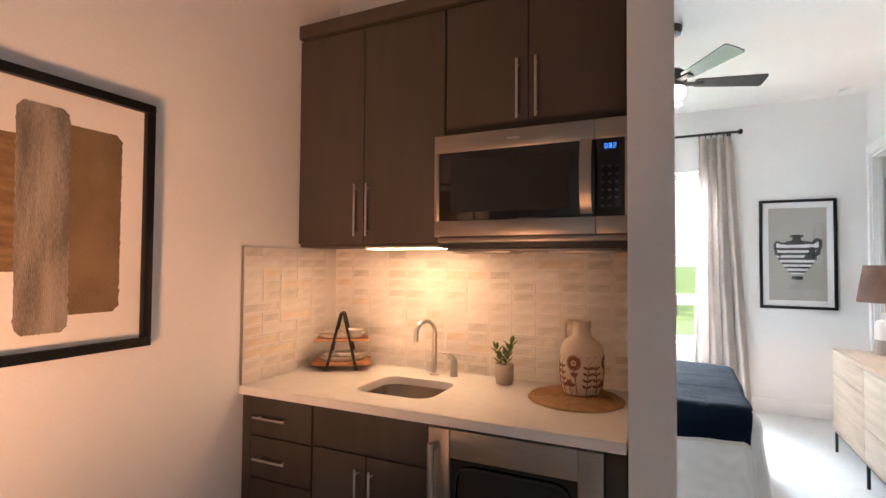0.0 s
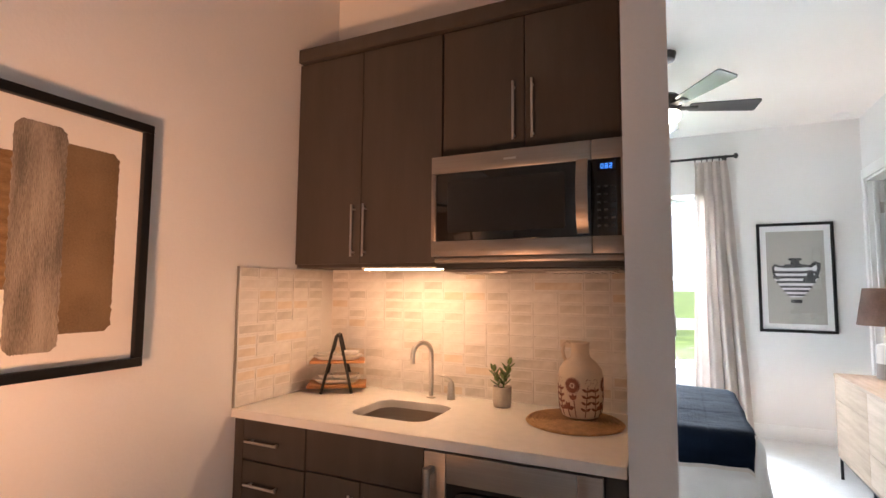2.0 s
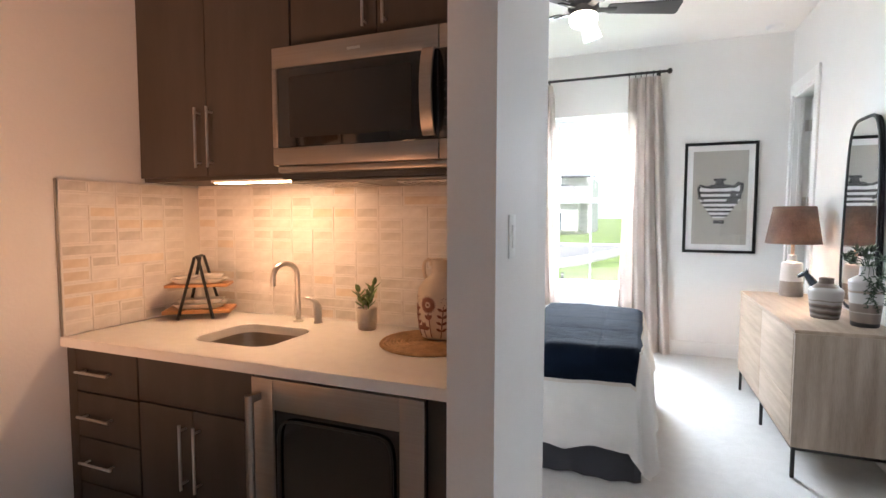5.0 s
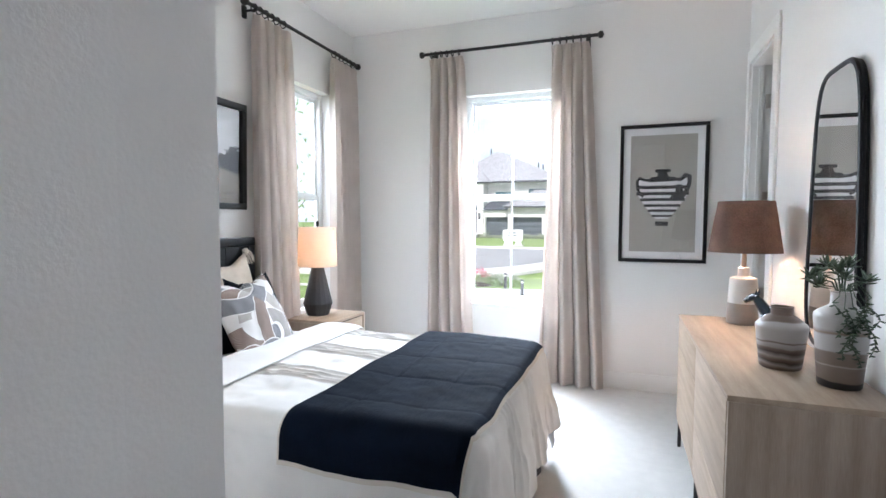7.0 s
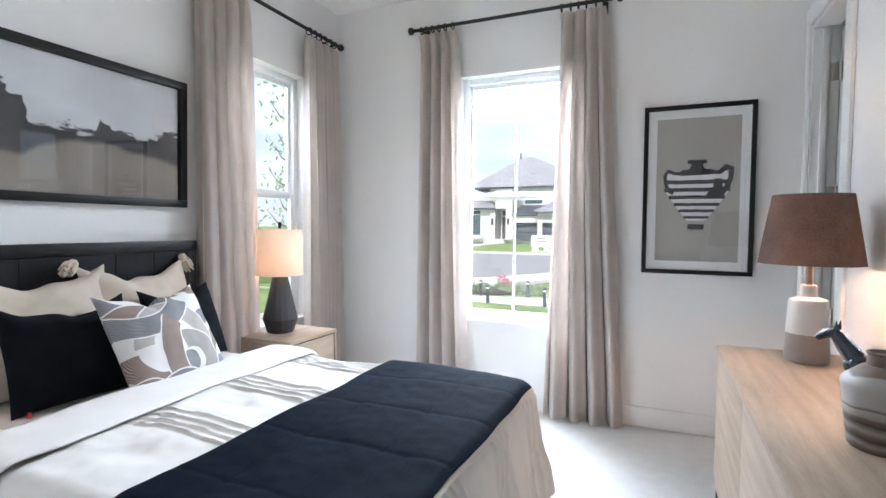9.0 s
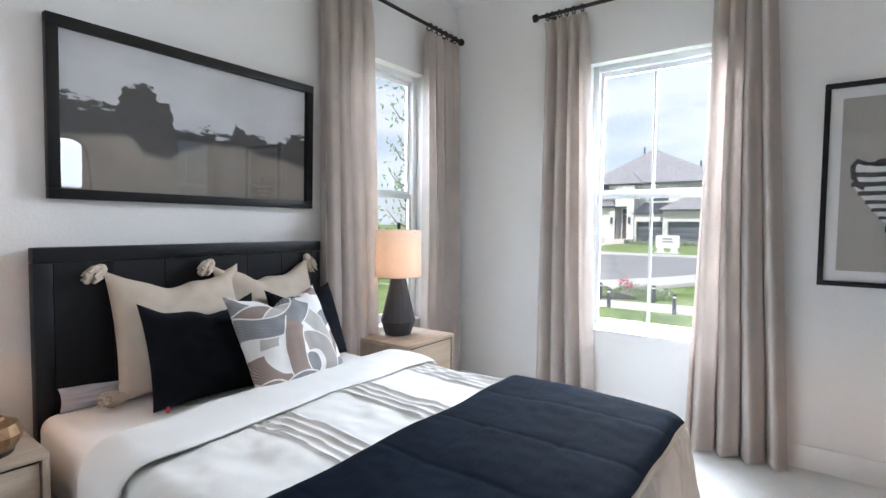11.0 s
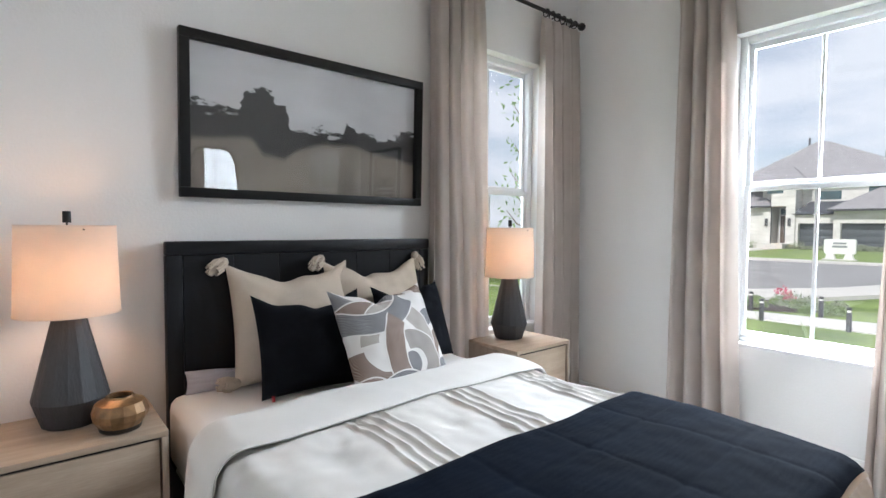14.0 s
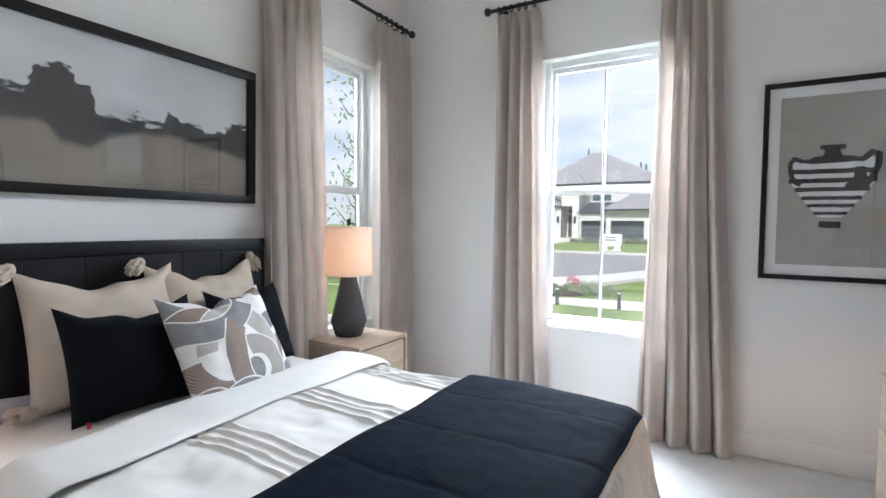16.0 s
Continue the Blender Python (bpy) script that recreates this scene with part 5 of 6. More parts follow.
def ink_landscape(m):
    """Grey upper field, a ragged black band and a sandy lower field; y across, z up, in metres."""
    n, l = m.node_tree.nodes, m.node_tree.links
    b = n["Principled BSDF"]
    b.inputs["Roughness"].default_value = 0.7
    co, sep = n.new("ShaderNodeTexCoord"), n.new("ShaderNodeSeparateXYZ")
    l.new(co.outputs["Object"], sep.inputs[0])

    def op(kind, a, c=None, d=None):
        k = n.new("ShaderNodeMath")
        k.operation = kind
        for i, v in enumerate((a, c, d)):
            if v is None:
                continue
            if isinstance(v, (int, float)):
                k.inputs[i].default_value = v
            else:
                l.new(v, k.inputs[i])
        return k.outputs[0]

    def tex(scale, detail, stretch):
        mp, t = n.new("ShaderNodeMapping"), n.new("ShaderNodeTexNoise")
        mp.inputs["Scale"].default_value = stretch
        t.inputs["Scale"].default_value, t.inputs["Detail"].default_value = scale, detail
        l.new(co.outputs["Object"], mp.inputs["Vector"])
        l.new(mp.outputs["Vector"], t.inputs["Vector"])
        return t.outputs["Fac"]

    def mix(fac, a, c):
        k = n.new("ShaderNodeMix")
        k.data_type = "RGBA"
        l.new(fac, k.inputs["Factor"])
        for nm, v in (("A", a), ("B", c)):
            if isinstance(v, tuple):
                k.inputs[nm].default_value = (*v, 1)
            else:
                l.new(v, k.inputs[nm])
        return k.outputs["Result"]
    y, z = sep.outputs["Y"], sep.outputs["Z"]
    rag_big, rag_fine, grain = tex(5, 5, (1, 1.2, 0.6)), tex(34, 6, (1, 0.45, 1.1)), tex(60, 3, (1, 0.5, 1))

    def along(points):
        """Height of an edge along the width, from (y, z) pairs."""
        rp = n.new("ShaderNodeValToRGB")
        el = rp.color_ramp.elements
        while len(el) < len(points):
            el.new(0.5)
        for e, (py, pz) in zip(el, points):
            e.position, e.color = py / 1.232, (pz, pz, pz, 1)
        l.new(op("DIVIDE", y, 1.232), rp.inputs["Fac"])
        return rp.outputs["Color"]
    # ragged upper edge of the black band, with a block that stands up, and its washed lower edge
    edge = along(((0.06, 0.405), (0.235, 0.385), (0.275, 0.475), (0.300, 0.500), (0.385, 0.495), (0.405, 0.450), (0.455, 0.440), (0.475, 0.335),
                  (0.60, 0.345), (0.745, 0.350), (0.775, 0.395), (0.865, 0.375), (1.04, 0.345), (1.11, 0.400), (1.17, 0.395)))
    edge = op("ADD", edge, op("ADD", op("MULTIPLY", op("SUBTRACT", rag_big, 0.5), 0.06), op("MULTIPLY", op("SUBTRACT", rag_fine, 0.5), 0.20)))
    low = along(((0.05, 0.265), (0.30, 0.280), (0.345, 0.225), (0.45, 0.215), (0.51, 0.258), (0.67, 0.305), (0.85, 0.300), (1.0, 0.275), (1.16, 0.245)))
    low = op("ADD", low, op("MULTIPLY", op("SUBTRACT", rag_big, 0.5), 0.05))

    def step(a, c, soft):
        return op("MINIMUM", 1.0, op("MAXIMUM", 0.0, op("DIVIDE", op("SUBTRACT", a, c), soft)))
    upper = mix(tex(3, 6, (1, 1, 2.2)), (0.44, 0.44, 0.455), (0.72, 0.72, 0.74))
    black = mix(grain, (0.017, 0.017, 0.018), (0.024, 0.0235, 0.0235))
    sand = mix(tex(4, 6, (1, 0.8, 2.0)), (0.15, 0.125, 0.10), (0.30, 0.26, 0.215))
    c = mix(step(edge, z, 0.016), upper, black)
    c = mix(step(low, z, 0.03), c, sand)
    l.new(c, b.inputs["Base Color"])


ink_landscape(PRINT)
BA = thing("framed_picture", pose(0.003, -2.722, 1.408, 0, 1.1, 0), "wide black-framed ink landscape over the bed head", "picture")
picture_frame(BA, "y", 1.232, 0.688, 0.040, 0.038)
part("print", box(0.006, 0.010, 0.041, 1.191, 0.041, 0.647), PRINT, BA, smooth=0)
part("glazing", sheet(lambda u, v: (0.021, 0.0405 + 1.151 * u, 0.0405 + 0.607 * v), 1, 1), PICGLASS, BA, smooth=0).visible_shadow = False

UR = thing("framed_picture", (2.383, -0.001, 1.023), "black-framed print of a striped black and white urn", "picture")
picture_frame(UR, "x", 0.624, 1.058, 0.026, 0.026)
part("mat_board", box(0.0265, 0.5975, -0.008, -0.004, 0.0265, 1.0315), mat("white_mat", (0.80, 0.80, 0.80), 0.8, vary=0.01), UR, "white mat board")
PX0, PX1, PZ0, PZ1 = 0.078, 0.546, 0.082, 0.976
TAUPEPAPER = mat("taupe_paper", (0.41, 0.39, 0.35), 0.85, vary=0.03, scale=8)
part("print", box(PX0, PX1, -0.0095, -0.0085, PZ0, PZ1), TAUPEPAPER, UR, "taupe printed ground")
INK = mat("black_ink", (0.018, 0.018, 0.020), 0.8, vary=0.3, scale=30, second=(0.05, 0.05, 0.052))
CHALK = mat("chalk_white", (0.74, 0.74, 0.75), 0.85, vary=0.10, scale=18)
UCX = 0.310


def urn_w(z):
    """Half width of the urn body at a height (0 foot to 1 rim)."""
    return 0.055 + 0.150 * min(1.0, max(0.0, z / 0.62)) ** 0.9 - (0.02 * max(0, z - 0.8) / 0.2)


UZ0, UH = 0.285, 0.340
# white body
prof = [(UCX - urn_w(f), UZ0 + 0.03 + f * (UH - 0.03)) for f in [i / 14 for i in range(15)]]
prof2 = [(UCX + urn_w(f), UZ0 + 0.03 + f * (UH - 0.03)) for f in [i / 14 for i in range(15)]][::-1]
part("urn_body", prism(prof + prof2, "y", -0.0105, -0.0097), CHALK, UR)


def stripe(z, h, seed, a=-1.0, c=1.0):
    f = (z - UZ0 - 0.03) / (UH - 0.03)
    w = urn_w(f) + 0.004
    lo, hi = [], []
    for i in range(15):
        x = UCX + (a + (c - a) * i / 14) * w
        wv = 0.003 * noise.noise((x * 30, seed, 0))
        lo.append((x, z - h / 2 + wv - 0.002 * noise.noise((x * 60, seed, 3))))
        hi.append((x, z + h / 2 + wv + 0.003 * noise.noise((x * 60, seed, 5))))
    return prism(lo + hi[::-1], "y", -0.0116, -0.0107)


for i, (z, h) in enumerate(((0.336, 0.016), (0.376, 0.018), (0.416, 0.020), (0.462, 0.022), (0.508, 0.024), (0.556, 0.025))):
    part("ink_stripe", stripe(z, h, i * 3.3), INK, UR)
part("ink_foot", prism([(UCX - 0.052, 0.262), (UCX + 0.050, 0.260), (UCX + 0.052, 0.292), (UCX - 0.050, 0.294)], "y", -0.0116, -0.0097), INK, UR)
part("ink_rim", prism([(UCX - 0.135, 0.604), (UCX - 0.10, 0.596), (UCX + 0.06, 0.600), (UCX + 0.14, 0.606), (UCX + 0.10, 0.632), (UCX + 0.01, 0.640), (UCX - 0.09, 0.634)], "y", -0.0116, -0.0107), INK, UR)
part("ink_neck", prism([(UCX - 0.050, 0.636), (UCX + 0.048, 0.636), (UCX + 0.036, 0.656), (UCX + 0.034, 0.672), (UCX - 0.036, 0.672), (UCX - 0.038, 0.656)], "y", -0.0116, -0.0097), INK, UR)
part("ink_lid", prism(rounded(UCX, 0.681, 0.062, 0.012, 0.011, 4), "y", -0.0116, -0.0097), INK, UR)
part("ink_patch", prism([(UCX + 0.05, 0.452), (UCX + 0.13, 0.462), (UCX + 0.165, 0.52), (UCX + 0.15, 0.575), (UCX + 0.11, 0.575), (UCX + 0.10, 0.51), (UCX + 0.07, 0.49)], "y", -0.0119, -0.0108), INK, UR)


def flat_band(pts, w):
    """A painted stroke of changing width in the plane of the print."""
    b, rows = bmesh.new(), []
    P = [Vector((x, 0, z)) for x, z in pts]
    for i, p in enumerate(P):
        d = (P[min(i + 1, len(P) - 1)] - P[max(i - 1, 0)]).normalized()
        side = Vector((-d.z, 0, d.x)) * w[i] / 2
        rows.append([b.verts.new(p + side + Vector((0, y, 0))) for y in (-0.0118, -0.0097)] + [b.verts.new(p - side + Vector((0, y, 0))) for y in (-0.0097, -0.0118)])
    for a, c in zip(rows, rows[1:]):
        for k in range(4):
            b.faces.new((a[k], a[(k + 1) % 4], c[(k + 1) % 4], c[k]))
    b.faces.new(rows[0][::-1])
    b.faces.new(rows[-1])
    bmesh.ops.recalc_face_normals(b, faces=b.faces[:])
    return b


part("ink_handle", flat_band([(UCX - 0.10, 0.615), (UCX - 0.145, 0.612), (UCX - 0.185, 0.628), (UCX - 0.205, 0.600), (UCX - 0.200, 0.545), (UCX - 0.175, 0.500), (UCX - 0.150, 0.485)], (0.014, 0.022, 0.026, 0.025, 0.024, 0.022, 0.018)), INK, UR)
part("ink_handle", flat_band([(UCX + 0.10, 0.615), (UCX + 0.140, 0.612), (UCX + 0.180, 0.645), (UCX + 0.212, 0.635), (UCX + 0.210, 0.580), (UCX + 0.185, 0.520), (UCX + 0.140, 0.465)], (0.018, 0.028, 0.038, 0.034, 0.032, 0.034, 0.040)), INK, UR)
for o in UR.children:
    if o.name.startswith(("urn", "ink")):
        o.data.transform(Matrix.Translation((UCX * 0.115, 0, 0.022)) @ Matrix.Diagonal((0.885, 1.0, 1.0, 1.0)))
part("glazing", sheet(lambda u, v: (0.0262 + 0.5716 * u, -0.017, 0.0262 + 1.0056 * v), 1, 1), PICGLASS, UR, smooth=0).visible_shadow = False

# ---- dresser top ----
DT = 0.790
dl = thing("table_lamp", (3.030, -1.145, DT), "lit lamp with a two-tone ceramic base and brown linen shade", "lamp")
part("foot", lathe([(0.070, 0), (0.074, 0.003), (0.076, 0.012), (0.0725, 0.112)], 32), mat("taupe_glaze", (0.33, 0.28, 0.25), 0.4, vary=0.08, scale=8), dl, "taupe glazed lower half")
part("body", lathe([(0.0725, 0.1122), (0.066, 0.236), (0.062, 0.246), (0.031, 0.256), (0.028, 0.264), (0.0275, 0.300), (0.022, 0.304)], 32), mat("white_glaze", (0.74, 0.70, 0.66), 0.35, vary=0.04, scale=8), dl, "white matt upper half")
part("neck", lathe([(0.012, 0.3042), (0.012, 0.40), (0.017, 0.403), (0.017, 0.438)], 16), mat("copper_neck", (0.62, 0.40, 0.28), 0.3, 1.0), dl)
ds = part("shade", shade_mesh(0.176, 0.132, 0.385, 0.655), DARKSHADE, dl, "brown linen shade, glowing")
part("spider", box(-0.131, 0.131, -0.002, 0.002, 0.642, 0.646), BLACKMETAL, ds)
part("harp_rod", tube([(0, 0, 0.439), (0, 0, 0.646)], 0.003, 8), BLACKMETAL, dl)
bl = part("bulb", moved(lathe([(0.001, -0.03), (0.016, -0.026), (0.022, 0), (0.016, 0.022), (0.001, 0.03)], 14), pose(0, 0, 0.470)), glow("dresser_bulb_glow", (1.0, 0.62, 0.32), 6), dl)
bl.visible_shadow = False


def banded_clay(name, levels, wave, stretch=1.0):
    """Thrown clay with wandering coloured bands (height, colour)."""
    m = bpy.data.materials.new(name)
    m.use_nodes = True
    n, l = m.node_tree.nodes, m.node_tree.links
    b = n["Principled BSDF"]
    b.inputs["Roughness"].default_value = 0.45
    co, sep, nz = n.new("ShaderNodeTexCoord"), n.new("ShaderNodeSeparateXYZ"), n.new("ShaderNodeTexNoise")
    nz.inputs["Scale"].default_value, nz.inputs["Detail"].default_value = 9, 4
    l.new(co.outputs["Object"], sep.inputs[0])
    l.new(co.outputs["Object"], nz.inputs["Vector"])
    add, mul, rmp = n.new("ShaderNodeMath"), n.new("ShaderNodeMath"), n.new("ShaderNodeValToRGB")
    mul.operation, add.operation = "MULTIPLY_ADD", "DIVIDE"
    mul.inputs[1].default_value = wave
    l.new(nz.outputs["Fac"], mul.inputs[0])
    l.new(sep.outputs["Z"], mul.inputs[2])
    l.new(mul.outputs[0], add.inputs[0])
    add.inputs[1].default_value = 0.30
    l.new(add.outputs[0], rmp.inputs["Fac"])
    els = rmp.color_ramp.elements
    els[0].position, els[0].color = levels[0][0] / 0.30, (*levels[0][1], 1)
    els[1].position, els[1].color = levels[-1][0] / 0.30, (*levels[-1][1], 1)
    for z, c in levels[1:-1]:
        e = els.new(z / 0.30)
        e.color = (*c, 1)
    l.new(rmp.outputs["Color"], b.inputs["Base Color"])
    bp, fine = n.new("ShaderNodeBump"), n.new("ShaderNodeTexNoise")
    fine.inputs["Scale"].default_value = 60
    bp.inputs["Strength"].default_value, bp.inputs["Distance"].default_value = 0.12, 0.01
    l.new(fine.outputs["Fac"], bp.inputs["Height"])
    l.new(bp.outputs["Normal"], b.inputs["Normal"])
    return m


GREY, UMBER, DKU, PALE = (0.44, 0.42, 0.40), (0.17, 0.125, 0.10), (0.065, 0.05, 0.045), (0.36, 0.33, 0.31)
CLAY1 = banded_clay("marbled_clay", ((0.015, DKU), (0.024, UMBER), (0.034, PALE), (0.046, DKU), (0.056, UMBER), (0.066, PALE), (0.080, DKU), (0.092, UMBER), (0.098, PALE), (0.112, GREY), (0.116, UMBER), (0.122, GREY), (0.190, GREY), (0.194, UMBER), (0.25, UMBER)), 0.030)
v1 = thing("vase", pose(2.984, -2.025, DT) @ Matrix.Diagonal((0.91, 0.91, 1.0, 1.0)), "squat stoneware vase with swirled brown bands", "vase")
part("body", lathe([(0.071, 0), (0.075, 0.004), (0.094, 0.150), (0.093, 0.160), (0.087, 0.167), (0.052, 0.194), (0.040, 0.199), (0.039, 0.2215)], 48), CLAY1, v1)
part("rim", lathe([(0.039, 0.2218), (0.042, 0.229), (0.036, 0.230), (0.033, 0.218), (0.033, 0.19)], 48), CLAY1, v1)
CLAY2 = banded_clay("layered_clay", ((0.012, (0.03, 0.028, 0.03)), (0.030, (0.03, 0.028, 0.03)), (0.034, (0.25, 0.20, 0.17)), (0.080, (0.27, 0.22, 0.19)), (0.083, (0.52, 0.47, 0.42)), (0.088, (0.25, 0.20, 0.17)), (0.128, (0.27, 0.22, 0.19)), (0.132, (0.55, 0.54, 0.54)), (0.185, (0.55, 0.54, 0.54)), (0.192, (0.30, 0.22, 0.17)), (0.206, (0.50, 0.48, 0.47)), (0.29, (0.50, 0.48, 0.47))), 0.016)
v2 = thing("vase", (3.105, -2.215, DT), "tall layered stoneware vase holding a trailing plant", "vase")
part("body", lathe([(0.058, 0), (0.061, 0.004), (0.079, 0.230), (0.078, 0.240), (0.070, 0.249), (0.040, 0.268), (0.034, 0.276), (0.033, 0.3115)], 48), CLAY2, v2)
part("rim", lathe([(0.033, 0.3118), (0.037, 0.318), (0.031, 0.319), (0.028, 0.306), (0.028, 0.27)], 48), CLAY2, v2)
# trailing plant in the tall vase
tp = thing("trailing_plant", (3.105, -2.215, DT + 0.306), "dark green trailing succulent in the layered vase", "plant")
lmd = mesh_of("leaf", leaf_mesh(0.040, 0.013, 0.005), LEAFDARK, 60)
lsm = mesh_of("leaf_small", leaf_mesh(0.018, 0.008, 0.006), LEAFDARK, 60)
rnd = random.Random(11)
for ex, ey, ez in ((-0.09, 0.05, 0.055), (-0.055, 0.085, 0.065), (-0.03, -0.04, 0.085), (0.02, 0.02, 0.10), (-0.09, -0.03, 0.035), (0.05, -0.05, 0.055), (-0.045, 0.03, 0.095), (0.03, 0.07, 0.055)):
    part("stem", tube([(0.004 * (ex > 0) - 0.002, 0, -0.03), (ex * 0.3, ey * 0.3, ez * 0.7), (ex, ey, ez)], 0.0025, 6), LEAFDARK, tp)
    for i in range(16):
        o = new("leaf", lmd)
        o.parent = tp
        o.matrix_local = pose(ex * (0.85 + 0.02 * (i % 4)), ey * (0.85 + 0.02 * (i % 4)), ez - 0.006 * (i // 6), 0, rnd.uniform(-65, 15), i * 67 + rnd.uniform(-20, 20))
for k in range(7):
    px, py = -0.030 + 0.014 * k, -0.056 - 0.008 * (k % 3)
    drop = (0.13, 0.20, 0.17, 0.22, 0.12, 0.18, 0.10)[k]
    pts = [(0, 0, -0.01), (px * 0.6, py * 0.6, 0.04), (px, py, 0.0)] + [(px - 0.016 * math.sin(q * 1.3 + k), py + 0.006 * math.sin(q * 2 + k), -drop * q / 6) for q in range(1, 7)]
    pts = [(x, y - (0.032 if z < -0.03 else 0), z) for x, y, z in pts]
    part("trailing_stem", tube(pts, 0.0016, 5), LEAFDARK, tp)
    n = int(drop / 0.0075)
    for i in range(n):
        f = 3 + (len(pts) - 4) * i / n
        a, c = Vector(pts[int(f)]), Vector(pts[min(int(f) + 1, len(pts) - 1)])
        q = a.lerp(c, f - int(f))
        o = new("leaf", lsm)
        o.parent = tp
        o.matrix_local = pose(q.x, q.y, q.z, 0, rnd.uniform(-10, 50), i * 137 + rnd.uniform(-20, 20))


# small dark horse figure behind the squat vase
def horse():
    b = tube([(0, 0.050, 0.105), (0, 0.030, 0.108), (0, 0.0, 0.104), (0, -0.030, 0.110), (0, -0.046, 0.112)], [0.014, 0.026, 0.023, 0.027, 0.012], 12)
    merge(b, tube([(0, 0.030, 0.115), (0, 0.055, 0.145), (0, 0.075, 0.170)], [0.021, 0.017, 0.012], 10))
    merge(b, tube([(0, 0.068, 0.172), (0, 0.090, 0.165), (0, 0.108, 0.152)], [0.014, 0.012, 0.008], 10))
    for x in (-0.006, 0.006):
        merge(b, tube([(x, 0.070, 0.178), (x * 1.3, 0.068, 0.196)], [0.005, 0.001], 6))
    for x, y in ((-0.012, 0.034), (0.012, 0.034), (-0.012, -0.034), (0.012, -0.034)):
        merge(b, tube([(x, y, 0.100), (x, y + 0.004, 0.055), (x, y - 0.002, 0.008), (x, y + 0.004, 0.0)], [0.012, 0.008, 0.006, 0.009], 8))
    merge(b, tube([(0, -0.050, 0.112), (0, -0.066, 0.095), (0, -0.068, 0.055)], [0.006, 0.008, 0.002], 8))
    return b


single("horse_figurine", horse(), mat("dark_glazed_blue", (0.018, 0.026, 0.038), 0.18, vary=0.3, scale=20, coat=0.6), "small dark glazed horse figure on the dresser", "figurine", m=pose(3.030, -1.815, DT, 0, 0, 48) @ Matrix.Scale(1.32, 4))

# ---- mirror over the dresser ----
mr = thing("mirror", (3.249, -1.738, DT), "black-framed mirror with rounded corners standing on the dresser", "mirror")


def mirror_outline(k=0.0):
    """Rounded tapered outline: y across, z up."""
    pts = []
    for i in range(72):
        a = i / 72 * 2 * math.pi
        ca, sa = math.cos(a), math.sin(a)
        y = math.copysign(abs(ca) ** 0.42, ca)
        z = math.copysign(abs(sa) ** 0.42, sa)
        half = 0.258 + 0.030 * (-z) - k
        pts.append((y * half, 0.590 + z * (0.588 - k)))
    return pts


part("frame", tube([(-0.026, y, z) for y, z in mirror_outline(0.010)], 0.0125, 8, closed=True), BLACKWOOD, mr, "slim black frame")
part("frame_back", prism(mirror_outline(0.006), "x", -0.026, -0.004), BLACKWOOD, mr)
part("glass", prism(mirror_outline(0.020), "x", -0.0305, -0.0265), MIRROR, mr, "silvered glass", smooth=0)

# ---- bowl on the nightstand ----
bw = thing("bowl", pose(0.395, -2.985, 0.6225) @ Matrix.Scale(1.18, 4), "faceted gold-glazed bowl with a dark foot", "bowl")
part("body", lathe([(0.052, 0.014), (0.066, 0.034), (0.069, 0.052), (0.060, 0.078), (0.036, 0.090), (0.032, 0.096), (0.029, 0.094), (0.030, 0.084), (0.052, 0.060)], 14), mat("gold_glaze", (0.24, 0.14, 0.065), 0.38, 0.5, vary=0.25, scale=30, bump=0.2, bscale=60), bw, smooth=12)
part("foot", lathe([(0.046, 0), (0.050, 0.003), (0.0525, 0.0138)], 28), mat("dark_bronze", (0.03, 0.025, 0.02), 0.4, 0.4), bw)
part("inside", moved(lathe([(0.031, 0), (0.001, -0.004)], 20), pose(0, 0, 0.080)), DARK, bw)

# ---- ceiling fan ----
fan = thing("ceiling_fan", (1.62, -2.15, CEILING), "dark five-bladed ceiling fan with a lit globe", "ceiling fan")
FANDARK = mat("fan_bronze", (0.030, 0.027, 0.026), 0.4, 0.5)
BLADE = mat("fan_blade", (0.045, 0.043, 0.045), 0.30, vary=0.2, scale=4, stretch=(1, 8, 1), coat=0.3)
part("canopy", moved(lathe([(0.068, 0), (0.070, -0.006), (0.060, -0.050), (0.020, -0.058)], 28), pose(0, 0, -0.0005)), FANDARK, fan)
part("downrod", tube([(0, 0, -0.05), (0, 0, -0.305)], 0.0125, 14), FANDARK, fan)
part("motor", lathe([(0.03, -0.290), (0.070, -0.300), (0.094, -0.322), (0.096, -0.385), (0.082, -0.402), (0.078, -0.418), (0.02, -0.420)], 36), FANDARK, fan)
lg = part("globe", lathe([(0.080, -0.421), (0.086, -0.430), (0.087, -0.455), (0.076, -0.480), (0.048, -0.492), (0.001, -0.496)], 32), glow("globe_glow", (1.0, 0.86, 0.68), 5.0), fan, "lit frosted globe")
lg.visible_shadow = False
blade_bm = prism(rounded(0.365, 0, 0.220, 0.060, 0.02, 4), "z", -0.004, 0.004)
for v in blade_bm.verts:
    v.co.y *= 0.72 + 0.42 * (v.co.x - 0.145) / 0.44
blade_me = mesh_of("blade", blade_bm, BLADE)
iron_me = mesh_of("blade_iron", box(0.085, 0.20, -0.022, 0.022, -0.012, -0.0045, 0.003), FANDARK)
for k in range(5):
    m = pose(0, 0, -0.385, 0, 0, 17 + 72 * k) @ pose(0, 0, 0, -13)
    for nm, me in (("blade", blade_me), ("blade_iron", iron_me)):
        o = new(nm, me)
        o.parent = fan
        o.matrix_local = m

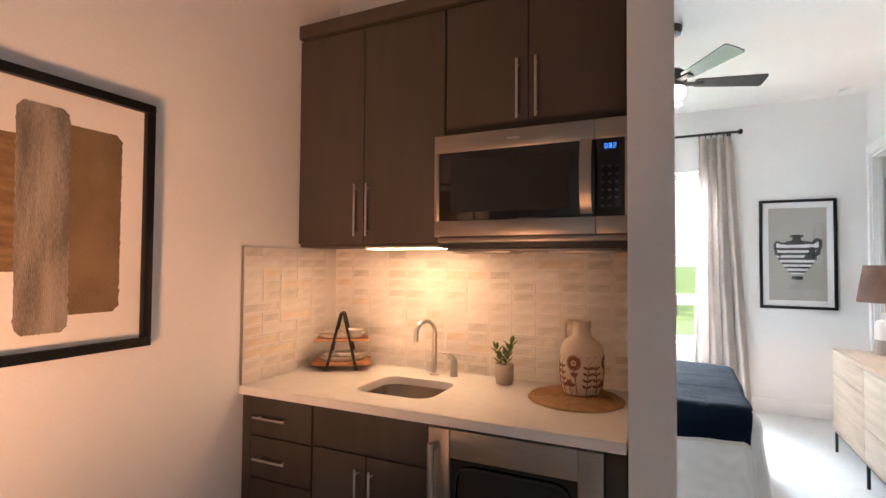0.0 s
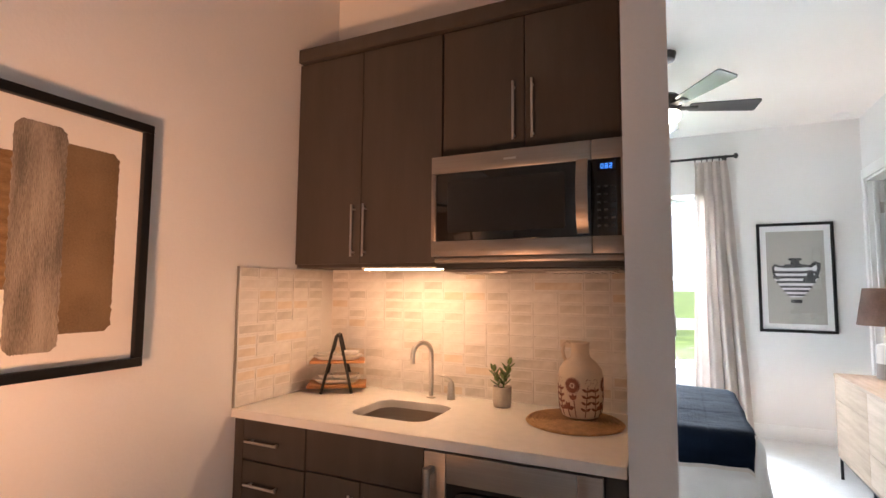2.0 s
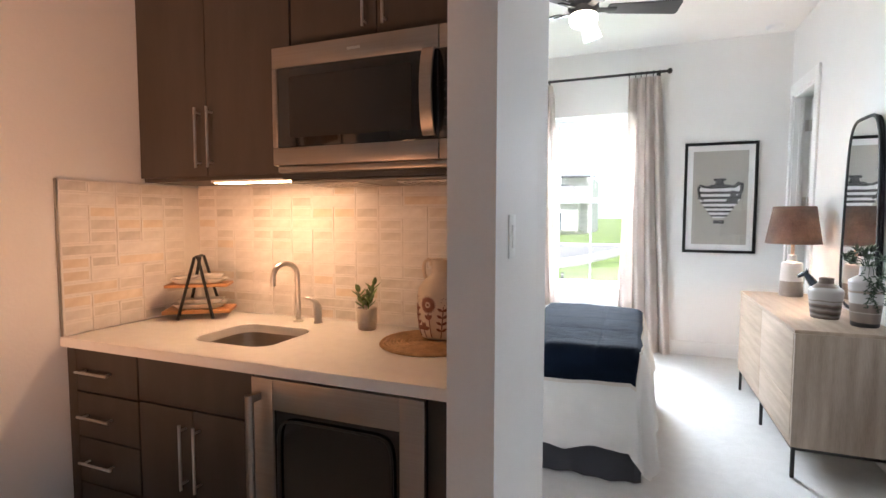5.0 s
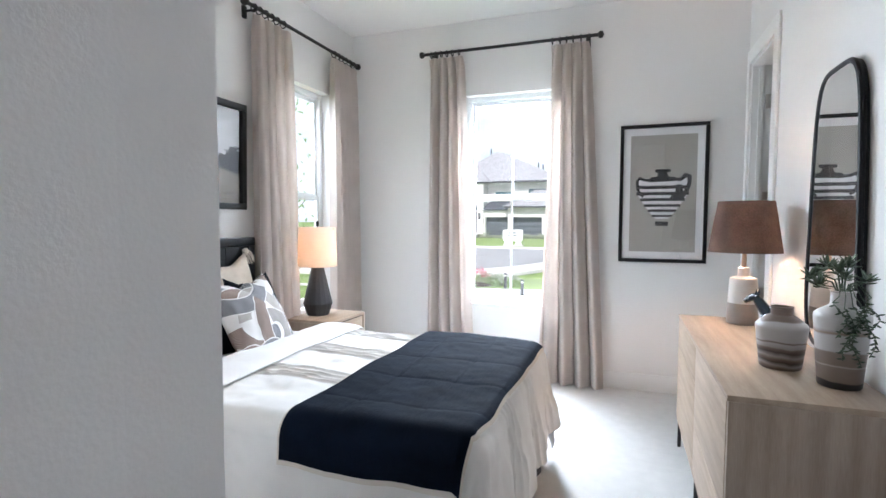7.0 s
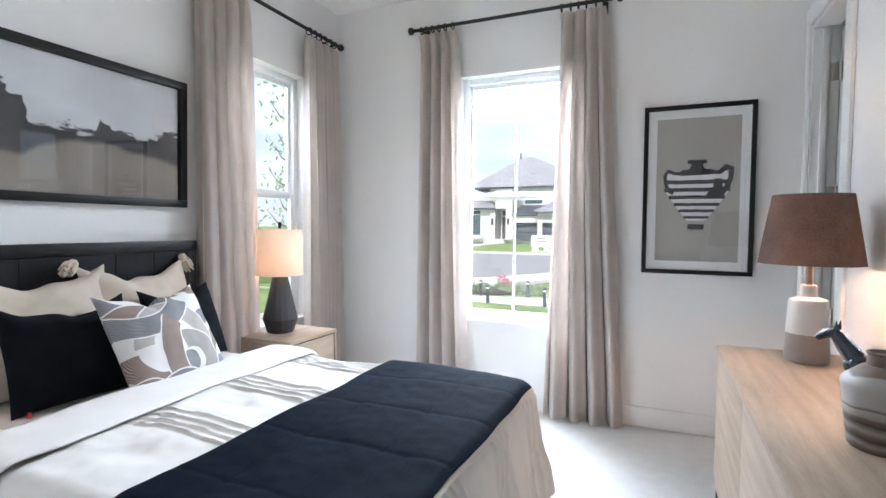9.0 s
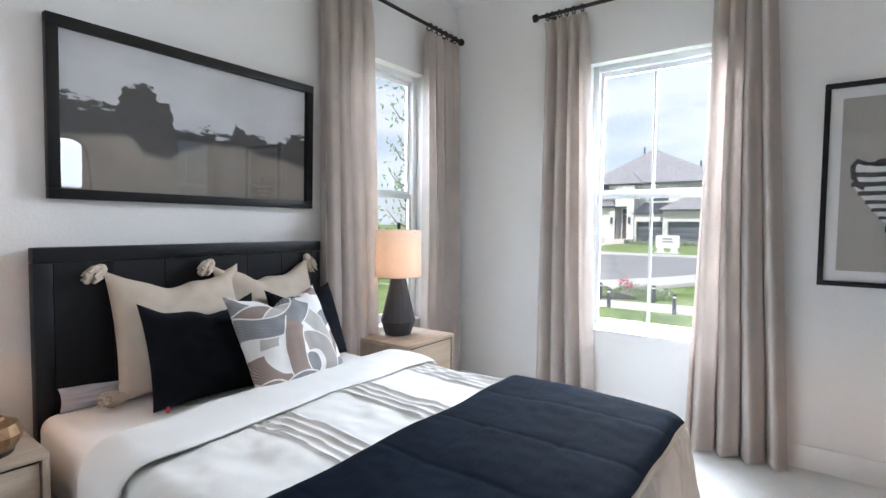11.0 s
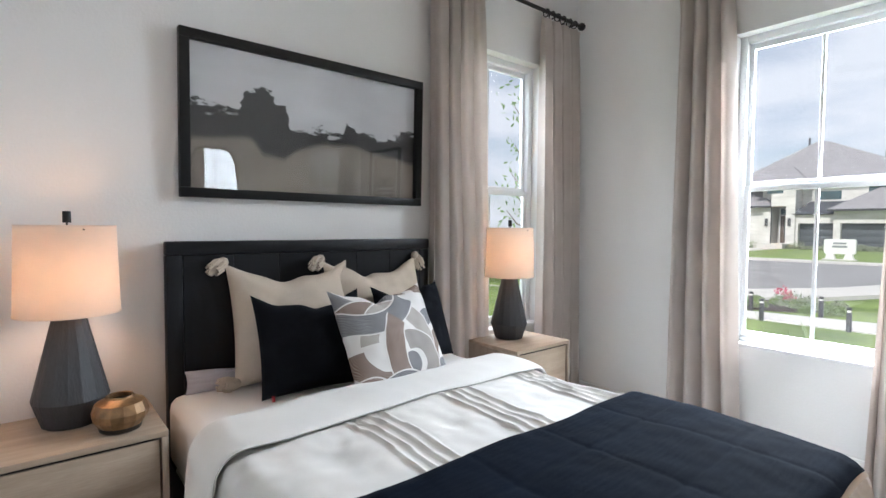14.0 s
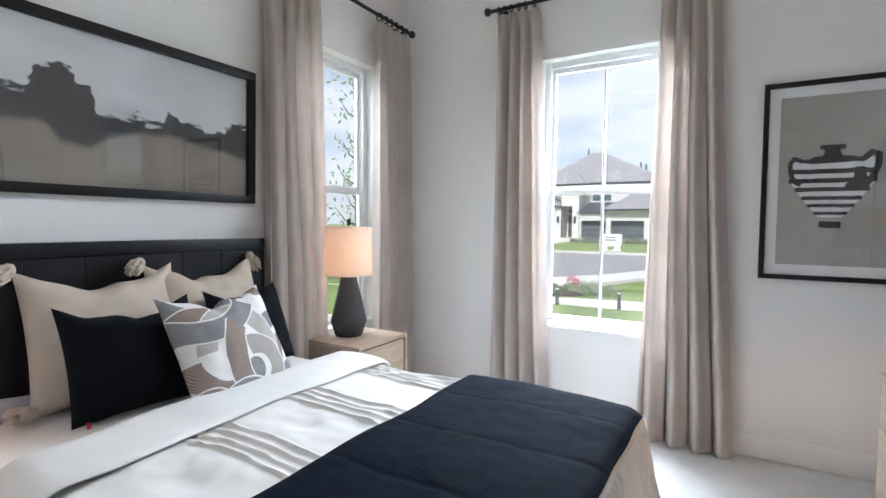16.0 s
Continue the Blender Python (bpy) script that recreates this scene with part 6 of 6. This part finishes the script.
sd = thing("smoke_detector", (3.055, -0.200, CEILING - 0.0005), "round white smoke detector on the ceiling", "smoke detector")
part("base", lathe([(0.001, -0.006), (0.072, -0.006), (0.074, 0.0), (0.001, 0.0)], 32), TRIM, sd)
part("cover", lathe([(0.068, -0.0065), (0.066, -0.024), (0.055, -0.034), (0.001, -0.036)], 32), TRIM, sd)

# ---- outdoors ----
GRASS = mat("lawn", (0.13, 0.20, 0.04), 0.95, vary=0.30, scale=0.8, bump=0.6, bscale=90, second=(0.24, 0.32, 0.09))
CONCRETE = mat("pale_concrete", (0.52, 0.50, 0.47), 0.85, vary=0.08, scale=1.5, bump=0.2, bscale=60)
ASPHALT = mat("asphalt", (0.24, 0.235, 0.235), 0.9, vary=0.12, scale=0.6, bump=0.3, bscale=80)
WHITESTONE = mat("white_stone", (0.62, 0.60, 0.57), 0.85, vary=0.16, scale=1.2, bump=0.3, bscale=8, stretch=(0.5, 1, 2.5))
ROOF = mat("grey_shingle", (0.25, 0.24, 0.25), 0.9, vary=0.25, scale=3, bump=0.3, bscale=14, stretch=(1, 1, 4))
DARKTRIM = mat("dark_fascia", (0.045, 0.045, 0.05), 0.6)
HGLASS = mat("house_glass", (0.05, 0.09, 0.10), 0.05, vary=0.1)
GARAGE = mat("charcoal_garage_door", (0.07, 0.08, 0.09), 0.5, vary=0.1)
GZ = -0.45
setting("ground", box(-900, 900, -900, 900, GZ - 0.5, GZ), GRASS, "green lawn reaching the horizon", "ground", 30)
# curved street in front, with kerbs and walks laid on the ground
def ribbon(f0, f1, x0, x1, z0, z1, n=60):
    b = bmesh.new()
    rows = []
    for i in range(n + 1):
        x = x0 + (x1 - x0) * i / n
        rows.append([b.verts.new((x, f0(x), z0)), b.verts.new((x, f1(x), z0)), b.verts.new((x, f1(x), z1)), b.verts.new((x, f0(x), z1))])
    for a, c in zip(rows, rows[1:]):
        for k in range(4):
            b.faces.new((a[k], a[(k + 1) % 4], c[(k + 1) % 4], c[k]))
    b.faces.new(rows[0][::-1])
    b.faces.new(rows[-1])
    bmesh.ops.recalc_face_normals(b, faces=b.faces[:])
    return b


def near_kerb(x):
    d = x + 3.5
    return min(26.5, 11.6 + 0.2 * d + 0.54 * d * d) if d > 0 else 11.6 + 0.006 * d * d


setting("road", ribbon(near_kerb, lambda x: 27.8, -70, 14, GZ + 0.004, GZ + 0.02), ASPHALT, "pale sunlit asphalt street", "road")
setting("kerb_near", ribbon(lambda x: near_kerb(x) - 1.7 - 0.9 * min(4.0, max(0.0, x + 3.5)), lambda x: near_kerb(x) - 0.004, -70, 14, GZ + 0.006, GZ + 0.11), CONCRETE, "concrete kerb and walk along the street", "pavement")
setting("kerb_far", ribbon(lambda x: 27.81, lambda x: 29.0, -70, 14, GZ + 0.006, GZ + 0.12), CONCRETE, "concrete kerb across the street", "pavement")
setting("garden_path", ribbon(lambda x: 7.55 + 0.02 * x, lambda x: 8.35 + 0.16 * (x + 2), -14, 8, GZ + 0.004, GZ + 0.03), CONCRETE, "pale concrete garden path", "path")

BOLL = mat("bollard_bronze", (0.05, 0.05, 0.055), 0.5, 0.4)
for x, y in ((-1.66, 8.55), (-1.12, 7.50), (-0.50, 8.80), (0.20, 7.50)):
    bo = thing("bollard_light", (x, y, GZ), "dark square bollard light beside the path", "bollard", "path bollards")
    part("post", box(-0.034, 0.034, -0.034, 0.034, 0, 0.34, 0.006), BOLL, bo)
    part("lens", box(-0.026, 0.026, -0.036, 0.036, 0.3405, 0.372), PORC, bo)
    part("cap", box(-0.034, 0.034, -0.034, 0.034, 0.3725, 0.42, 0.006), BOLL, bo)


def foliage(name, spots, leaf_n, size, material, label, category, seed, spread=1.0):
    """Many small leaves scattered in soft clumps, as one uncounted mass."""
    r = random.Random(seed)
    vs, fs = [], []
    for x, y, z, rad in spots:
        for i in range(leaf_n):
            d = Vector((r.gauss(0, 1), r.gauss(0, 1), abs(r.gauss(0, 0.8)))).normalized() * rad * (0.55 + 0.45 * r.random())
            p = Vector((x, y, z)) + d
            a = Vector((r.gauss(0, 1), r.gauss(0, 1), r.gauss(0, 1))).normalized() * size * r.uniform(0.6, 1.3)
            c = a.cross(Vector((r.gauss(0, 1), r.gauss(0, 1), r.gauss(0, 1)))).normalized() * size * 0.45
            k = len(vs)
            vs += [p - a, p + c, p + a, p - c]
            fs.append((k, k + 1, k + 2, k + 3))
    me = bpy.data.meshes.new(name)
    me.from_pydata([tuple(v) for v in vs], [], fs)
    me.materials.append(material)
    return tagged(new(name, me), label, category, kind="stuff")


BUSHGREEN = mat("bush_green", (0.09, 0.16, 0.045), 0.8, vary=0.4, scale=2, second=(0.20, 0.27, 0.09))
SAGE = mat("sage_green", (0.22, 0.27, 0.18), 0.8, vary=0.3, scale=2, second=(0.36, 0.38, 0.26))
FLOWER = mat("magenta_flower", (0.55, 0.06, 0.13), 0.7, vary=0.2)
MULCH = mat("dark_mulch", (0.05, 0.037, 0.03), 0.95, vary=0.4, scale=6, bump=0.8, bscale=30)
mp = [(-2.1 + 1.55 * math.cos(a) * (1 + 0.1 * math.sin(3 * a)), 9.65 + 0.85 * math.sin(a)) for a in [i * math.pi / 20 for i in range(40)]]
setting("flower_bed_soil", prism(mp, "z", GZ + 0.002, GZ + 0.05), MULCH, "dark mulched planting bed", "flower bed")
r2 = random.Random(3)
foliage("shrubs", [(-3.2 + 0.19 * i + r2.uniform(-0.1, 0.1), 9.55 + r2.uniform(-0.5, 0.45), GZ + 0.03, r2.uniform(0.13, 0.24)) for i in range(16)], 300, 0.03, BUSHGREEN, "low green shrubs in the flower bed", "shrub", 1)
foliage("sage_shrubs", [(-1.55 + 0.16 * i + r2.uniform(-0.1, 0.1), 9.75 + r2.uniform(-0.4, 0.5), GZ + 0.06, r2.uniform(0.16, 0.30)) for i in range(7)], 260, 0.03, SAGE, "grey-green shrubs in the flower bed", "shrub", 2)
foliage("red_flowers", [(-1.52, 10.1, GZ + 0.25, 0.20), (-1.35, 9.9, GZ + 0.15, 0.15)], 130, 0.028, FLOWER, "magenta flowers in the flower bed", "flowers", 4)


# spiky grass under the north window
def blades(seed, n):
    r = random.Random(seed)
    b = bmesh.new()
    for i in range(n):
        x, y = r.uniform(-0.75, 0.75), r.uniform(-0.15, 0.15)
        h, lean = r.uniform(0.75, 1.12), r.uniform(-0.35, 0.35)
        rows = []
        for k in range(5):
            f = k / 4
            w = 0.018 * (1 - f) + 0.001
            p = Vector((x + lean * f * f * h, y, h * f))
            rows.append((b.verts.new(p + Vector((-w, 0, 0))), b.verts.new(p + Vector((0, 0.006, 0))), b.verts.new(p + Vector((w, 0, 0)))))
        for a, c in zip(rows, rows[1:]):
            for q in (0, 1):
                b.faces.new((a[q], a[q + 1], c[q + 1], c[q]))
    return b


single("spiky_grass", blades(8, 34), BUSHGREEN, "spiky green leaves below the window", "plant", kind="stuff", m=pose(1.25, 0.95, GZ))


# ---- house across the street ----
house = thing("house", (0, 50, -0.30), "white stone house with grey hipped roofs and dark garage doors", "house")


def hip(x0, x1, y0, y1, z0, z1, inset, ridge):
    """A hipped roof with a flat soffit; ridge: half length along x."""
    b = bmesh.new()
    cx, cy = (x0 + x1) / 2 + inset, (y0 + y1) / 2
    e = [b.verts.new(p) for p in ((x0, y0, z0), (x1, y0, z0), (x1, y1, z0), (x0, y1, z0))]
    t = [b.verts.new((cx - ridge, cy, z1)), b.verts.new((cx + ridge, cy, z1))]
    b.faces.new((e[0], e[1], t[1], t[0]))
    b.faces.new((e[1], e[2], t[1]))
    b.faces.new((e[2], e[3], t[0], t[1]))
    b.faces.new((e[3], e[0], t[0]))
    b.faces.new(e[::-1])
    bmesh.ops.recalc_face_normals(b, faces=b.faces[:])
    return b


part("wall_main", box(-15.6, -3.0, 2.0, 14.0, -0.1, 6.2), WHITESTONE, house)
part("wall_left_wing", box(-21.5, -14.9, 0.3, 12.0, -0.1, 3.75), WHITESTONE, house)
part("wall_porch_pier", box(-13.05, -12.33, 0.0, 1.99, -0.1, 5.9), WHITESTONE, house)
part("wall_porch_pier", box(-14.88, -14.25, 0.0, 1.99, -0.1, 3.6), WHITESTONE, house)
part("wall_porch_head", box(-14.248, -13.052, 0.0, 1.99, 3.70, 5.9), WHITESTONE, house)
part("wall_garage_pier", box(-12.32, -12.12, 0.2, 1.99, -0.1, 2.9), WHITESTONE, house)
part("wall_garage_pier", box(-9.45, -8.96, -0.3, 1.99, -0.1, 3.3), WHITESTONE, house)
part("wall_garage_pier", box(-5.75, -4.0, -0.3, 1.99, -0.1, 3.3), WHITESTONE, house)
part("wall_garage_head", box(-12.118, -9.452, 0.2, 1.99, 2.14, 2.9), WHITESTONE, house)
part("wall_garage_head", box(-8.958, -5.752, -0.3, 1.99, 2.14, 3.3), WHITESTONE, house)
part("roof_main", hip(-18.2, -3.4, 1.2, 15.0, 6.16, 10.4, -1.7, 0.5), ROOF, house)
part("roof_fascia", box(-16.2, -2.45, 1.15, 1.40, 6.02, 6.215), DARKTRIM, house)
part("roof_front_gable", hip(-15.9, -11.6, -0.3, 6.0, 6.05, 7.6, 0.0, 0.3), ROOF, house)
part("roof_left_wing", hip(-22.1, -14.2, -0.3, 12.6, 3.77, 6.2, 0.0, 0.8), ROOF, house)
part("roof_left_fascia", box(-22.1, -14.2, -0.34, -0.10, 3.58, 3.765), DARKTRIM, house)
part("roof_garage", hip(-12.6, -8.3, -0.1, 5.0, 2.95, 4.4, 0.2, 1.3), mat("dark_standing_seam", (0.075, 0.08, 0.095), 0.5, 0.3), house)
part("roof_right", hip(-9.8, -3.2, -0.9, 6.0, 3.33, 5.6, 0.8, 0.5), ROOF, house)
part("roof_right_fascia", box(-9.8, -3.2, -0.95, -0.72, 3.15, 3.325), DARKTRIM, house)
for x0, x1, y in ((-12.12, -9.45, 0.7), (-8.96, -5.75, 0.2)):
    g = part("garage_door", box(x0, x1, y, y + 0.06, -0.1, 2.138), GARAGE, house)
    for k in range(4):
        part("garage_panel", box(x0 + 0.03, x1 - 0.03, y - 0.03, y - 0.0005, -0.07 + k * 0.55, 0.45 + k * 0.55, 0.01), GARAGE, g)
fd = part("front_door", box(-13.92, -13.10, 1.6, 1.68, 0.32, 2.85), mat("brown_front_door", (0.10, 0.075, 0.06), 0.5), house)
for k in range(5):
    part("door_pane", box(-13.58, -13.30, 1.57, 1.599, 0.62 + k * 0.42, 0.88 + k * 0.42), HGLASS, fd)
part("transom", box(-13.92, -13.10, 1.6, 1.68, 2.95, 3.5), HGLASS, house)
part("door_frame", box(-14.0, -13.93, 1.55, 1.69, 0.3, 3.6), TRIM, house)
part("step", box(-14.9, -12.6, -2.2, 1.9, -0.12, 0.30), CONCRETE, house)
for x0, x1, z0, z1, y in ((-17.25, -16.10, 0.75, 3.00, 0.26), (-17.25, -16.10, 3.10, 3.5, 0.26), (-11.40, -9.45, 4.30, 5.05, 1.96), (-14.6, -13.3, 4.9, 5.4, -0.03), (-19.8, -18.4, 0.75, 3.4, 0.26), (-7.6, -5.4, 4.6, 5.3, 1.96)):
    w1 = part("window", box(x0, x1, y, y + 0.03, z0, z1), HGLASS, house)
    part("window_frame", box((x0 + x1) / 2 - 0.03, (x0 + x1) / 2 + 0.03, y - 0.02, y - 0.0005, z0, z1), DARKTRIM, w1)
for x in (-14.58, -12.75):
    part("wall_lantern", box(x - 0.12, x + 0.12, -0.13, -0.001, 1.9, 2.6, 0.02), DARKTRIM, house)
part("downpipe", box(-14.22, -14.14, -0.12, -0.02, 0, 3.57), DARKTRIM, house)
for x, y, z in ((-13.4, 7.6, 9.9), (-7.6, 8.5, 8.1), (-7.1, 9.0, 7.9)):
    part("vent_pipe", tube([(x, y, z - 0.8), (x, y, z + 0.9)], 0.09, 8), DARKTRIM, house)
r3 = random.Random(12)
foliage("front_shrubs", [(-17.4 + 0.42 * i + r3.uniform(-0.2, 0.2), 48.5 + r3.uniform(-0.5, 0.4), -0.42, r3.uniform(0.3, 0.75)) for i in range(34) if not 7 <= i <= 11], 150, 0.09, SAGE, "grey-green shrubs in front of the house", "shrub", 6)
setting("driveway_walk", box(-14.6, -12.9, 29.01, 47.8, GZ + 0.004, GZ + 0.05), CONCRETE, "pale walk up to the front door", "path")

# yard sign across the street
STONEW = mat("white_sign", (0.72, 0.71, 0.69), 0.8, vary=0.05, bump=0.1, bscale=30)
sg = thing("yard_sign", pose(-5.25, 32.4, GZ) @ Matrix.Scale(1.18, 4), "white stone yard sign with two dark grey bars of lettering", "sign")
part("slab", prism(rounded(0, 0.66, 0.62, 0.36, 0.10, 4), "y", -0.10, 0.10), STONEW, sg)
for x in (-0.36, 0.36):
    part("foot", prism([(x - 0.20, 0.06), (x + 0.20, 0.06), (x + 0.13, 0.32), (x - 0.13, 0.32)], "y", -0.12, 0.12), STONEW, sg)
part("base", box(-0.66, 0.66, -0.22, 0.22, 0, 0.06), CONCRETE, sg)
for z, w in ((0.82, 0.26), (0.66, 0.30)):
    part("lettering", box(-w, w, -0.106, -0.1005, z - 0.045, z + 0.045), mat("grey_letter", (0.22, 0.23, 0.24), 0.7), sg)


# ---- tree outside the west window ----
def tree(m, h, seed, n_leaf, label):
    r = random.Random(seed)
    t = thing("tree", m, label, "tree")
    trunk = tube([(0, 0, 0), (0.03, 0.02, h * 0.3), (-0.02, 0.05, h * 0.65), (0.02, 0.02, h)], [0.07, 0.055, 0.035, 0.01], 8)
    tips = []
    for i in range(26):
        z = h * (0.16 + 0.8 * i / 26)
        a = i * 2.4
        q = (0.16 + 0.34 * (1 - i / 26)) * r.uniform(0.7, 1.15)
        tip = Vector((q * math.cos(a), q * math.sin(a), z + 0.55 * q + 0.1))
        merge(trunk, tube([(0, 0.02, z), (0.5 * tip.x, 0.5 * tip.y, z + 0.2 * q), tip], [0.022, 0.013, 0.004], 6))
        tips += [tip, tip * 0.5 + Vector((0, 0, z * 0.5 + 0.05)), Vector((0.75 * tip.x, 0.75 * tip.y, tip.z - 0.1))]
    part("trunk", trunk, mat("tree_bark", (0.16, 0.12, 0.09), 0.9, vary=0.3, bump=0.5, bscale=40), t)
    vs, fs = [], []
    for p in tips:
        for k in range(n_leaf):
            c = p + Vector((r.gauss(0, 0.15), r.gauss(0, 0.15), r.gauss(0, 0.16)))
            a = Vector((r.gauss(0, 1), r.gauss(0, 1), r.gauss(0, 1) - 0.5)).normalized() * 0.055
            b2 = a.cross(Vector((r.gauss(0, 1), r.gauss(0, 1), r.gauss(0, 1)))).normalized() * 0.020
            i = len(vs)
            vs += [tuple(c - a), tuple(c + b2), tuple(c + a), tuple(c - b2)]
            fs.append((i, i + 1, i + 2, i + 3))
    me = bpy.data.meshes.new("crown")
    me.from_pydata(vs, [], fs)
    me.materials.append(thin_cloth("tree_leaf_%d" % seed, (0.26, 0.38, 0.17), 0.55, 0.0))
    o = new("crown", me)
    o.parent = t
    return t


tree(pose(-3.4, 3.38, GZ), 4.6, 5, 6, "slender young green tree in the garden")
foliage("hedge", [(-14 + r3.uniform(-5, 5), 8 + r3.uniform(-6, 6), GZ + 0.4, r3.uniform(0.6, 1.4)) for i in range(26)], 260, 0.09, BUSHGREEN, "green garden shrubs farther off", "shrub", 9)
# neighbouring house seen past the garden
nb = thing("neighbour_house", (-30, 4, GZ), "pale neighbouring house with a grey hipped roof", "house")
part("wall", box(-6, 6, -8, 8, 0, 3.2), WHITESTONE, nb)
part("roof", hip(-6.8, 6.8, -8.8, 8.8, 3.22, 6.4, 0, 1.0), ROOF, nb)
for y in (-5.0, 0.0, 5.0):
    part("window", box(6.005, 6.04, y - 0.6, y + 0.6, 1.0, 2.4), HGLASS, nb)

# ---- wall tiles ----
ZEL = [mat("glazed_tile_%s" % k, c, 0.24, vary=0.10, scale=9, bump=0.14, bscale=26, second=s, island=0.10, contrast=(0.3, 0.7))
       for k, c, s in (("ivory", (0.70, 0.64, 0.58), (0.82, 0.78, 0.74)), ("sand", (0.66, 0.53, 0.39), (0.80, 0.71, 0.61)), ("mist", (0.60, 0.54, 0.47), (0.80, 0.75, 0.69)), ("cloud", (0.50, 0.45, 0.40), (0.76, 0.71, 0.65)))]
RIM = mat("pale_glazed_rim", (0.77, 0.725, 0.68), 0.26, vary=0.05, scale=20, bump=0.1, bscale=40)
GROUT = mat("grout", (0.70, 0.65, 0.60), 0.9, vary=0.06, bump=0.2, bscale=150)
TZ0, TZ1 = CT + 0.0015, 1.5055
ROWS, TW = 12, 0.1114
TH = (TZ1 - TZ0) / ROWS
bed_back = setting("backsplash_back", box(KX0, KX1, KB - 0.0055, KB - 0.0005, TZ0, TZ1), GROUT, "glazed ivory tiles behind the worktop", "backsplash")
bed_side = setting("backsplash_side", box(-0.0495, -0.0445, -4.255, KB - 0.006, TZ0, TZ1 - 0.003), GROUT, "glazed ivory tiles on the side wall", "backsplash")


def tile_bm(w, h, r):
    """A hand-made tile in x (across), z (up), face towards -y, with an uneven face."""
    b = bmesh.new()
    g = 0.0010
    d = [r.uniform(-0.0005, 0.0005) for _ in range(4)]
    corners = ((g, g), (w - g, g), (w - g, h - g), (g, h - g))
    back = [b.verts.new((x, 0, z)) for x, z in corners]
    front = [b.verts.new((x, -0.0022 + d[i], z)) for i, (x, z) in enumerate(corners)]
    k = r.uniform(0.0055, 0.0085)
    mid = [b.verts.new((x + (k if x < w / 2 else -k), -0.0030 + d[i] * 1.3, z + (k if z < h / 2 else -k))) for i, (x, z) in enumerate(corners)]
    for i in range(4):
        j = (i + 1) % 4
        b.faces.new((back[i], back[j], front[j], front[i]))
        b.faces.new((front[i], front[j], mid[j], mid[i])).material_index = 1
    c = b.verts.new((w * r.uniform(0.3, 0.7), -0.0030 + r.uniform(-0.0009, 0.0006), h * r.uniform(0.3, 0.7)))
    for i in range(4):
        b.faces.new((mid[i], mid[(i + 1) % 4], c))
    bmesh.ops.recalc_face_normals(b, faces=b.faces[:])
    return b


rt = random.Random(21)
TILES = {}
for n in (1, 2):
    for v in range(7):
        for k, zm in enumerate(ZEL):
            TILES[n, v, k] = mesh_of("tile", tile_bm(TW * n, TH, rt), zm, 20)
            TILES[n, v, k].materials.append(RIM)


def lay(parent, m, cols, start):
    for r in range(ROWS):
        c = 0
        while c < cols:
            n = 2 if (c + 2 <= cols and rt.random() < 0.22) else 1
            k = rt.choices((0, 1, 2, 3), (0.52, 0.16, 0.22, 0.10))[0]
            o = new("tile", TILES[n, rt.randrange(7), k])
            o.parent = parent
            o.matrix_local = m @ pose(start + c * TW, 0, TZ0 + r * TH)
            c += n


lay(bed_back, pose(0, KB - 0.0056, 0), 14, KX0 + 0.0005)
lay(bed_side, pose(-0.0444, 0, 0, 0, 0, 90), 5, -4.253 + 0.0)
EDGE = mat("tile_edge_metal", (0.35, 0.33, 0.30), 0.4, 0.8)
setting("tile_edge", box(-0.0494, -0.0385, -4.2615, -4.2555, TZ0, TZ1, 0.001), EDGE, "slim metal edge of the tiled area", "trim")
